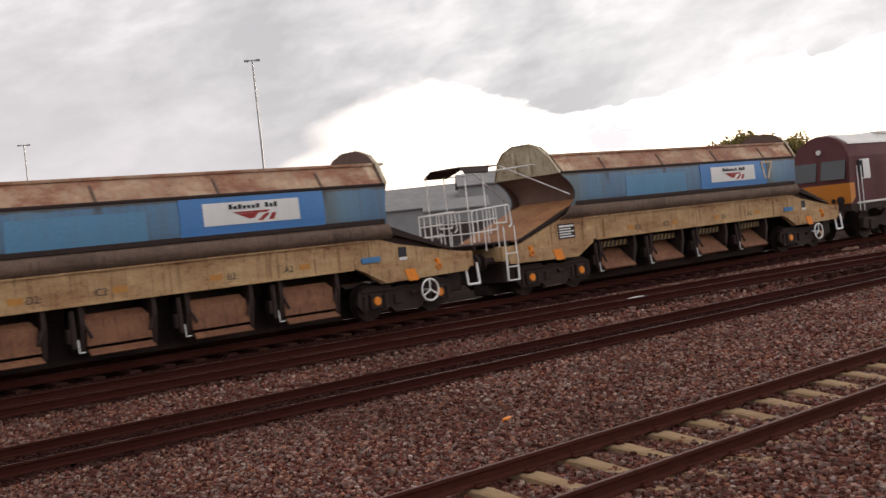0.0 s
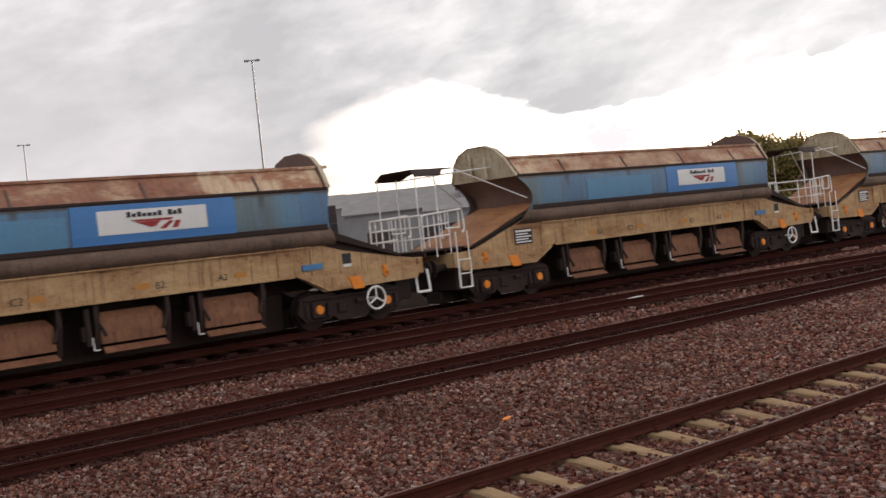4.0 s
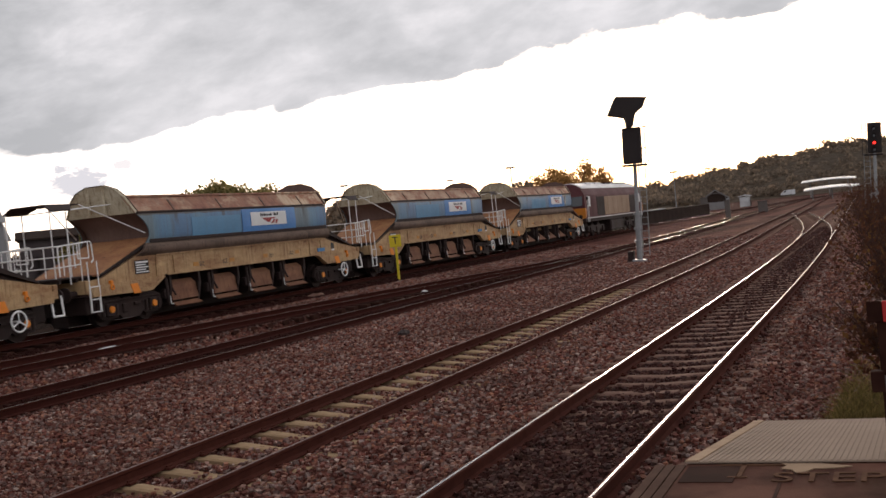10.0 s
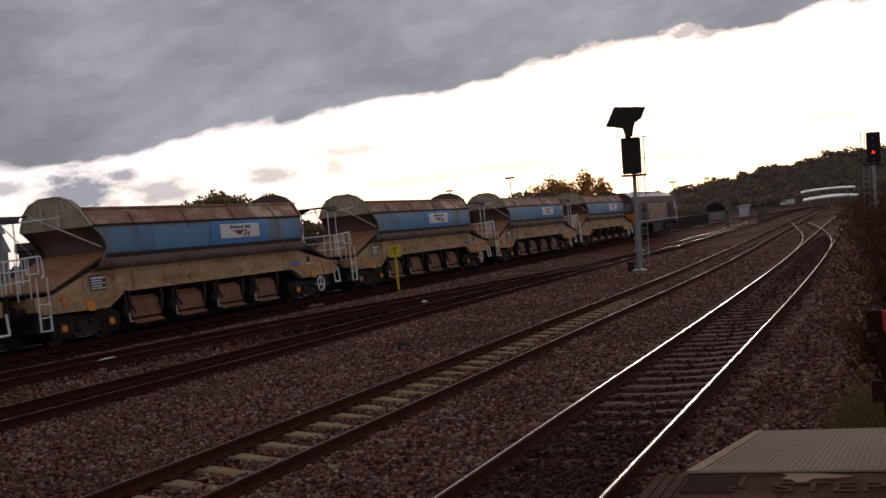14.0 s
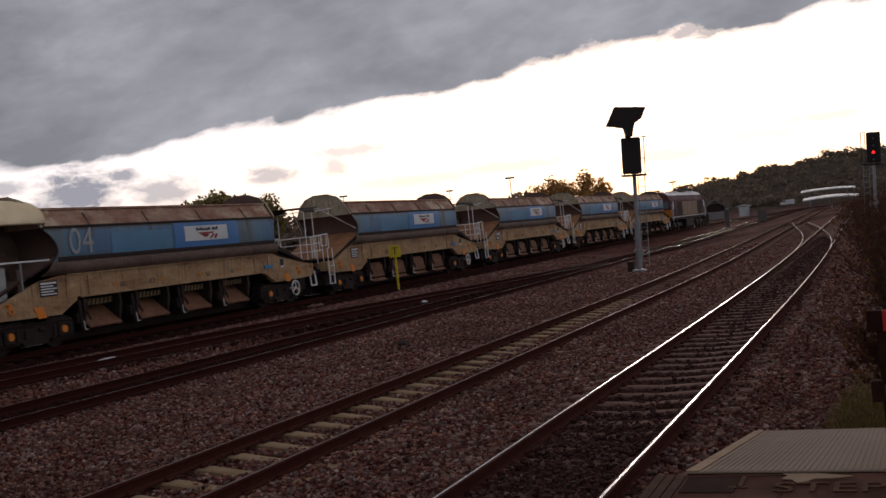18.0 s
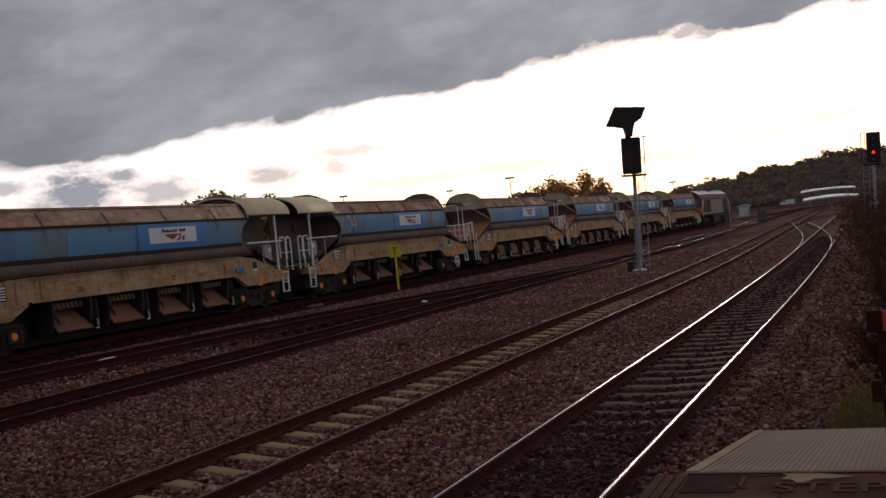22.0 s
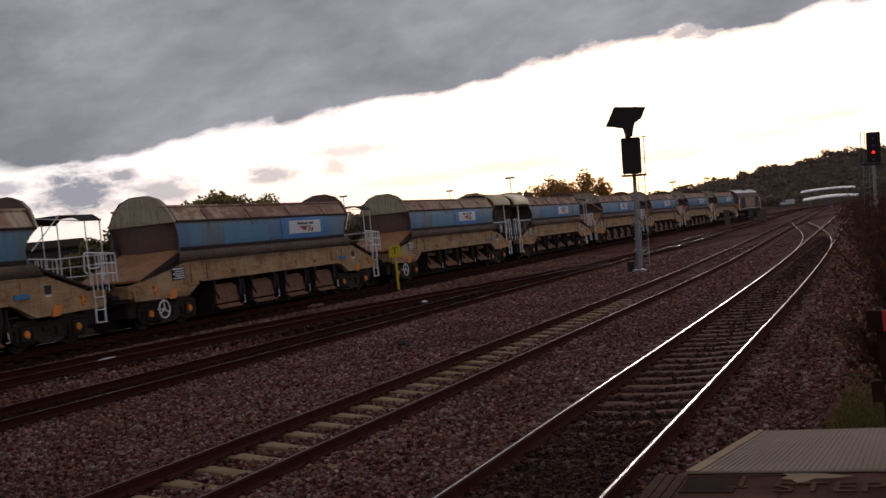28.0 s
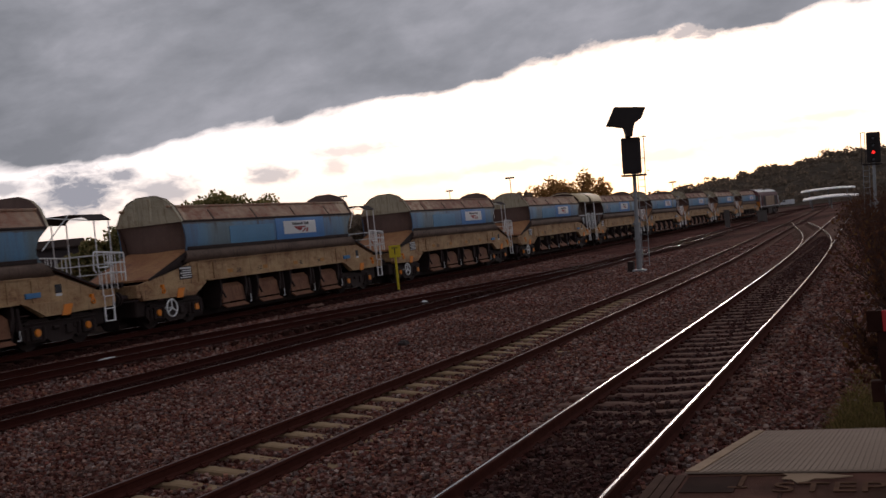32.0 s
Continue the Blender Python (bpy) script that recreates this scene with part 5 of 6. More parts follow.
    for s in (-1, 1):
        bd = bm_new()
        bx(bd, 6.3, min(s * 1.315, s * 1.335), 1.50, 15.0, max(s * 1.315, s * 1.335), 2.86, 0.008)
        band = part("body_panel", bd, BEIGE, lo, "broad faded gold body panel")
        for i in range(5):
            rb = bm_new()
            x = 7.4 + i * 1.65
            bx(rb, x - 0.02, min(s * 1.336, s * 1.348), 1.52, x + 0.02, max(s * 1.336, s * 1.348), 2.84)
            part("panel_seam", rb, BEIGE, band)
        for x0, x1 in ((3.9, 6.2), (15.1, 17.6)):
            gr = bm_new()
            bx(gr, x0, min(s * 1.30, s * 1.330), 1.50, x1, max(s * 1.30, s * 1.330), 2.86, 0.008)
            grille = part("intake_grille", gr, GUNK, lo, "dark intake grille")
            for i in range(9):
                sl = bm_new()
                bx(sl, x0 + 0.08, min(s * 1.331, s * 1.352), 1.58 + i * 0.14, x1 - 0.08, max(s * 1.331, s * 1.352), 1.63 + i * 0.14)
                part("louvre", sl, GUNK, grille)
        ln = bm_new()
        bx(ln, 0.8, min(s * 1.30, s * 1.345), 1.36, LEN - 0.8, max(s * 1.30, s * 1.345), 1.43, 0.006)
        part("footplate_edge", ln, ROOF_GREY, lo, "pale footplate edge")
    uf = bm_new()
    bx(uf, 0.35, -1.30, 1.12, LEN - 0.35, 1.30, 1.38, 0.03)
    bx(uf, 8.1, -1.28, 0.28, 12.5, 1.28, 1.12, 0.10)
    part("underframe", uf, GUNK, lo, "black underframe and fuel tank")
    for cx in (3.9, LEN - 3.9):
        bg = bm_new()
        for s in (-1, 1):
            slab(bg, [(cx - 2.5, 0.45), (cx - 2.4, 0.80), (cx + 2.4, 0.80), (cx + 2.5, 0.45), (cx + 1.9, 0.30), (cx + 1.2, 0.48), (cx + 0.5, 0.30), (cx - 0.5, 0.30), (cx - 1.2, 0.48), (cx - 1.9, 0.30)],
                 1, *sorted((s * 0.95, s * 1.12)))
            for ax in (-1.85, 0, 1.85):
                bx(bg, cx + ax - 0.2, s * 1.1 - 0.12, 0.32, cx + ax + 0.2, s * 1.1 + 0.12, 0.72, 0.03)
        bogie = part("bogie", bg, GUNK, lo, "black three-axle bogie")
        for ax in (-1.85, 0, 1.85):
            ws = bm_new()
            for s in (-1, 1):
                disc_wheel(ws, (0, s * 0.74, 0), 0.53, 0.14, 24)
            tube(ws, (0, -0.8, 0), (0, 0.8, 0), 0.09, 10)
            wo = part("wheelset", ws, GUNK, bogie)
            wo.location = (cx + ax, 0, 0.53)
    return lo


# ---------- the train ----------
PITCH = 18.3
# travel of the third wagon's middle along the line
TRAVEL = [(0, -7.62), (4, 8.92), (8, 25.28), (12, 41.72), (16, 57.98), (20, 74.49), (24, 91.5), (28, 109.04), (32, 127.61)]


def travel(t):
    """Smooth (Catmull-Rom) distance at a time."""
    for i, ((a, pa), (b, pb)) in enumerate(zip(TRAVEL, TRAVEL[1:])):
        if t <= b or i == len(TRAVEL) - 2:
            p0 = TRAVEL[i - 1][1] if i else 2 * pa - pb
            p3 = TRAVEL[i + 2][1] if i + 2 < len(TRAVEL) else 2 * pb - pa
            u = (t - a) / (b - a)
            return 0.5 * (2 * pa + (pb - p0) * u + (2 * p0 - 5 * pa + 4 * pb - p3) * u * u + (3 * pa - p0 - 3 * pb + p3) * u ** 3)
    return TRAVEL[-1][1]


def on_line(x, turned=False):
    slope = y_t5(x + 0.5) - y_t5(x - 0.5)
    return pose(x, y_t5(x), RAIL_T5, 0, 0, math.degrees(math.atan(slope)) + (180 if turned else 0))


WAGON = {k: build_wagon(k) for k in ("closed", "open", "roofed")}
# front to back: chutes and which way round
CONSIST = [("open", False), ("closed", False), ("closed", False), ("closed", False), ("roofed", False),
           ("roofed", True), ("closed", True), ("closed", True), ("closed", True), ("closed", True)]
LABELS = {"open": "blue and cream ballast hopper wagon with chutes swung open", "closed": "blue and cream ballast hopper wagon with chutes shut",
          "roofed": "blue and cream ballast hopper wagon with a cream-roofed cab end"}
# play in the couplings, and how far each repainted panel sits along its side
SLACK = (-0.12, -0.07, 0.0, -0.03, -0.07, -0.40, -0.47, -0.35, -0.22, -0.20)
PANEL_AT = (0.72, 0.72, 0.05, 0.15, 0.10, 0.15, 0.90, 0.12, 0.12, 0.4)
TRAIN = []
used = set()
for i, (kind, turned) in enumerate(CONSIST):
    off = (2 - i) * PITCH + SLACK[i]
    m = on_line(travel(0) + off, turned)
    if kind in used:
        ob = copy_thing(WAGON[kind], m)
    else:
        ob = WAGON[kind]
        ob.matrix_basis = m
        used.add(kind)
    ob["label"] = LABELS[kind]
    for piece in ob.children:
        if piece.name.startswith("repainted_panel"):
            piece.location.x = -PANEL_AT[i] if turned else PANEL_AT[i]
    TRAIN.append((ob, off, turned))
LOCO = build_loco()
# the locomotive stands a little taller than the wagons
for piece in LOCO.children_recursive:
    if piece.name.split(".")[0] not in ("wheelset", "bogie", "buffer"):
        for v in piece.data.vertices:
            v.co.z = 1.2 + (v.co.z - 1.2) * 1.07
LOCO_OFF = 2 * PITCH + 9.02
LOCO.matrix_basis = on_line(travel(0) + LOCO_OFF)

for piece in TRAIN[1][0].children:
    if piece.name.startswith("chute"):
        piece.location.x = 0.33
for xa, xb in ((3.78, 3.98), (4.36, 4.16)):
    vm = bm_new()
    slab(vm, [(xa, 3.16), (xa + 0.09, 3.16), (xb + 0.045, 2.62), (xb - 0.045, 2.62)], 1, -1.352, -1.330)
    part("vee_mark", vm, ARCH, TRAIN[0][0], "cream painted V mark")
vm = bm_new()
bx(vm, 3.78, -1.352, 3.14, 4.44, -1.330, 3.21)
part("vee_mark", vm, ARCH, TRAIN[0][0], "cream painted V mark")
w5 = TRAIN[4][0]
words("wagon_number", "04", 1.05, pose(-4.6, -1.345, 2.83, 90, 0, 0), NUMERAL, w5, "large pale painted numerals")


# ---------- signal, boards and masts ----------
def build_signal(x, y, z, hood, head_z, lit, lean):
    at = pose(x, y, z, lean, 0, 0) if hood else pose(x, y, z, -lean, 0, 180)
    sg = thing("railway_signal", "black colour-light signal on grey post" + (" with route indicator" if hood else " showing red"), "railway signal", at=at)
    p = bm_new()
    tube(p, (0, 0, -0.2), (0, 0, head_z), 0.085, 14)
    part("post", p, GALV, sg, "grey tubular post")
    p = bm_new()
    tube(p, (0, 0, -0.1), (0, 0, head_z * 0.48), 0.125, 14)
    bx(p, -0.28, -0.28, -0.2, 0.28, 0.28, 0.12, 0.03)
    for zz in (0.9, 1.45, head_z * 0.48):
        tube(p, (0, 0, zz), (0, 0, zz + 0.1), 0.19, 14)
    part("lower_post", p, GALV, sg, "thicker lower post with base")
    p = bm_new()
    bx(p, -0.2, 0.25, 0.0, 0.2, 0.5, 0.5, 0.02)
    part("equipment_box", p, GUNK, sg, "small dark equipment box")
    h = bm_new()
    hh = 1.62
    bx(h, -0.12, -0.34, head_z, 0.14, 0.50 if hood else 0.36, head_z + hh, 0.05)
    head = part("signal_head", h, BLACK, sg, "black signal head")
    for k in range(4):
        c = bm_new()
        zz = head_z + 0.18 + k * 0.37
        n = 14
        rows = []
        for q in (0, 1):
            rows.append([(0.14 + q * 0.22, 0.13 * math.cos(t), zz + 0.13 * math.sin(t)) for t in (math.pi * j / n * 1.3 - 0.47 for j in range(n + 1))])
        loft(c, rows, closed=False)
        part("lamp_hood", c, BLACK, head)
        l = bm_new()
        tube(l, (0.13, 0, zz), (0.155, 0, zz), 0.075 if lit else 0.095, 16)
        part("lens", l, RED_LAMP if (lit and k == 1) else GLASS, head, "lit red lens" if (lit and k == 1) else "dark lens")
    pl = bm_new()
    bx(pl, -0.75, -0.55, head_z - 0.12, 0.15, 0.42, head_z - 0.04, 0.01)
    part("platform", pl, BLACK, sg, "small maintenance platform")
    r = bm_new()
    for yy in (-0.62, -0.42):
        bars(r, [(-0.55, yy, head_z - 0.1), (-0.55, yy, head_z + hh)], 0.018)
    bars(r, [(-0.55, -0.62, head_z + hh), (0.05, -0.62, head_z + hh), (0.05, -0.36, head_z + hh)], 0.018)
    bars(r, [(-0.55, -0.62, head_z + 0.65), (-0.55, -0.3, head_z + 0.65)], 0.018)
    bars(r, [(-0.55, -0.70, head_z + 0.1), (-0.1, -0.70, head_z + 0.1)], 0.018)
    part("guard_rail", r, BLACK, sg, "thin guard rail")
    ld = bm_new()
    for yy in (-0.55, -0.25):
        bars(ld, [(-0.42, yy, 0.3), (-0.42, yy, head_z)], 0.018)
    zz = 0.5
    while zz < head_z - 0.1:
        bars(ld, [(-0.42, -0.55, zz), (-0.42, -0.25, zz)], 0.012)
        zz += 0.3
    part("ladder", ld, GALV, sg, "thin steel ladder")
    if hood:
        k = bm_new()
        top = head_z + hh + 0.02
        slab(k, [(x_, top + z_) for x_, z_ in ((0.59, 1.36), (-0.77, 1.27), (-0.57, 0.81), (-0.22, 0.60), (-0.12, 0.0), (0.14, 0.0), (0.18, 0.46), (0.97, 0.56))], 1, -0.42, 0.42)
        bmesh.ops.bevel(k, geom=list(k.edges), offset=0.03, segments=1, affect="EDGES")
        bmesh.ops.rotate(k, verts=k.verts, cent=(0, 0, 0), matrix=Matrix.Rotation(radians(108), 3, "Z"))
        bmesh.ops.translate(k, verts=k.verts, vec=(0, 0.14, 0))
        part("route_indicator", k, BLACK, sg, "black hooded route indicator box")
    return sg


build_signal(48.9, 10.82, -0.15, True, 4.40, False, 2.4)
build_signal(63.0, 1.1, -0.3, False, 4.2, True, 3.0)


def build_board():
    t = thing("lineside_board", "yellow lineside board with a black T on a yellow post", "railway sign", at=pose(44.3, 20.6, 0.12, 0, 0.6, 18))
    p = bm_new()
    bx(p, -0.04, -0.05, -0.2, 0.04, 0.05, 1.9, 0.01)
    part("post", p, YELLOW, t)
    p = bm_new()
    bx(p, -0.08, -0.26, 1.50, -0.045, 0.26, 2.04, 0.012)
    b = part("board", p, YELLOW, t, "square yellow board")
    words("letter", "T", 0.46, pose(-0.083, 0, 1.77, 90, 0, -90), INK, b, "black letter T")
    return t


build_board()


def build_mast(bearing, dist, height, heads, label):
    bb = radians(bearing)
    m = thing("floodlight_mast", label, "light mast", "yard lighting masts", at=pose(math.cos(bb) * dist, math.sin(bb) * dist, 0, 0, 0, bearing))
    p = bm_new()
    tube(p, (0, 0, -0.3), (0, 0, height), max(0.10, height * 0.0065), 10, max(0.06, height * 0.0035))
    part("pole", p, GALV, m, "slim tapering steel pole")
    h = bm_new()
    bx(h, -0.1, -heads, height - 0.1, 0.1, heads, height + 0.05, 0.03)
    for s in (-1, 1):
        bx(h, -0.25, s * heads - 0.32, height - 0.16, 0.25, s * heads + 0.32, height + 0.10, 0.05)
    part("lamp_head", h, GALV, m, "cross arm with two floodlights")
    return m


build_mast(58.22, 150, 28.0, 0.75, "tall slim floodlight mast in the yard")
build_mast(69.67, 230, 28.0, 0.9, "tall slim floodlight mast far off in the yard")
build_mast(18.62, 160, 9.7, 0.35, "short lamp post beside the yard")
build_mast(27.3, 170, 9.9, 0.3, "short lamp post beside the yard")
build_mast(21.8, 190, 9.9, 0.3, "short lamp post beside the yard")
build_mast(10.4, 190, 7.4, 0.3, "short lamp post beside the line")


# ---------- platform end ----------
def ramp_z(x):
    return 0.915 if x < 6.12 else 0.915 - 0.128 * (x - 6.12)


def asphalt():
    m = Mat("worn_dark_platform_asphalt")
    c = m.mix(m.ramp(m.noise(1.4, 6), [(0.38, 0.0), (0.62, 1.0)]), (0.032, 0.013, 0.010), (0.14, 0.065, 0.047))
    c = m.mix(m.ramp(m.noise(0.8, 4), [(0.5, 0.0), (0.62, 0.6)]), c, (0.10, 0.055, 0.035))
    m.bump(m.noise(90, 3), 0.5, 0.006)
    return m.done(c, 0.97, spec=0.03)


def grp():
    m = Mat("pale_ribbed_walkway_panel")
    c = m.mix(m.noise(2.2, 6), (0.235, 0.17, 0.13), (0.33, 0.25, 0.195))
    c = m.mix(m.ramp(m.noise(0.9, 4), [(0.5, 0.0), (0.7, 0.5)]), c, (0.16, 0.125, 0.09))
    return m.done(c, 0.95, spec=0.04)


ASPHALT, GRP = asphalt(), grp()
BOARDS = concrete("worn_brown_edge_board", (0.075, 0.038, 0.028), (0.15, 0.085, 0.062))
NOSING = concrete("sandy_nosing", (0.30, 0.20, 0.13), (0.40, 0.28, 0.19))


def build_platform():
    p = thing("platform", "dark worn platform end sloping down to the track", "platform", kind="structure")
    bm = bm_new()
    slab(bm, [(-12, -0.4), (-12, 0.915), (6.12, 0.915), (9.4, ramp_z(9.4)), (10.2, -0.4)], 1, -3.5, 1.20)
    part("surface", bm, ASPHALT, p, "dark asphalt")
    for y0 in (1.204, 1.262, 1.320):
        edge = bm_new()
        slab(edge, [(-12, 0.83), (-12, 0.919), (6.10, 0.919), (6.10, 0.83)], 1, y0, y0 + 0.050)
        part("edge_board", edge, BOARDS, p, "brown edge board")
    wall = bm_new()
    slab(wall, [(-12, -0.4), (-12, 0.83), (6.12, 0.83), (9.4, ramp_z(9.4) - 0.09), (9.4, -0.4)], 1, 1.203, 1.212)
    part("facing", wall, TIMBER, p, "dark stained platform facing")
    # pale ribbed panel
    gp = bm_new()
    slab(gp, [(6.12, ramp_z(6.12) + 0.006), (9.15, ramp_z(9.15) + 0.006), (9.15, ramp_z(9.15) + 0.014), (6.12, ramp_z(6.12) + 0.014)], 1, -2.5, 1.216)
    panel = part("ribbed_panel", gp, GRP, p, "pale grey ribbed anti-slip panel")
    edge = bm_new()
    slab(edge, [(6.14, ramp_z(6.14) + 0.0145), (9.13, ramp_z(9.13) + 0.0145), (9.13, ramp_z(9.13) + 0.021), (6.14, ramp_z(6.14) + 0.021)], 1, 1.140, 1.214)
    part("edge_strip", edge, NOSING, panel, "pale sandy edge strip")
    ribs = bm_new()
    y = -2.45
    while y < 1.12:
        slab(ribs, [(6.14, ramp_z(6.14) + 0.015), (9.13, ramp_z(9.13) + 0.015), (9.13, ramp_z(9.13) + 0.0178), (6.14, ramp_z(6.14) + 0.0178)], 1, y, y + 0.014)
        y += 0.032
    part("rib", ribs, GRP, panel)
    return p


build_platform()


# ---------- trees, hill and far things ----------
def leaf_material(name, stops):
    m = Mat(name)
    c = m.ramp(m.island(), stops)
    c = m.mix(0.5, c, m.ramp(m.noise(0.35, 4), [(0.3, 0.15), (0.7, 0.85)]), "SOFT_LIGHT")
    m.done(c, 0.9, spec=0.06)
    # some of the light comes through the leaves
    thin, both_ = m.n.new("ShaderNodeBsdfTranslucent"), m.n.new("ShaderNodeMixShader")
    m.l.new(c, thin.inputs[0])
    both_.inputs[0].default_value = 0.62
    m.l.new(m.b.outputs[0], both_.inputs[1])
    m.l.new(thin.outputs[0], both_.inputs[2])
    m.l.new(both_.outputs[0], m.n["Material Output"].inputs[0])
    return m.m


LEAF_GREEN = leaf_material("dark_green_leaves", [(0.0, (0.12, 0.12, 0.05)), (0.5, (0.27, 0.235, 0.10)), (1.0, (0.44, 0.32, 0.14))])
LEAF_AUTUMN = leaf_material("autumn_leaves", [(0.0, (0.22, 0.13, 0.05)), (0.5, (0.42, 0.22, 0.08)), (1.0, (0.60, 0.36, 0.13))])
# hill leaves are paler: the haze of distance is mixed into their colours
LEAF_HILL = leaf_material("hazy_hill_leaves", [(0.0, (0.17, 0.135, 0.105)), (0.6, (0.26, 0.20, 0.15)), (1.0, (0.36, 0.26, 0.18))])
BARK = plain("dark_bark", (0.07, 0.036, 0.028), 0.9, spec=0.1)


def leaf_mesh(name, blobs, n, size, material, seed):
    """Small leaf cards spread through a set of ellipsoids (x, y, z, rx, ry, rz), denser near their skins."""
    rng = np.random.default_rng(seed)
    wts = np.array([b[3] * b[5] for b in blobs])
    pick = rng.choice(len(blobs), n, p=wts / wts.sum())
    B = np.array(blobs)[pick]
    d = rng.normal(size=(n, 3))
    d /= np.linalg.norm(d, axis=1)[:, None]
    r = rng.uniform(0.45, 1.08, n)[:, None]
    c = B[:, :3] + d * r * B[:, 3:]
    u = rng.normal(size=(n, 3))
    u /= np.linalg.norm(u, axis=1)[:, None]
    v = np.cross(u, rng.normal(size=(n, 3)))
    v /= np.linalg.norm(v, axis=1)[:, None]
    s = (size * rng.uniform(0.6, 1.4, n))[:, None]
    verts = np.stack([c - u * s, c + v * s * 0.6, c + u * s, c - v * s * 0.6], 1).reshape(-1, 3)
    faces = np.arange(4 * n).reshape(-1, 4)
    me = bpy.data.meshes.new(name)
    me.from_pydata(verts.tolist(), [], faces.tolist())
    me.materials.append(material)
    return me


def build_tree(x, y, h, spread, material, label, n=2600, seed=1, size=0.28, low=False):
    t = thing("tree", label, "tree", at=pose(x, y, 0))
    rng = random.Random(seed)
    tr = bm_new()
    tube(tr, (0, 0, -0.2), (0.1, 0.05, h * 0.45), h * 0.035, 8, h * 0.022)
    tips = []
    for i in range(9):
        a = i * 2.4
        z0 = h * rng.uniform(0.25, 0.45)
        q = (math.cos(a) * spread * rng.uniform(0.4, 0.75), math.sin(a) * spread * rng.uniform(0.4, 0.75), h * rng.uniform(0.55, 0.85))
        tube(tr, (0.08, 0.04, z0), q, h * 0.013, 6, h * 0.004)
        tips.append(q)
    part("trunk", tr, BARK, t, "dark trunk and limbs")
    blobs = [(q[0], q[1], q[2], spread * rng.uniform(0.25, 0.45), spread * rng.uniform(0.25, 0.45), h * rng.uniform(0.10, 0.2)) for q in tips]
    blobs += [(rng.uniform(-0.5, 0.5) * spread, rng.uniform(-0.5, 0.5) * spread, h * rng.uniform(0.6, 0.9), spread * 0.3, spread * 0.3, h * 0.1) for _ in range(6)]
    if low:
        blobs += [(rng.uniform(-0.7, 0.7) * spread, rng.uniform(-0.7, 0.7) * spread, h * rng.uniform(0.08, 0.5), spread * 0.4, spread * 0.4, h * 0.12) for _ in range(10)]
    cr = new("crown", leaf_mesh("crown", blobs, n, size, material, seed))
    cr.parent = t
    return t


def at_bearing(bearing, dist):
    return math.cos(radians(bearing)) * dist, math.sin(radians(bearing)) * dist


for i, (bg, ds, hh, sp) in enumerate(((31.9, 90, 7.2, 2.5), (32.9, 88, 7.4, 2.7), (34.1, 86, 7.3, 2.8), (35.3, 87, 7.1, 2.7), (36.6, 88, 6.6, 2.7),
                                      (38.0, 90, 5.8, 2.7), (39.4, 90, 5.0, 2.4), (40.6, 92, 4.2, 2.0))):
    build_tree(*at_bearing(bg, ds), hh, sp, LEAF_GREEN, "dense dark green tree beyond the goods line", 11000, 20 + i, 0.15, True)
for i, (bg, ds, hh, sp) in enumerate(((15.4, 160, 10.0, 4.2), (16.6, 165, 9.2, 3.6), (14.3, 165, 8.8, 3.2), (17.4, 168, 7.6, 2.8))):
    build_tree(*at_bearing(bg, ds), hh, sp, LEAF_AUTUMN, "tree in thin autumn leaf beyond the goods line", 2000, 40 + i, 0.20)


def build_hill():
    """A wooded ridge across the far end of the line."""
    def crest(bg):
        pts = [(-60, 20), (-12, 30), (-3, 27), (1, 22), (3.5, 21.5), (5, 19.5), (6.5, 17.0), (8.5, 14.2), (10.2, 12.6), (12, 9.5), (16, 6.0), (20, 4.5), (30, 5.0), (45, 6), (55, 9), (62, 16), (68, 23), (80, 24), (100, 20)]
        for (a, ha), (b, hb) in zip(pts, pts[1:]):
            if bg <= b:
                return ha + (hb - ha) * max(0, (bg - a) / (b - a))
        return pts[-1][1]
    bm = bm_new()
    rows = []
    for i in range(90):
        bg = -55 + 150 * i / 89
        c, s = math.cos(radians(bg)), math.sin(radians(bg))
        h = crest(bg)
        rows.append([(c * d, s * d, z) for d, z in ((420, -0.5), (450, h * 0.25), (500, h * 0.7), (540, h * 0.92), (580, h * 0.85), (760, -2))])
    loft(bm, rows, closed=False)
    ob = part("hillside", bm, LEAF_HILL)
    tagged(ob, "dark wooded hillside beyond the station", "hill", kind="structure")
    rng = random.Random(9)
    blobs = []
    for i in range(1450):
        bg = rng.uniform(-8, 20) if i < 850 else rng.uniform(20, 82)
        h = crest(bg)
        f = rng.random()
        d = 430 + 115 * f
        z = h * (0.05 + 0.9 * f)
        r = rng.uniform(2.0, 4.5)
        x, y = at_bearing(bg, d)
        blobs.append((x, y, z, r, r, r * rng.uniform(0.6, 1.0)))
    ob = new("hill_trees", leaf_mesh("hill_trees", blobs, 130000, 0.85, LEAF_HILL, 3))
    tagged(ob, "dark mixed woodland on the far hillside", "woodland", kind="stuff")


build_hill()


def build_scrub():
    """Low scrub and small trees along the far edge of the goods lines."""
    rng = random.Random(31)
    blobs = []
    for i in range(420):
        bg = rng.uniform(15.5, 33) if i < 330 else rng.uniform(33, 76)
        d = rng.uniform(105, 150) if bg < 33 else rng.uniform(190, 230)
        tall = 5.6 if bg < 33 else 4.6
        z = rng.uniform(0.3, tall) * rng.uniform(0.6, 1.0)
        r = rng.uniform(0.8, 1.8)
        x, y = at_bearing(bg, d)
        blobs.append((x, y, z, r, r, r * 0.7))
    ob = new("scrub", leaf_mesh("scrub", blobs, 60000, 0.3, LEAF_HILL, 8))
    tagged(ob, "low dark scrub along the edge of the goods yard", "scrub", kind="stuff")


build_scrub()


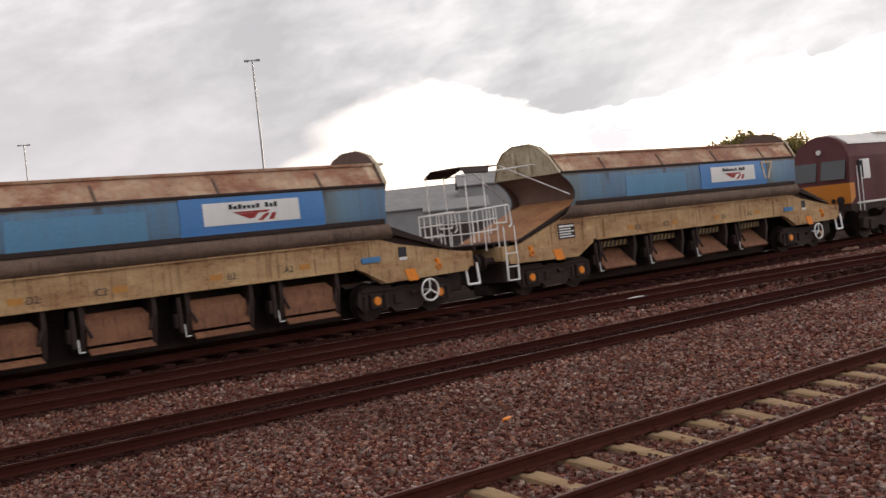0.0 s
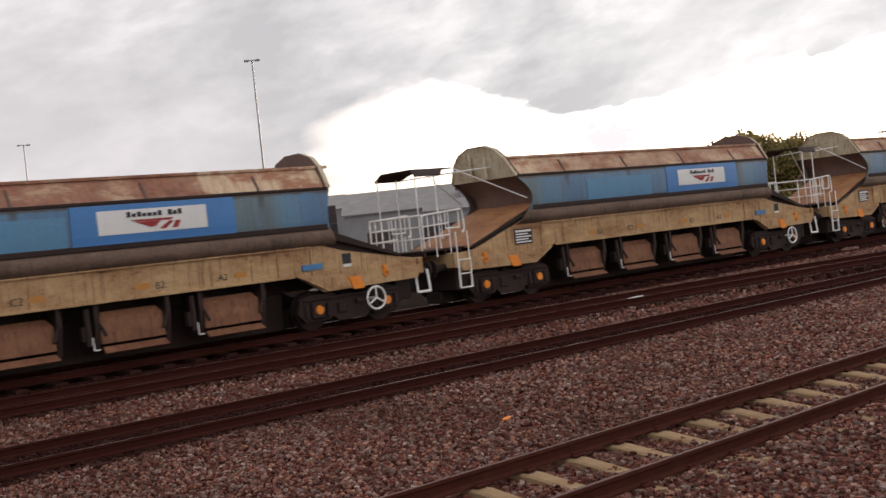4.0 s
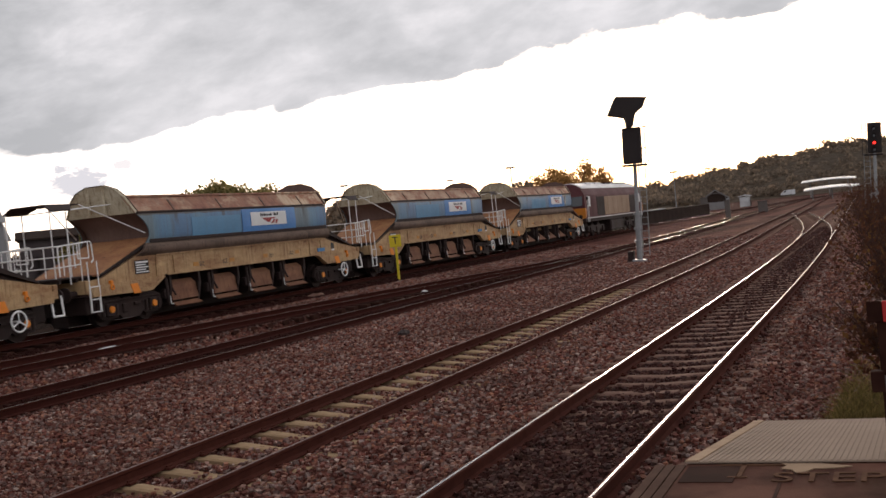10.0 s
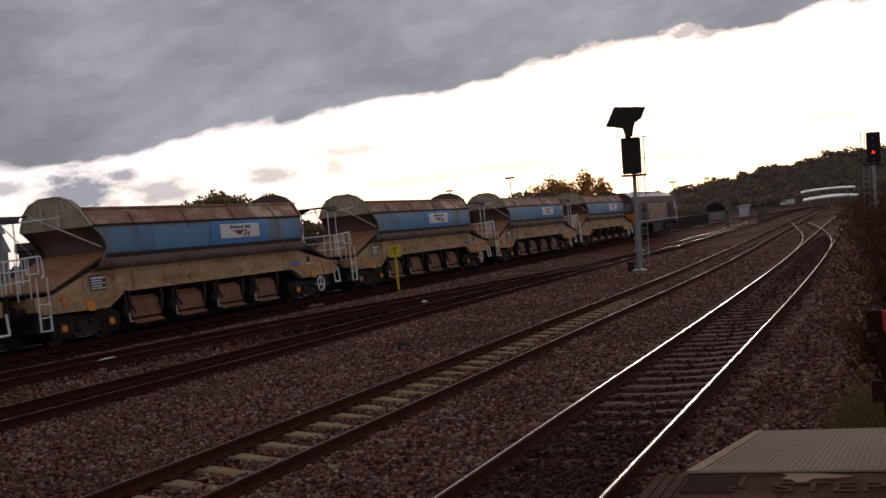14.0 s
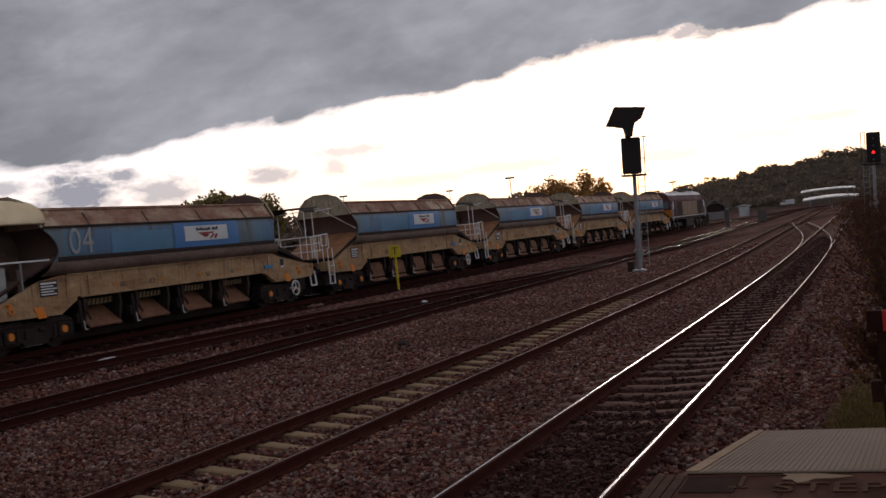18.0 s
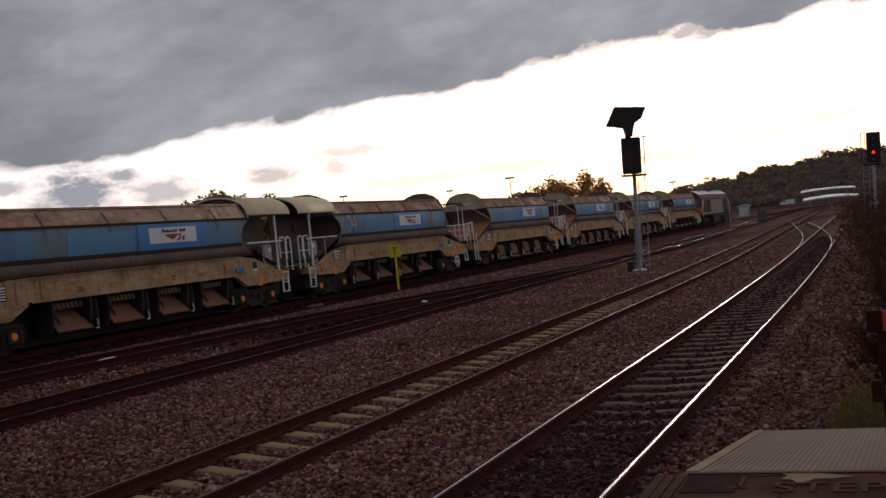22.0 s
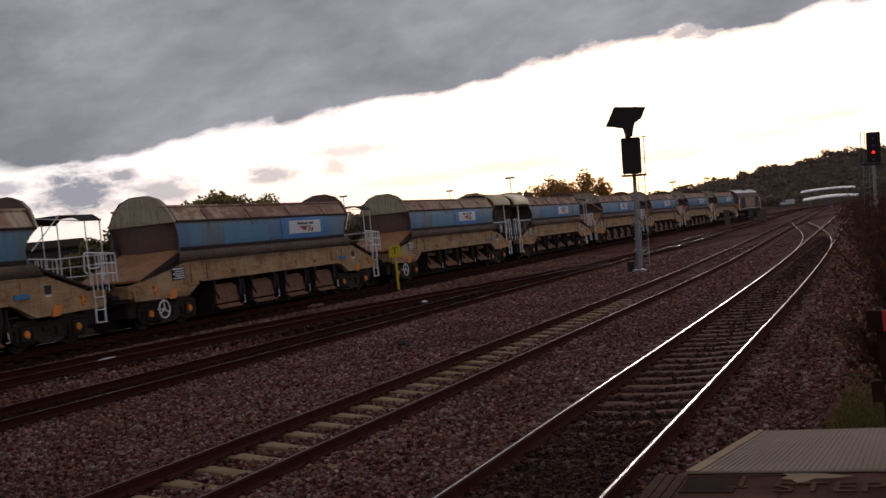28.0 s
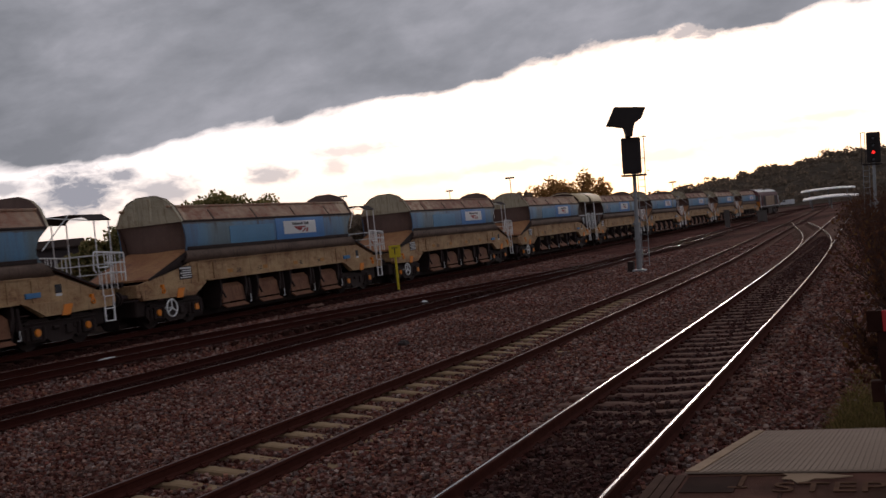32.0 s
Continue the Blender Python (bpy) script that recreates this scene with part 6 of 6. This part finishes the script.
# ---------- the yard behind the train ----------
SHED_GREY = worn("pale_grey_cladding", (0.30, 0.30, 0.31), (0.20, 0.20, 0.205), 0.6, 0.6)
ROOF_SHEET = worn("weathered_roof_sheets", (0.25, 0.24, 0.24), (0.17, 0.16, 0.155), 0.7, 0.6)
CONTAINER_RED = worn("faded_red_container_paint", (0.30, 0.055, 0.045), (0.17, 0.04, 0.035), 0.6, 0.55)
CONTAINER_DARK = worn("dark_container_paint", (0.07, 0.05, 0.05), (0.04, 0.03, 0.03), 0.6, 0.6)
MATT_DARK = worn("matt_dark_wall", (0.050, 0.034, 0.028), (0.030, 0.021, 0.018), 0.8, 0.95, spec=0.03)
PALE = worn("pale_white_cladding", (0.72, 0.73, 0.74), (0.5, 0.5, 0.5), 0.4, 0.5)


def build_shed(bearing, dist, turn, length, depth, eaves, ridge, label, wall=None, roofing=None):
    x, y = at_bearing(bearing, dist)
    s = thing("industrial_shed", label, "building", "sheds behind the yard", at=pose(x, y, 0, 0, 0, turn))
    bm = bm_new()
    bx(bm, -length / 2, -depth / 2, -0.3, length / 2, depth / 2, eaves)
    n = int(length / 1.2)
    side = part("wall", bm, wall or SHED_GREY, s, "ribbed metal wall")
    for i in range(n):
        xx = -length / 2 + (i + 0.5) * length / n
        bm = bm_new()
        bx(bm, xx - 0.09, -depth / 2 - 0.05, 0, xx + 0.09, -depth / 2 - 0.002, eaves)
        part("cladding_rib", bm, wall or SHED_GREY, side)
    bm = bm_new()
    slab(bm, [(-depth / 2 - 0.4, eaves + 0.01), (0, ridge), (depth / 2 + 0.4, eaves + 0.01), (depth / 2 + 0.4, eaves + 0.15), (0, ridge + 0.2), (-depth / 2 - 0.4, eaves + 0.15)], 0, -length / 2 - 0.3, length / 2 + 0.3)
    part("roof", bm, roofing or ROOF_SHEET, s, "shallow pitched sheet roof")
    for i in range(3):
        xx = -length / 2 + (i + 0.5) * length / 3
        bm = bm_new()
        bx(bm, xx - 1.6, -depth / 2 - 0.10, 0.0, xx + 1.6, -depth / 2 - 0.055, min(3.2, eaves - 0.6))
        part("shutter_door", bm, CONTAINER_DARK, s, "dark shutter door")
    return s


build_shed(49.2, 150, -40, 26, 18, 5.6, 8.6, "large pale grey industrial shed behind the yard")
build_shed(46.3, 140, -40, 10, 10, 7.6, 9.2, "tall grey industrial shed behind the yard")
build_shed(57.4, 175, -32, 19, 16, 7.4, 9.8, "grey shed with a shallow pitched roof behind the yard", SHED_GREY, ROOF_SHEET)
build_shed(41.95, 100, -48, 5.0, 6, 4.5, 5.15, "low dark grey shed beside the trees", CONTAINER_DARK, MATT_DARK)
build_shed(48.6, 110, -40, 6, 5, 4.4, 5.4, "small grey shed with a pitched roof behind the yard", SHED_GREY, ROOF_SHEET)


SHED_ROOF = worn("dusty_brown_roof_sheet", (0.25, 0.185, 0.15), (0.15, 0.11, 0.088), 0.8, 0.85, spec=0.05)


def build_low_shed():
    """The long low building next to the yard, its ribbed roof sloping up from the line."""
    s = thing("goods_shed", "long low goods shed with a grey ribbed roof", "building", at=pose(0, 0, 0))
    # near-black wall: the shade below the wagons is put into its colour
    bm = bm_new()
    bx(bm, -30, 43, -0.3, 33, 59.5, 1.15)
    part("wall", bm, MATT_DARK, s, "low wall darkened for the shade beneath the wagons")
    bm = bm_new()
    slab(bm, [(42.5, 1.2), (60, 4.1), (60, 4.2), (42.5, 1.3)], 0, -31, 34)
    roof = part("roof", bm, SHED_ROOF, s, "dusty brown-grey ribbed sheet roof")
    for i in range(44):
        bm = bm_new()
        x = -30.5 + i * 1.5
        slab(bm, [(42.5, 1.302), (60, 4.202), (60, 4.32), (42.5, 1.42)], 0, x - 0.07, x + 0.07)
        part("roof_rib", bm, SHED_ROOF, roof)
    for i in range(7):
        bm = bm_new()
        x = -26 + i * 8.5
        bx(bm, x - 0.10, 56, 3.5, x + 0.10, 56.2, 4.35, 0.03)
        part("vent_post", bm, PALE, roof, "white roof vent post")
    return s


build_low_shed()


def build_container(bearing, dist, turn, level, paint, label):
    x, y = at_bearing(bearing, dist)
    c = thing("shipping_container", label, "container", "stacked containers", at=pose(x, y, level * 2.62, 0, 0, turn))
    bm = bm_new()
    near, far_ = [], []
    for i in range(35):
        xx = -3.05 + i * 6.1 / 34
        near.append((xx, -1.22 - (0.04 if i % 2 else 0.0)))
        far_.append((xx, 1.22 + (0.04 if i % 2 else 0.0)))
    slab(bm, near + far_[::-1], 2, 0.02, 2.58)
    part("body", bm, paint, c, "corrugated steel box")
    for s in (-1, 1):
        bm = bm_new()
        bx(bm, 3.055, min(s * 0.03, s * 1.18), 0.14, 3.09, max(s * 0.03, s * 1.18), 2.46, 0.01)
        part("door", bm, paint, c)
    return c


for bg, rows in ((60.6, 3), (62.6, 3), (64.9, 2)):
    for lv in range(rows):
        build_container(bg, 150, -28, lv, CONTAINER_RED, "faded red stacked shipping container")
for lv in range(3):
    build_container(55.9, 160, -34, lv, CONTAINER_DARK, "dark stacked shipping container")
for lv in range(2):
    build_container(67.2, 155, -24, lv, CONTAINER_RED, "faded red stacked shipping container")


# ---------- far end of the line ----------
def sheen():
    m = Mat("shiny_white_canopy_sheet")
    return m.done(m.mix(m.noise(1.5, 4), (0.80, 0.80, 0.80), (0.9, 0.9, 0.9)), 0.35, 0.85)


SHEEN = sheen()


def build_canopy(bearing, dist, width, z, label):
    x, y = at_bearing(bearing, dist)
    c = thing("station_canopy", label, "canopy", "station canopies", at=pose(x, y, 0, 0, 0, bearing))
    bm = bm_new()
    ys = [width * (i / 8 - 0.5) for i in range(9)]
    arc = [0.45 * math.cos(yy / width * 2.4) for yy in ys]
    loft(bm, [[(x, yy, z + up + a) for yy, a in zip(ys, arc)] + [(x, yy, z + up + a - 0.2) for yy, a in zip(ys[::-1], arc[::-1])] for x, up in ((-6, -0.12), (0, 0.15), (6, 0.3))])
    part("roof", bm, SHEEN, c, "pale shiny curved canopy roof")
    for yy in (-width * 0.35, 0, width * 0.35):
        bm = bm_new()
        tube(bm, (0, yy, -0.3), (0, yy, z), 0.12, 8)
        part("column", bm, GALV, c)
    return c


build_canopy(3.0, 285, 12.5, 3.8, "pale curved roof of the far station canopy")
build_canopy(2.9, 240, 10.8, 1.9, "lower pale roof of the far station canopy")
build_shed(7.03, 230, 5, 1.6, 2.0, 2.0, 2.2, "small white trackside hut", PALE, PALE)


def build_van():
    x, y = at_bearing(4.95, 400)
    v = thing("parked_van", "white parked van beside the far platform", "van", at=pose(x, y, 0.5, 0, 0, 60))
    bm = bm_new()
    slab(bm, [(-2.3, 0.4), (-2.35, 1.9), (-2.2, 2.05), (0.9, 2.05), (1.5, 1.35), (2.3, 1.15), (2.4, 0.4)], 1, -0.9, 0.9)
    part("body", bm, PALE, v)
    for s in (-1, 1):
        bm = bm_new()
        slab(bm, [(0.1, 1.3), (0.1, 1.85), (0.85, 1.85), (1.35, 1.3)], 1, *sorted((s * 0.88, s * 0.91)))
        part("window", bm, GLASS, v)
        for xx in (-1.5, 1.5):
            bm = bm_new()
            disc_wheel(bm, (xx, s * 0.8, 0.33), 0.33, 0.2, 14)
            part("wheel", bm, BLACK, v)
    return v


build_van()


CABINET = worn("dull_cabinet_paint", (0.15, 0.13, 0.12), (0.09, 0.075, 0.07), 0.6, 0.7, spec=0.2)


def build_cabinet(bearing, dist, w, h, label):
    x, y = at_bearing(bearing, dist)
    c = thing("lineside_cabinet", label, "equipment cabinet", "lineside cabinets", at=pose(x, y, 0, 0, 0, bearing))
    bm = bm_new()
    bx(bm, -0.3, -w / 2, -0.3, 0.3, w / 2, h, 0.03)
    part("case", bm, CABINET, c, "dull grey steel case")
    bm = bm_new()
    bx(bm, -0.4, -w / 2 - 0.1, h + 0.002, 0.4, w / 2 + 0.1, h + 0.08, 0.02)
    part("lid", bm, CABINET, c)
    return c


build_cabinet(9.02, 165, 1.0, 2.5, "grey lineside equipment cabinet")
build_cabinet(7.9, 135, 0.6, 1.9, "narrow grey lineside cabinet")
build_cabinet(6.2, 150, 1.2, 1.3, "low grey lineside cabinet")


def build_gate_hut():
    """A small gabled hut with an arched front between two pale pillars, beyond the yard throat."""
    x, y = at_bearing(8.45, 225)
    h = thing("gabled_hut", "small dark gabled hut with an arched front and pale pillars", "hut", at=pose(x, y, 0, 0, 0, 8.45))
    bm = bm_new()
    slab(bm, [(-2.4, -0.3), (-2.4, 2.2), (0, 3.75), (2.4, 2.2), (2.4, -0.3)], 0, 0.0, 5.0)
    part("wall", bm, MATT_DARK, h, "dark gable wall")
    bm = bm_new()
    outer = [(2.2 * math.cos(t), 1.9 + 1.5 * math.sin(t)) for t in (math.pi * i / 12 for i in range(13))]
    inner = [(1.95 * math.cos(t), 1.9 + 1.25 * math.sin(t)) for t in (math.pi * i / 12 for i in range(13))]
    for (a, c, d, e_) in zip(outer, outer[1:], inner[1:], inner):
        loft(bm, [[(-0.15, *p) for p in (a, c, d, e_)], [(-0.004, *p) for p in (a, c, d, e_)]])
    part("arch_rim", bm, CABINET, h, "dull arch rim")
    for s in (-1, 1):
        bm = bm_new()
        slab(bm, [(s * 2.7, 2.0), (0, 3.80), (0, 4.0), (s * 2.7, 2.2)], 0, -0.3, 5.2)
        part("roof_slope", bm, ROOF_SHEET, h)
        bm = bm_new()
        bx(bm, -0.45, s * 2.3 - 0.33, -0.3, -0.16, s * 2.3 + 0.33, 2.1, 0.02)
        part("pillar", bm, SHED_GREY, h, "pale pillar")
    bm = bm_new()
    bx(bm, -0.3, -1.9, -0.3, -0.16, 1.9, 1.5, 0.02)
    part("front_boards", bm, ROOF_SHEET, h, "dull boarded front")
    return h


build_gate_hut()


def build_loading_bank():
    """A low dark retaining wall with a pale coping beyond the goods line."""
    w = thing("loading_bank", "low dark retaining wall with a pale coping", "wall", at=pose(112, 25.6, 0, 0, 0, -1.5))
    bm = bm_new()
    bx(bm, 0, 0, -0.3, 46, 6, 1.62)
    part("wall", bm, MATT_DARK, w, "dark stained wall")
    for i in range(7):
        bm = bm_new()
        bx(bm, i * 2.5, -0.12, 1.624, i * 2.5 + 2.46, 0.6, 1.76, 0.02)
        part("coping_stone", bm, SHED_GREY, w, "pale coping stone")
    return w


build_loading_bank()


# ---------- near the platform end ----------
def build_sign_post():
    """The barrier post at the end of the platform with its red notice."""
    p = thing("barrier_post", "dark timber barrier post with a red notice", "post", at=pose(6.53, 0.098, 0.783, 0, 0, 0))
    bm = bm_new()
    bx(bm, -0.07, -0.13, -0.12, 0.07, 0.07, 1.05, 0.012)
    part("post", bm, TIMBER, p, "dark square post")
    bm = bm_new()
    bx(bm, -0.09, -0.9, 0.93, -0.075, 0.03, 1.06, 0.004)
    n = part("notice", bm, plain("red_notice_paint", (0.55, 0.03, 0.03), 0.5), p, "red notice plate")
    bm = bm_new()
    for i in range(4):
        bx(bm, -0.094, -0.5, 0.95 + i * 0.027, -0.0905, 0.0 - (i % 2) * 0.05, 0.962 + i * 0.027)
    part("notice_text", bm, PANEL, n, "pale lines of text as bars")
    bm = bm_new()
    bx(bm, -0.088, 0.032, 0.93, -0.073, 0.12, 1.06, 0.004)
    part("plate", bm, TIMBER, p, "dark plate")
    bm = bm_new()
    bx(bm, -0.10, -0.9, 0.50, -0.073, 0.12, 0.60, 0.006)
    part("rail", bm, CABINET, p, "grey cross rail")
    bm = bm_new()
    bx(bm, -0.11, 0.05, 0.50, -0.02, 0.13, 0.63, 0.006)
    part("bracket", bm, TIMBER, p)
    for piece in p.children_recursive:
        for v in piece.data.vertices:
            v.co *= 0.892
    return p


build_sign_post()
FADED_ORANGE = plain("faded_orange_marking", (0.125, 0.060, 0.036), 0.95, vary=0.9, spec=0.05)


def on_ramp(x, y, up=0.006):
    return pose(x, y, ramp_z(x) + up, 0, math.degrees(math.atan(0.128)) if x > 6.12 else 0, 0)


def build_markings():
    t = thing("painted_warning", "faded orange painted letters on the platform end", "floor marking", kind="structure")
    m = on_ramp(5.80, 0.44) @ pose(0, 0, 0, 0, 0, -90)
    words("letters", "STEP", 0.27, m, FADED_ORANGE, t, "faded orange letters STEP")
    for x0, x1, y0, y1 in ((6.07, 6.095, 0.62, 1.02), (5.82, 6.09, 0.87, 0.895), (5.81, 5.835, 0.84, 0.94)):
        bm = bm_new()
        bx(bm, x0, y0, 0.9165, x1, y1, 0.921)
        part("stripe", bm, FADED_ORANGE, t)
    bm = bm_new()
    slab(bm, [(5.93, 0.55), (5.90, 0.60), (5.97, 0.63), (5.99, 0.685), (6.06, 0.66), (6.10, 0.69), (6.10, 0.50), (6.08, 0.44), (6.04, 0.33), (6.0, 0.42), (5.99, 0.52)], 2, 0.9165, 0.922)
    part("mortar_patch", bm, NOSING, t, "pale mortar patch")
    for x0, x1, y0, y1 in ((3.0, 6.09, 0.655, 0.672), (5.18, 5.20, -1.5, 1.19), (4.0, 4.02, -1.5, 1.19)):
        bm = bm_new()
        bx(bm, x0, y0, 0.9155, x1, y1, 0.9185)
        part("paving_joint", bm, TIMBER, t, "dark joint in the paving")
    bm = bm_new()
    bx(bm, 5.72, 0.90, 0.9155, 6.06, 1.18, 0.9195)
    part("tar_patch", bm, TIMBER, t, "dark tar patch")
    return t


build_markings()


def build_debris(name, label, x, y, z, size, material, seed, turn=0):
    rng = random.Random(seed)
    bm = bm_new()
    n = 9
    lo = [(math.cos(6.283 * i / n) * size[0] * rng.uniform(0.7, 1.1), math.sin(6.283 * i / n) * size[1] * rng.uniform(0.7, 1.1)) for i in range(n)]
    loft(bm, [[(a, c, -0.03) for a, c in lo], [(a * 0.95, c * 0.95, size[2] * rng.uniform(0.5, 0.8)) for a, c in lo], [(a * 0.5, c * 0.5, size[2] * rng.uniform(0.8, 1.1)) for a, c in lo]])
    ob = part(name, bm, material)
    ob.matrix_basis = pose(x, y, z, 0, 0, turn)
    return tagged(ob, label, "litter")


build_debris("litter_bag", "crumpled white plastic bag between goods lines", 21.6, 18.05, ground_z(21.6, 18.05) + 0.03, (0.52, 0.11, 0.06), PANEL, 1, 8)
build_debris("litter_bag", "crumpled pale plastic bag beside goods line", 36.2, 15.95, ground_z(36.2, 15.95), (0.28, 0.2, 0.24), PANEL, 2)
build_debris("ballast_bag", "small dark heap of dirt on the ballast", 23.7, 11.05, ground_z(23.7, 11.05), (0.2, 0.15, 0.14), GUNK, 3)
build_debris("orange_board", "broken orange plastic piece on the ballast", 9.8, 10.55, ground_z(9.8, 10.55) + 0.02, (0.15, 0.05, 0.02), ORANGE, 4, 30)
build_debris("pale_slab", "pale flat stone slab beside the goods line", 36.8, 20.6, ground_z(36.8, 20.6), (0.6, 0.25, 0.12), STAINED, 5)


def build_grass():
    """Tufts of rough grass at the foot of the ramp and along the bank."""
    rng = np.random.default_rng(12)
    n = 24000
    x = 12.2 + rng.gamma(1.6, 1.0, n)
    y = 0.95 - np.abs(rng.normal(0, 1.1, n)) - 0.02 * (x - 10)
    h = rng.uniform(0.03, 0.17, n)
    lean = rng.normal(0, 0.13, (n, 2))
    w = 0.010
    a = rng.uniform(0, 6.28, n)
    z0 = np.array([ground_z(p, q) for p, q in zip(x, y)]) - 0.03
    p0 = np.stack([x - np.cos(a) * w, y - np.sin(a) * w, z0], 1)
    p1_ = np.stack([x + np.cos(a) * w, y + np.sin(a) * w, z0], 1)
    p2_ = np.stack([x + lean[:, 0], y + lean[:, 1], z0 + h], 1)
    verts = np.stack([p0, p1_, p2_], 1).reshape(-1, 3)
    me = bpy.data.meshes.new("rough_grass")
    me.from_pydata(verts.tolist(), [], np.arange(3 * n).reshape(-1, 3).tolist())
    me.materials.append(leaf_material("rough_grass_blades", [(0.0, (0.075, 0.058, 0.022)), (0.6, (0.15, 0.118, 0.040)), (1.0, (0.28, 0.19, 0.085))]))
    tagged(new("rough_grass", me), "rough yellowing grass at the ramp foot", "grass", kind="stuff")


build_grass()
LEAF_TWIG = leaf_material("russet_bramble_leaves", [(0.0, (0.05, 0.022, 0.015)), (0.7, (0.11, 0.048, 0.028)), (1.0, (0.17, 0.09, 0.03))])


def build_bush(x, y, h, spread, seed, n=900):
    b = thing("bramble_bush", "bare russet lineside bush with thin twigs", "bush", "lineside bushes", at=pose(x, y, -0.35))
    rng = random.Random(seed)
    bm = bm_new()
    tips = []
    for i in range(46):
        a, r = rng.uniform(0, 6.283), rng.uniform(0.15, 1.0) * spread
        mid = (math.cos(a) * r * 0.4, math.sin(a) * r * 0.4, h * rng.uniform(0.35, 0.6))
        tip = (math.cos(a) * r, math.sin(a) * r, h * rng.uniform(0.5, 1.0))
        tube(bm, (math.cos(a) * r * 0.1, math.sin(a) * r * 0.1, 0), mid, 0.018, 5, 0.012)
        tube(bm, mid, tip, 0.012, 5, 0.004)
        for k in range(3):
            q = Vector(mid).lerp(Vector(tip), rng.uniform(0.2, 0.9))
            tube(bm, q, q + Vector((rng.uniform(-0.3, 0.3), rng.uniform(-0.3, 0.3), rng.uniform(0.1, 0.4))), 0.007, 4, 0.003)
        tips.append(tip)
    part("branching", bm, BARK, b, "thin bare twigs")
    blobs = [(t[0] * 0.9, t[1] * 0.9, t[2] * 0.85, spread * 0.22, spread * 0.22, h * 0.16) for t in tips[::2]]
    cr = new("leaves", leaf_mesh("leaves", blobs, n, 0.045, LEAF_TWIG, seed))
    cr.parent = b
    return b


for i, (x, y, h, sp) in enumerate(((13.2, 0.05, 1.5, 0.8), (15.5, -0.25, 2.0, 1.0), (18.5, 0.0, 2.2, 1.1), (22.0, 0.05, 2.2, 1.2), (26.0, 0.2, 2.3, 1.2), (31.0, 0.35, 2.4, 1.3),
                                   (37.0, 0.5, 2.4, 1.4), (44.0, 0.8, 2.5, 1.5), (52.0, 1.0, 2.5, 1.5), (20.0, -1.6, 2.6, 1.4), (28.0, -1.6, 3.0, 1.7), (40.0, -1.2, 3.2, 1.9), (60.0, 0.6, 3.0, 1.9), (70.0, 1.3, 3.0, 2.0), (84.0, 1.6, 3.2, 2.4), (100.0, 1.8, 3.6, 3.0))):
    build_bush(x, y, h, sp, 60 + i, 380 + int(40 * x ** 0.5))


# ---------- the train rolls ----------
def motions():
    times = [2 * i for i in range(17)]
    for ob, off, turned in TRAIN:
        walk(ob, [(t, on_line(travel(t) + off, turned)) for t in times])
    # wheels roll; steps short enough to keep the turn small
    steps = [0.16 * i for i in range(201)]
    for ob, off, turned in TRAIN:
        for wheel in ob.children_recursive:
            if wheel.name.startswith("wheelset"):
                base = wheel.location.copy()
                sgn = -1 if turned else 1
                walk(wheel, [(t, Matrix.Translation(base) @ Matrix.Rotation(sgn * (travel(t) - travel(0)) / 0.46, 4, "Y")) for t in steps])
    for wheel in LOCO.children_recursive:
        if wheel.name.startswith("wheelset"):
            base = wheel.location.copy()
            walk(wheel, [(t, Matrix.Translation(base) @ Matrix.Rotation((travel(t) - travel(0)) / 0.53, 4, "Y")) for t in steps])
    walk(LOCO, [(t, on_line(travel(t) + LOCO_OFF)) for t in times])


motions()
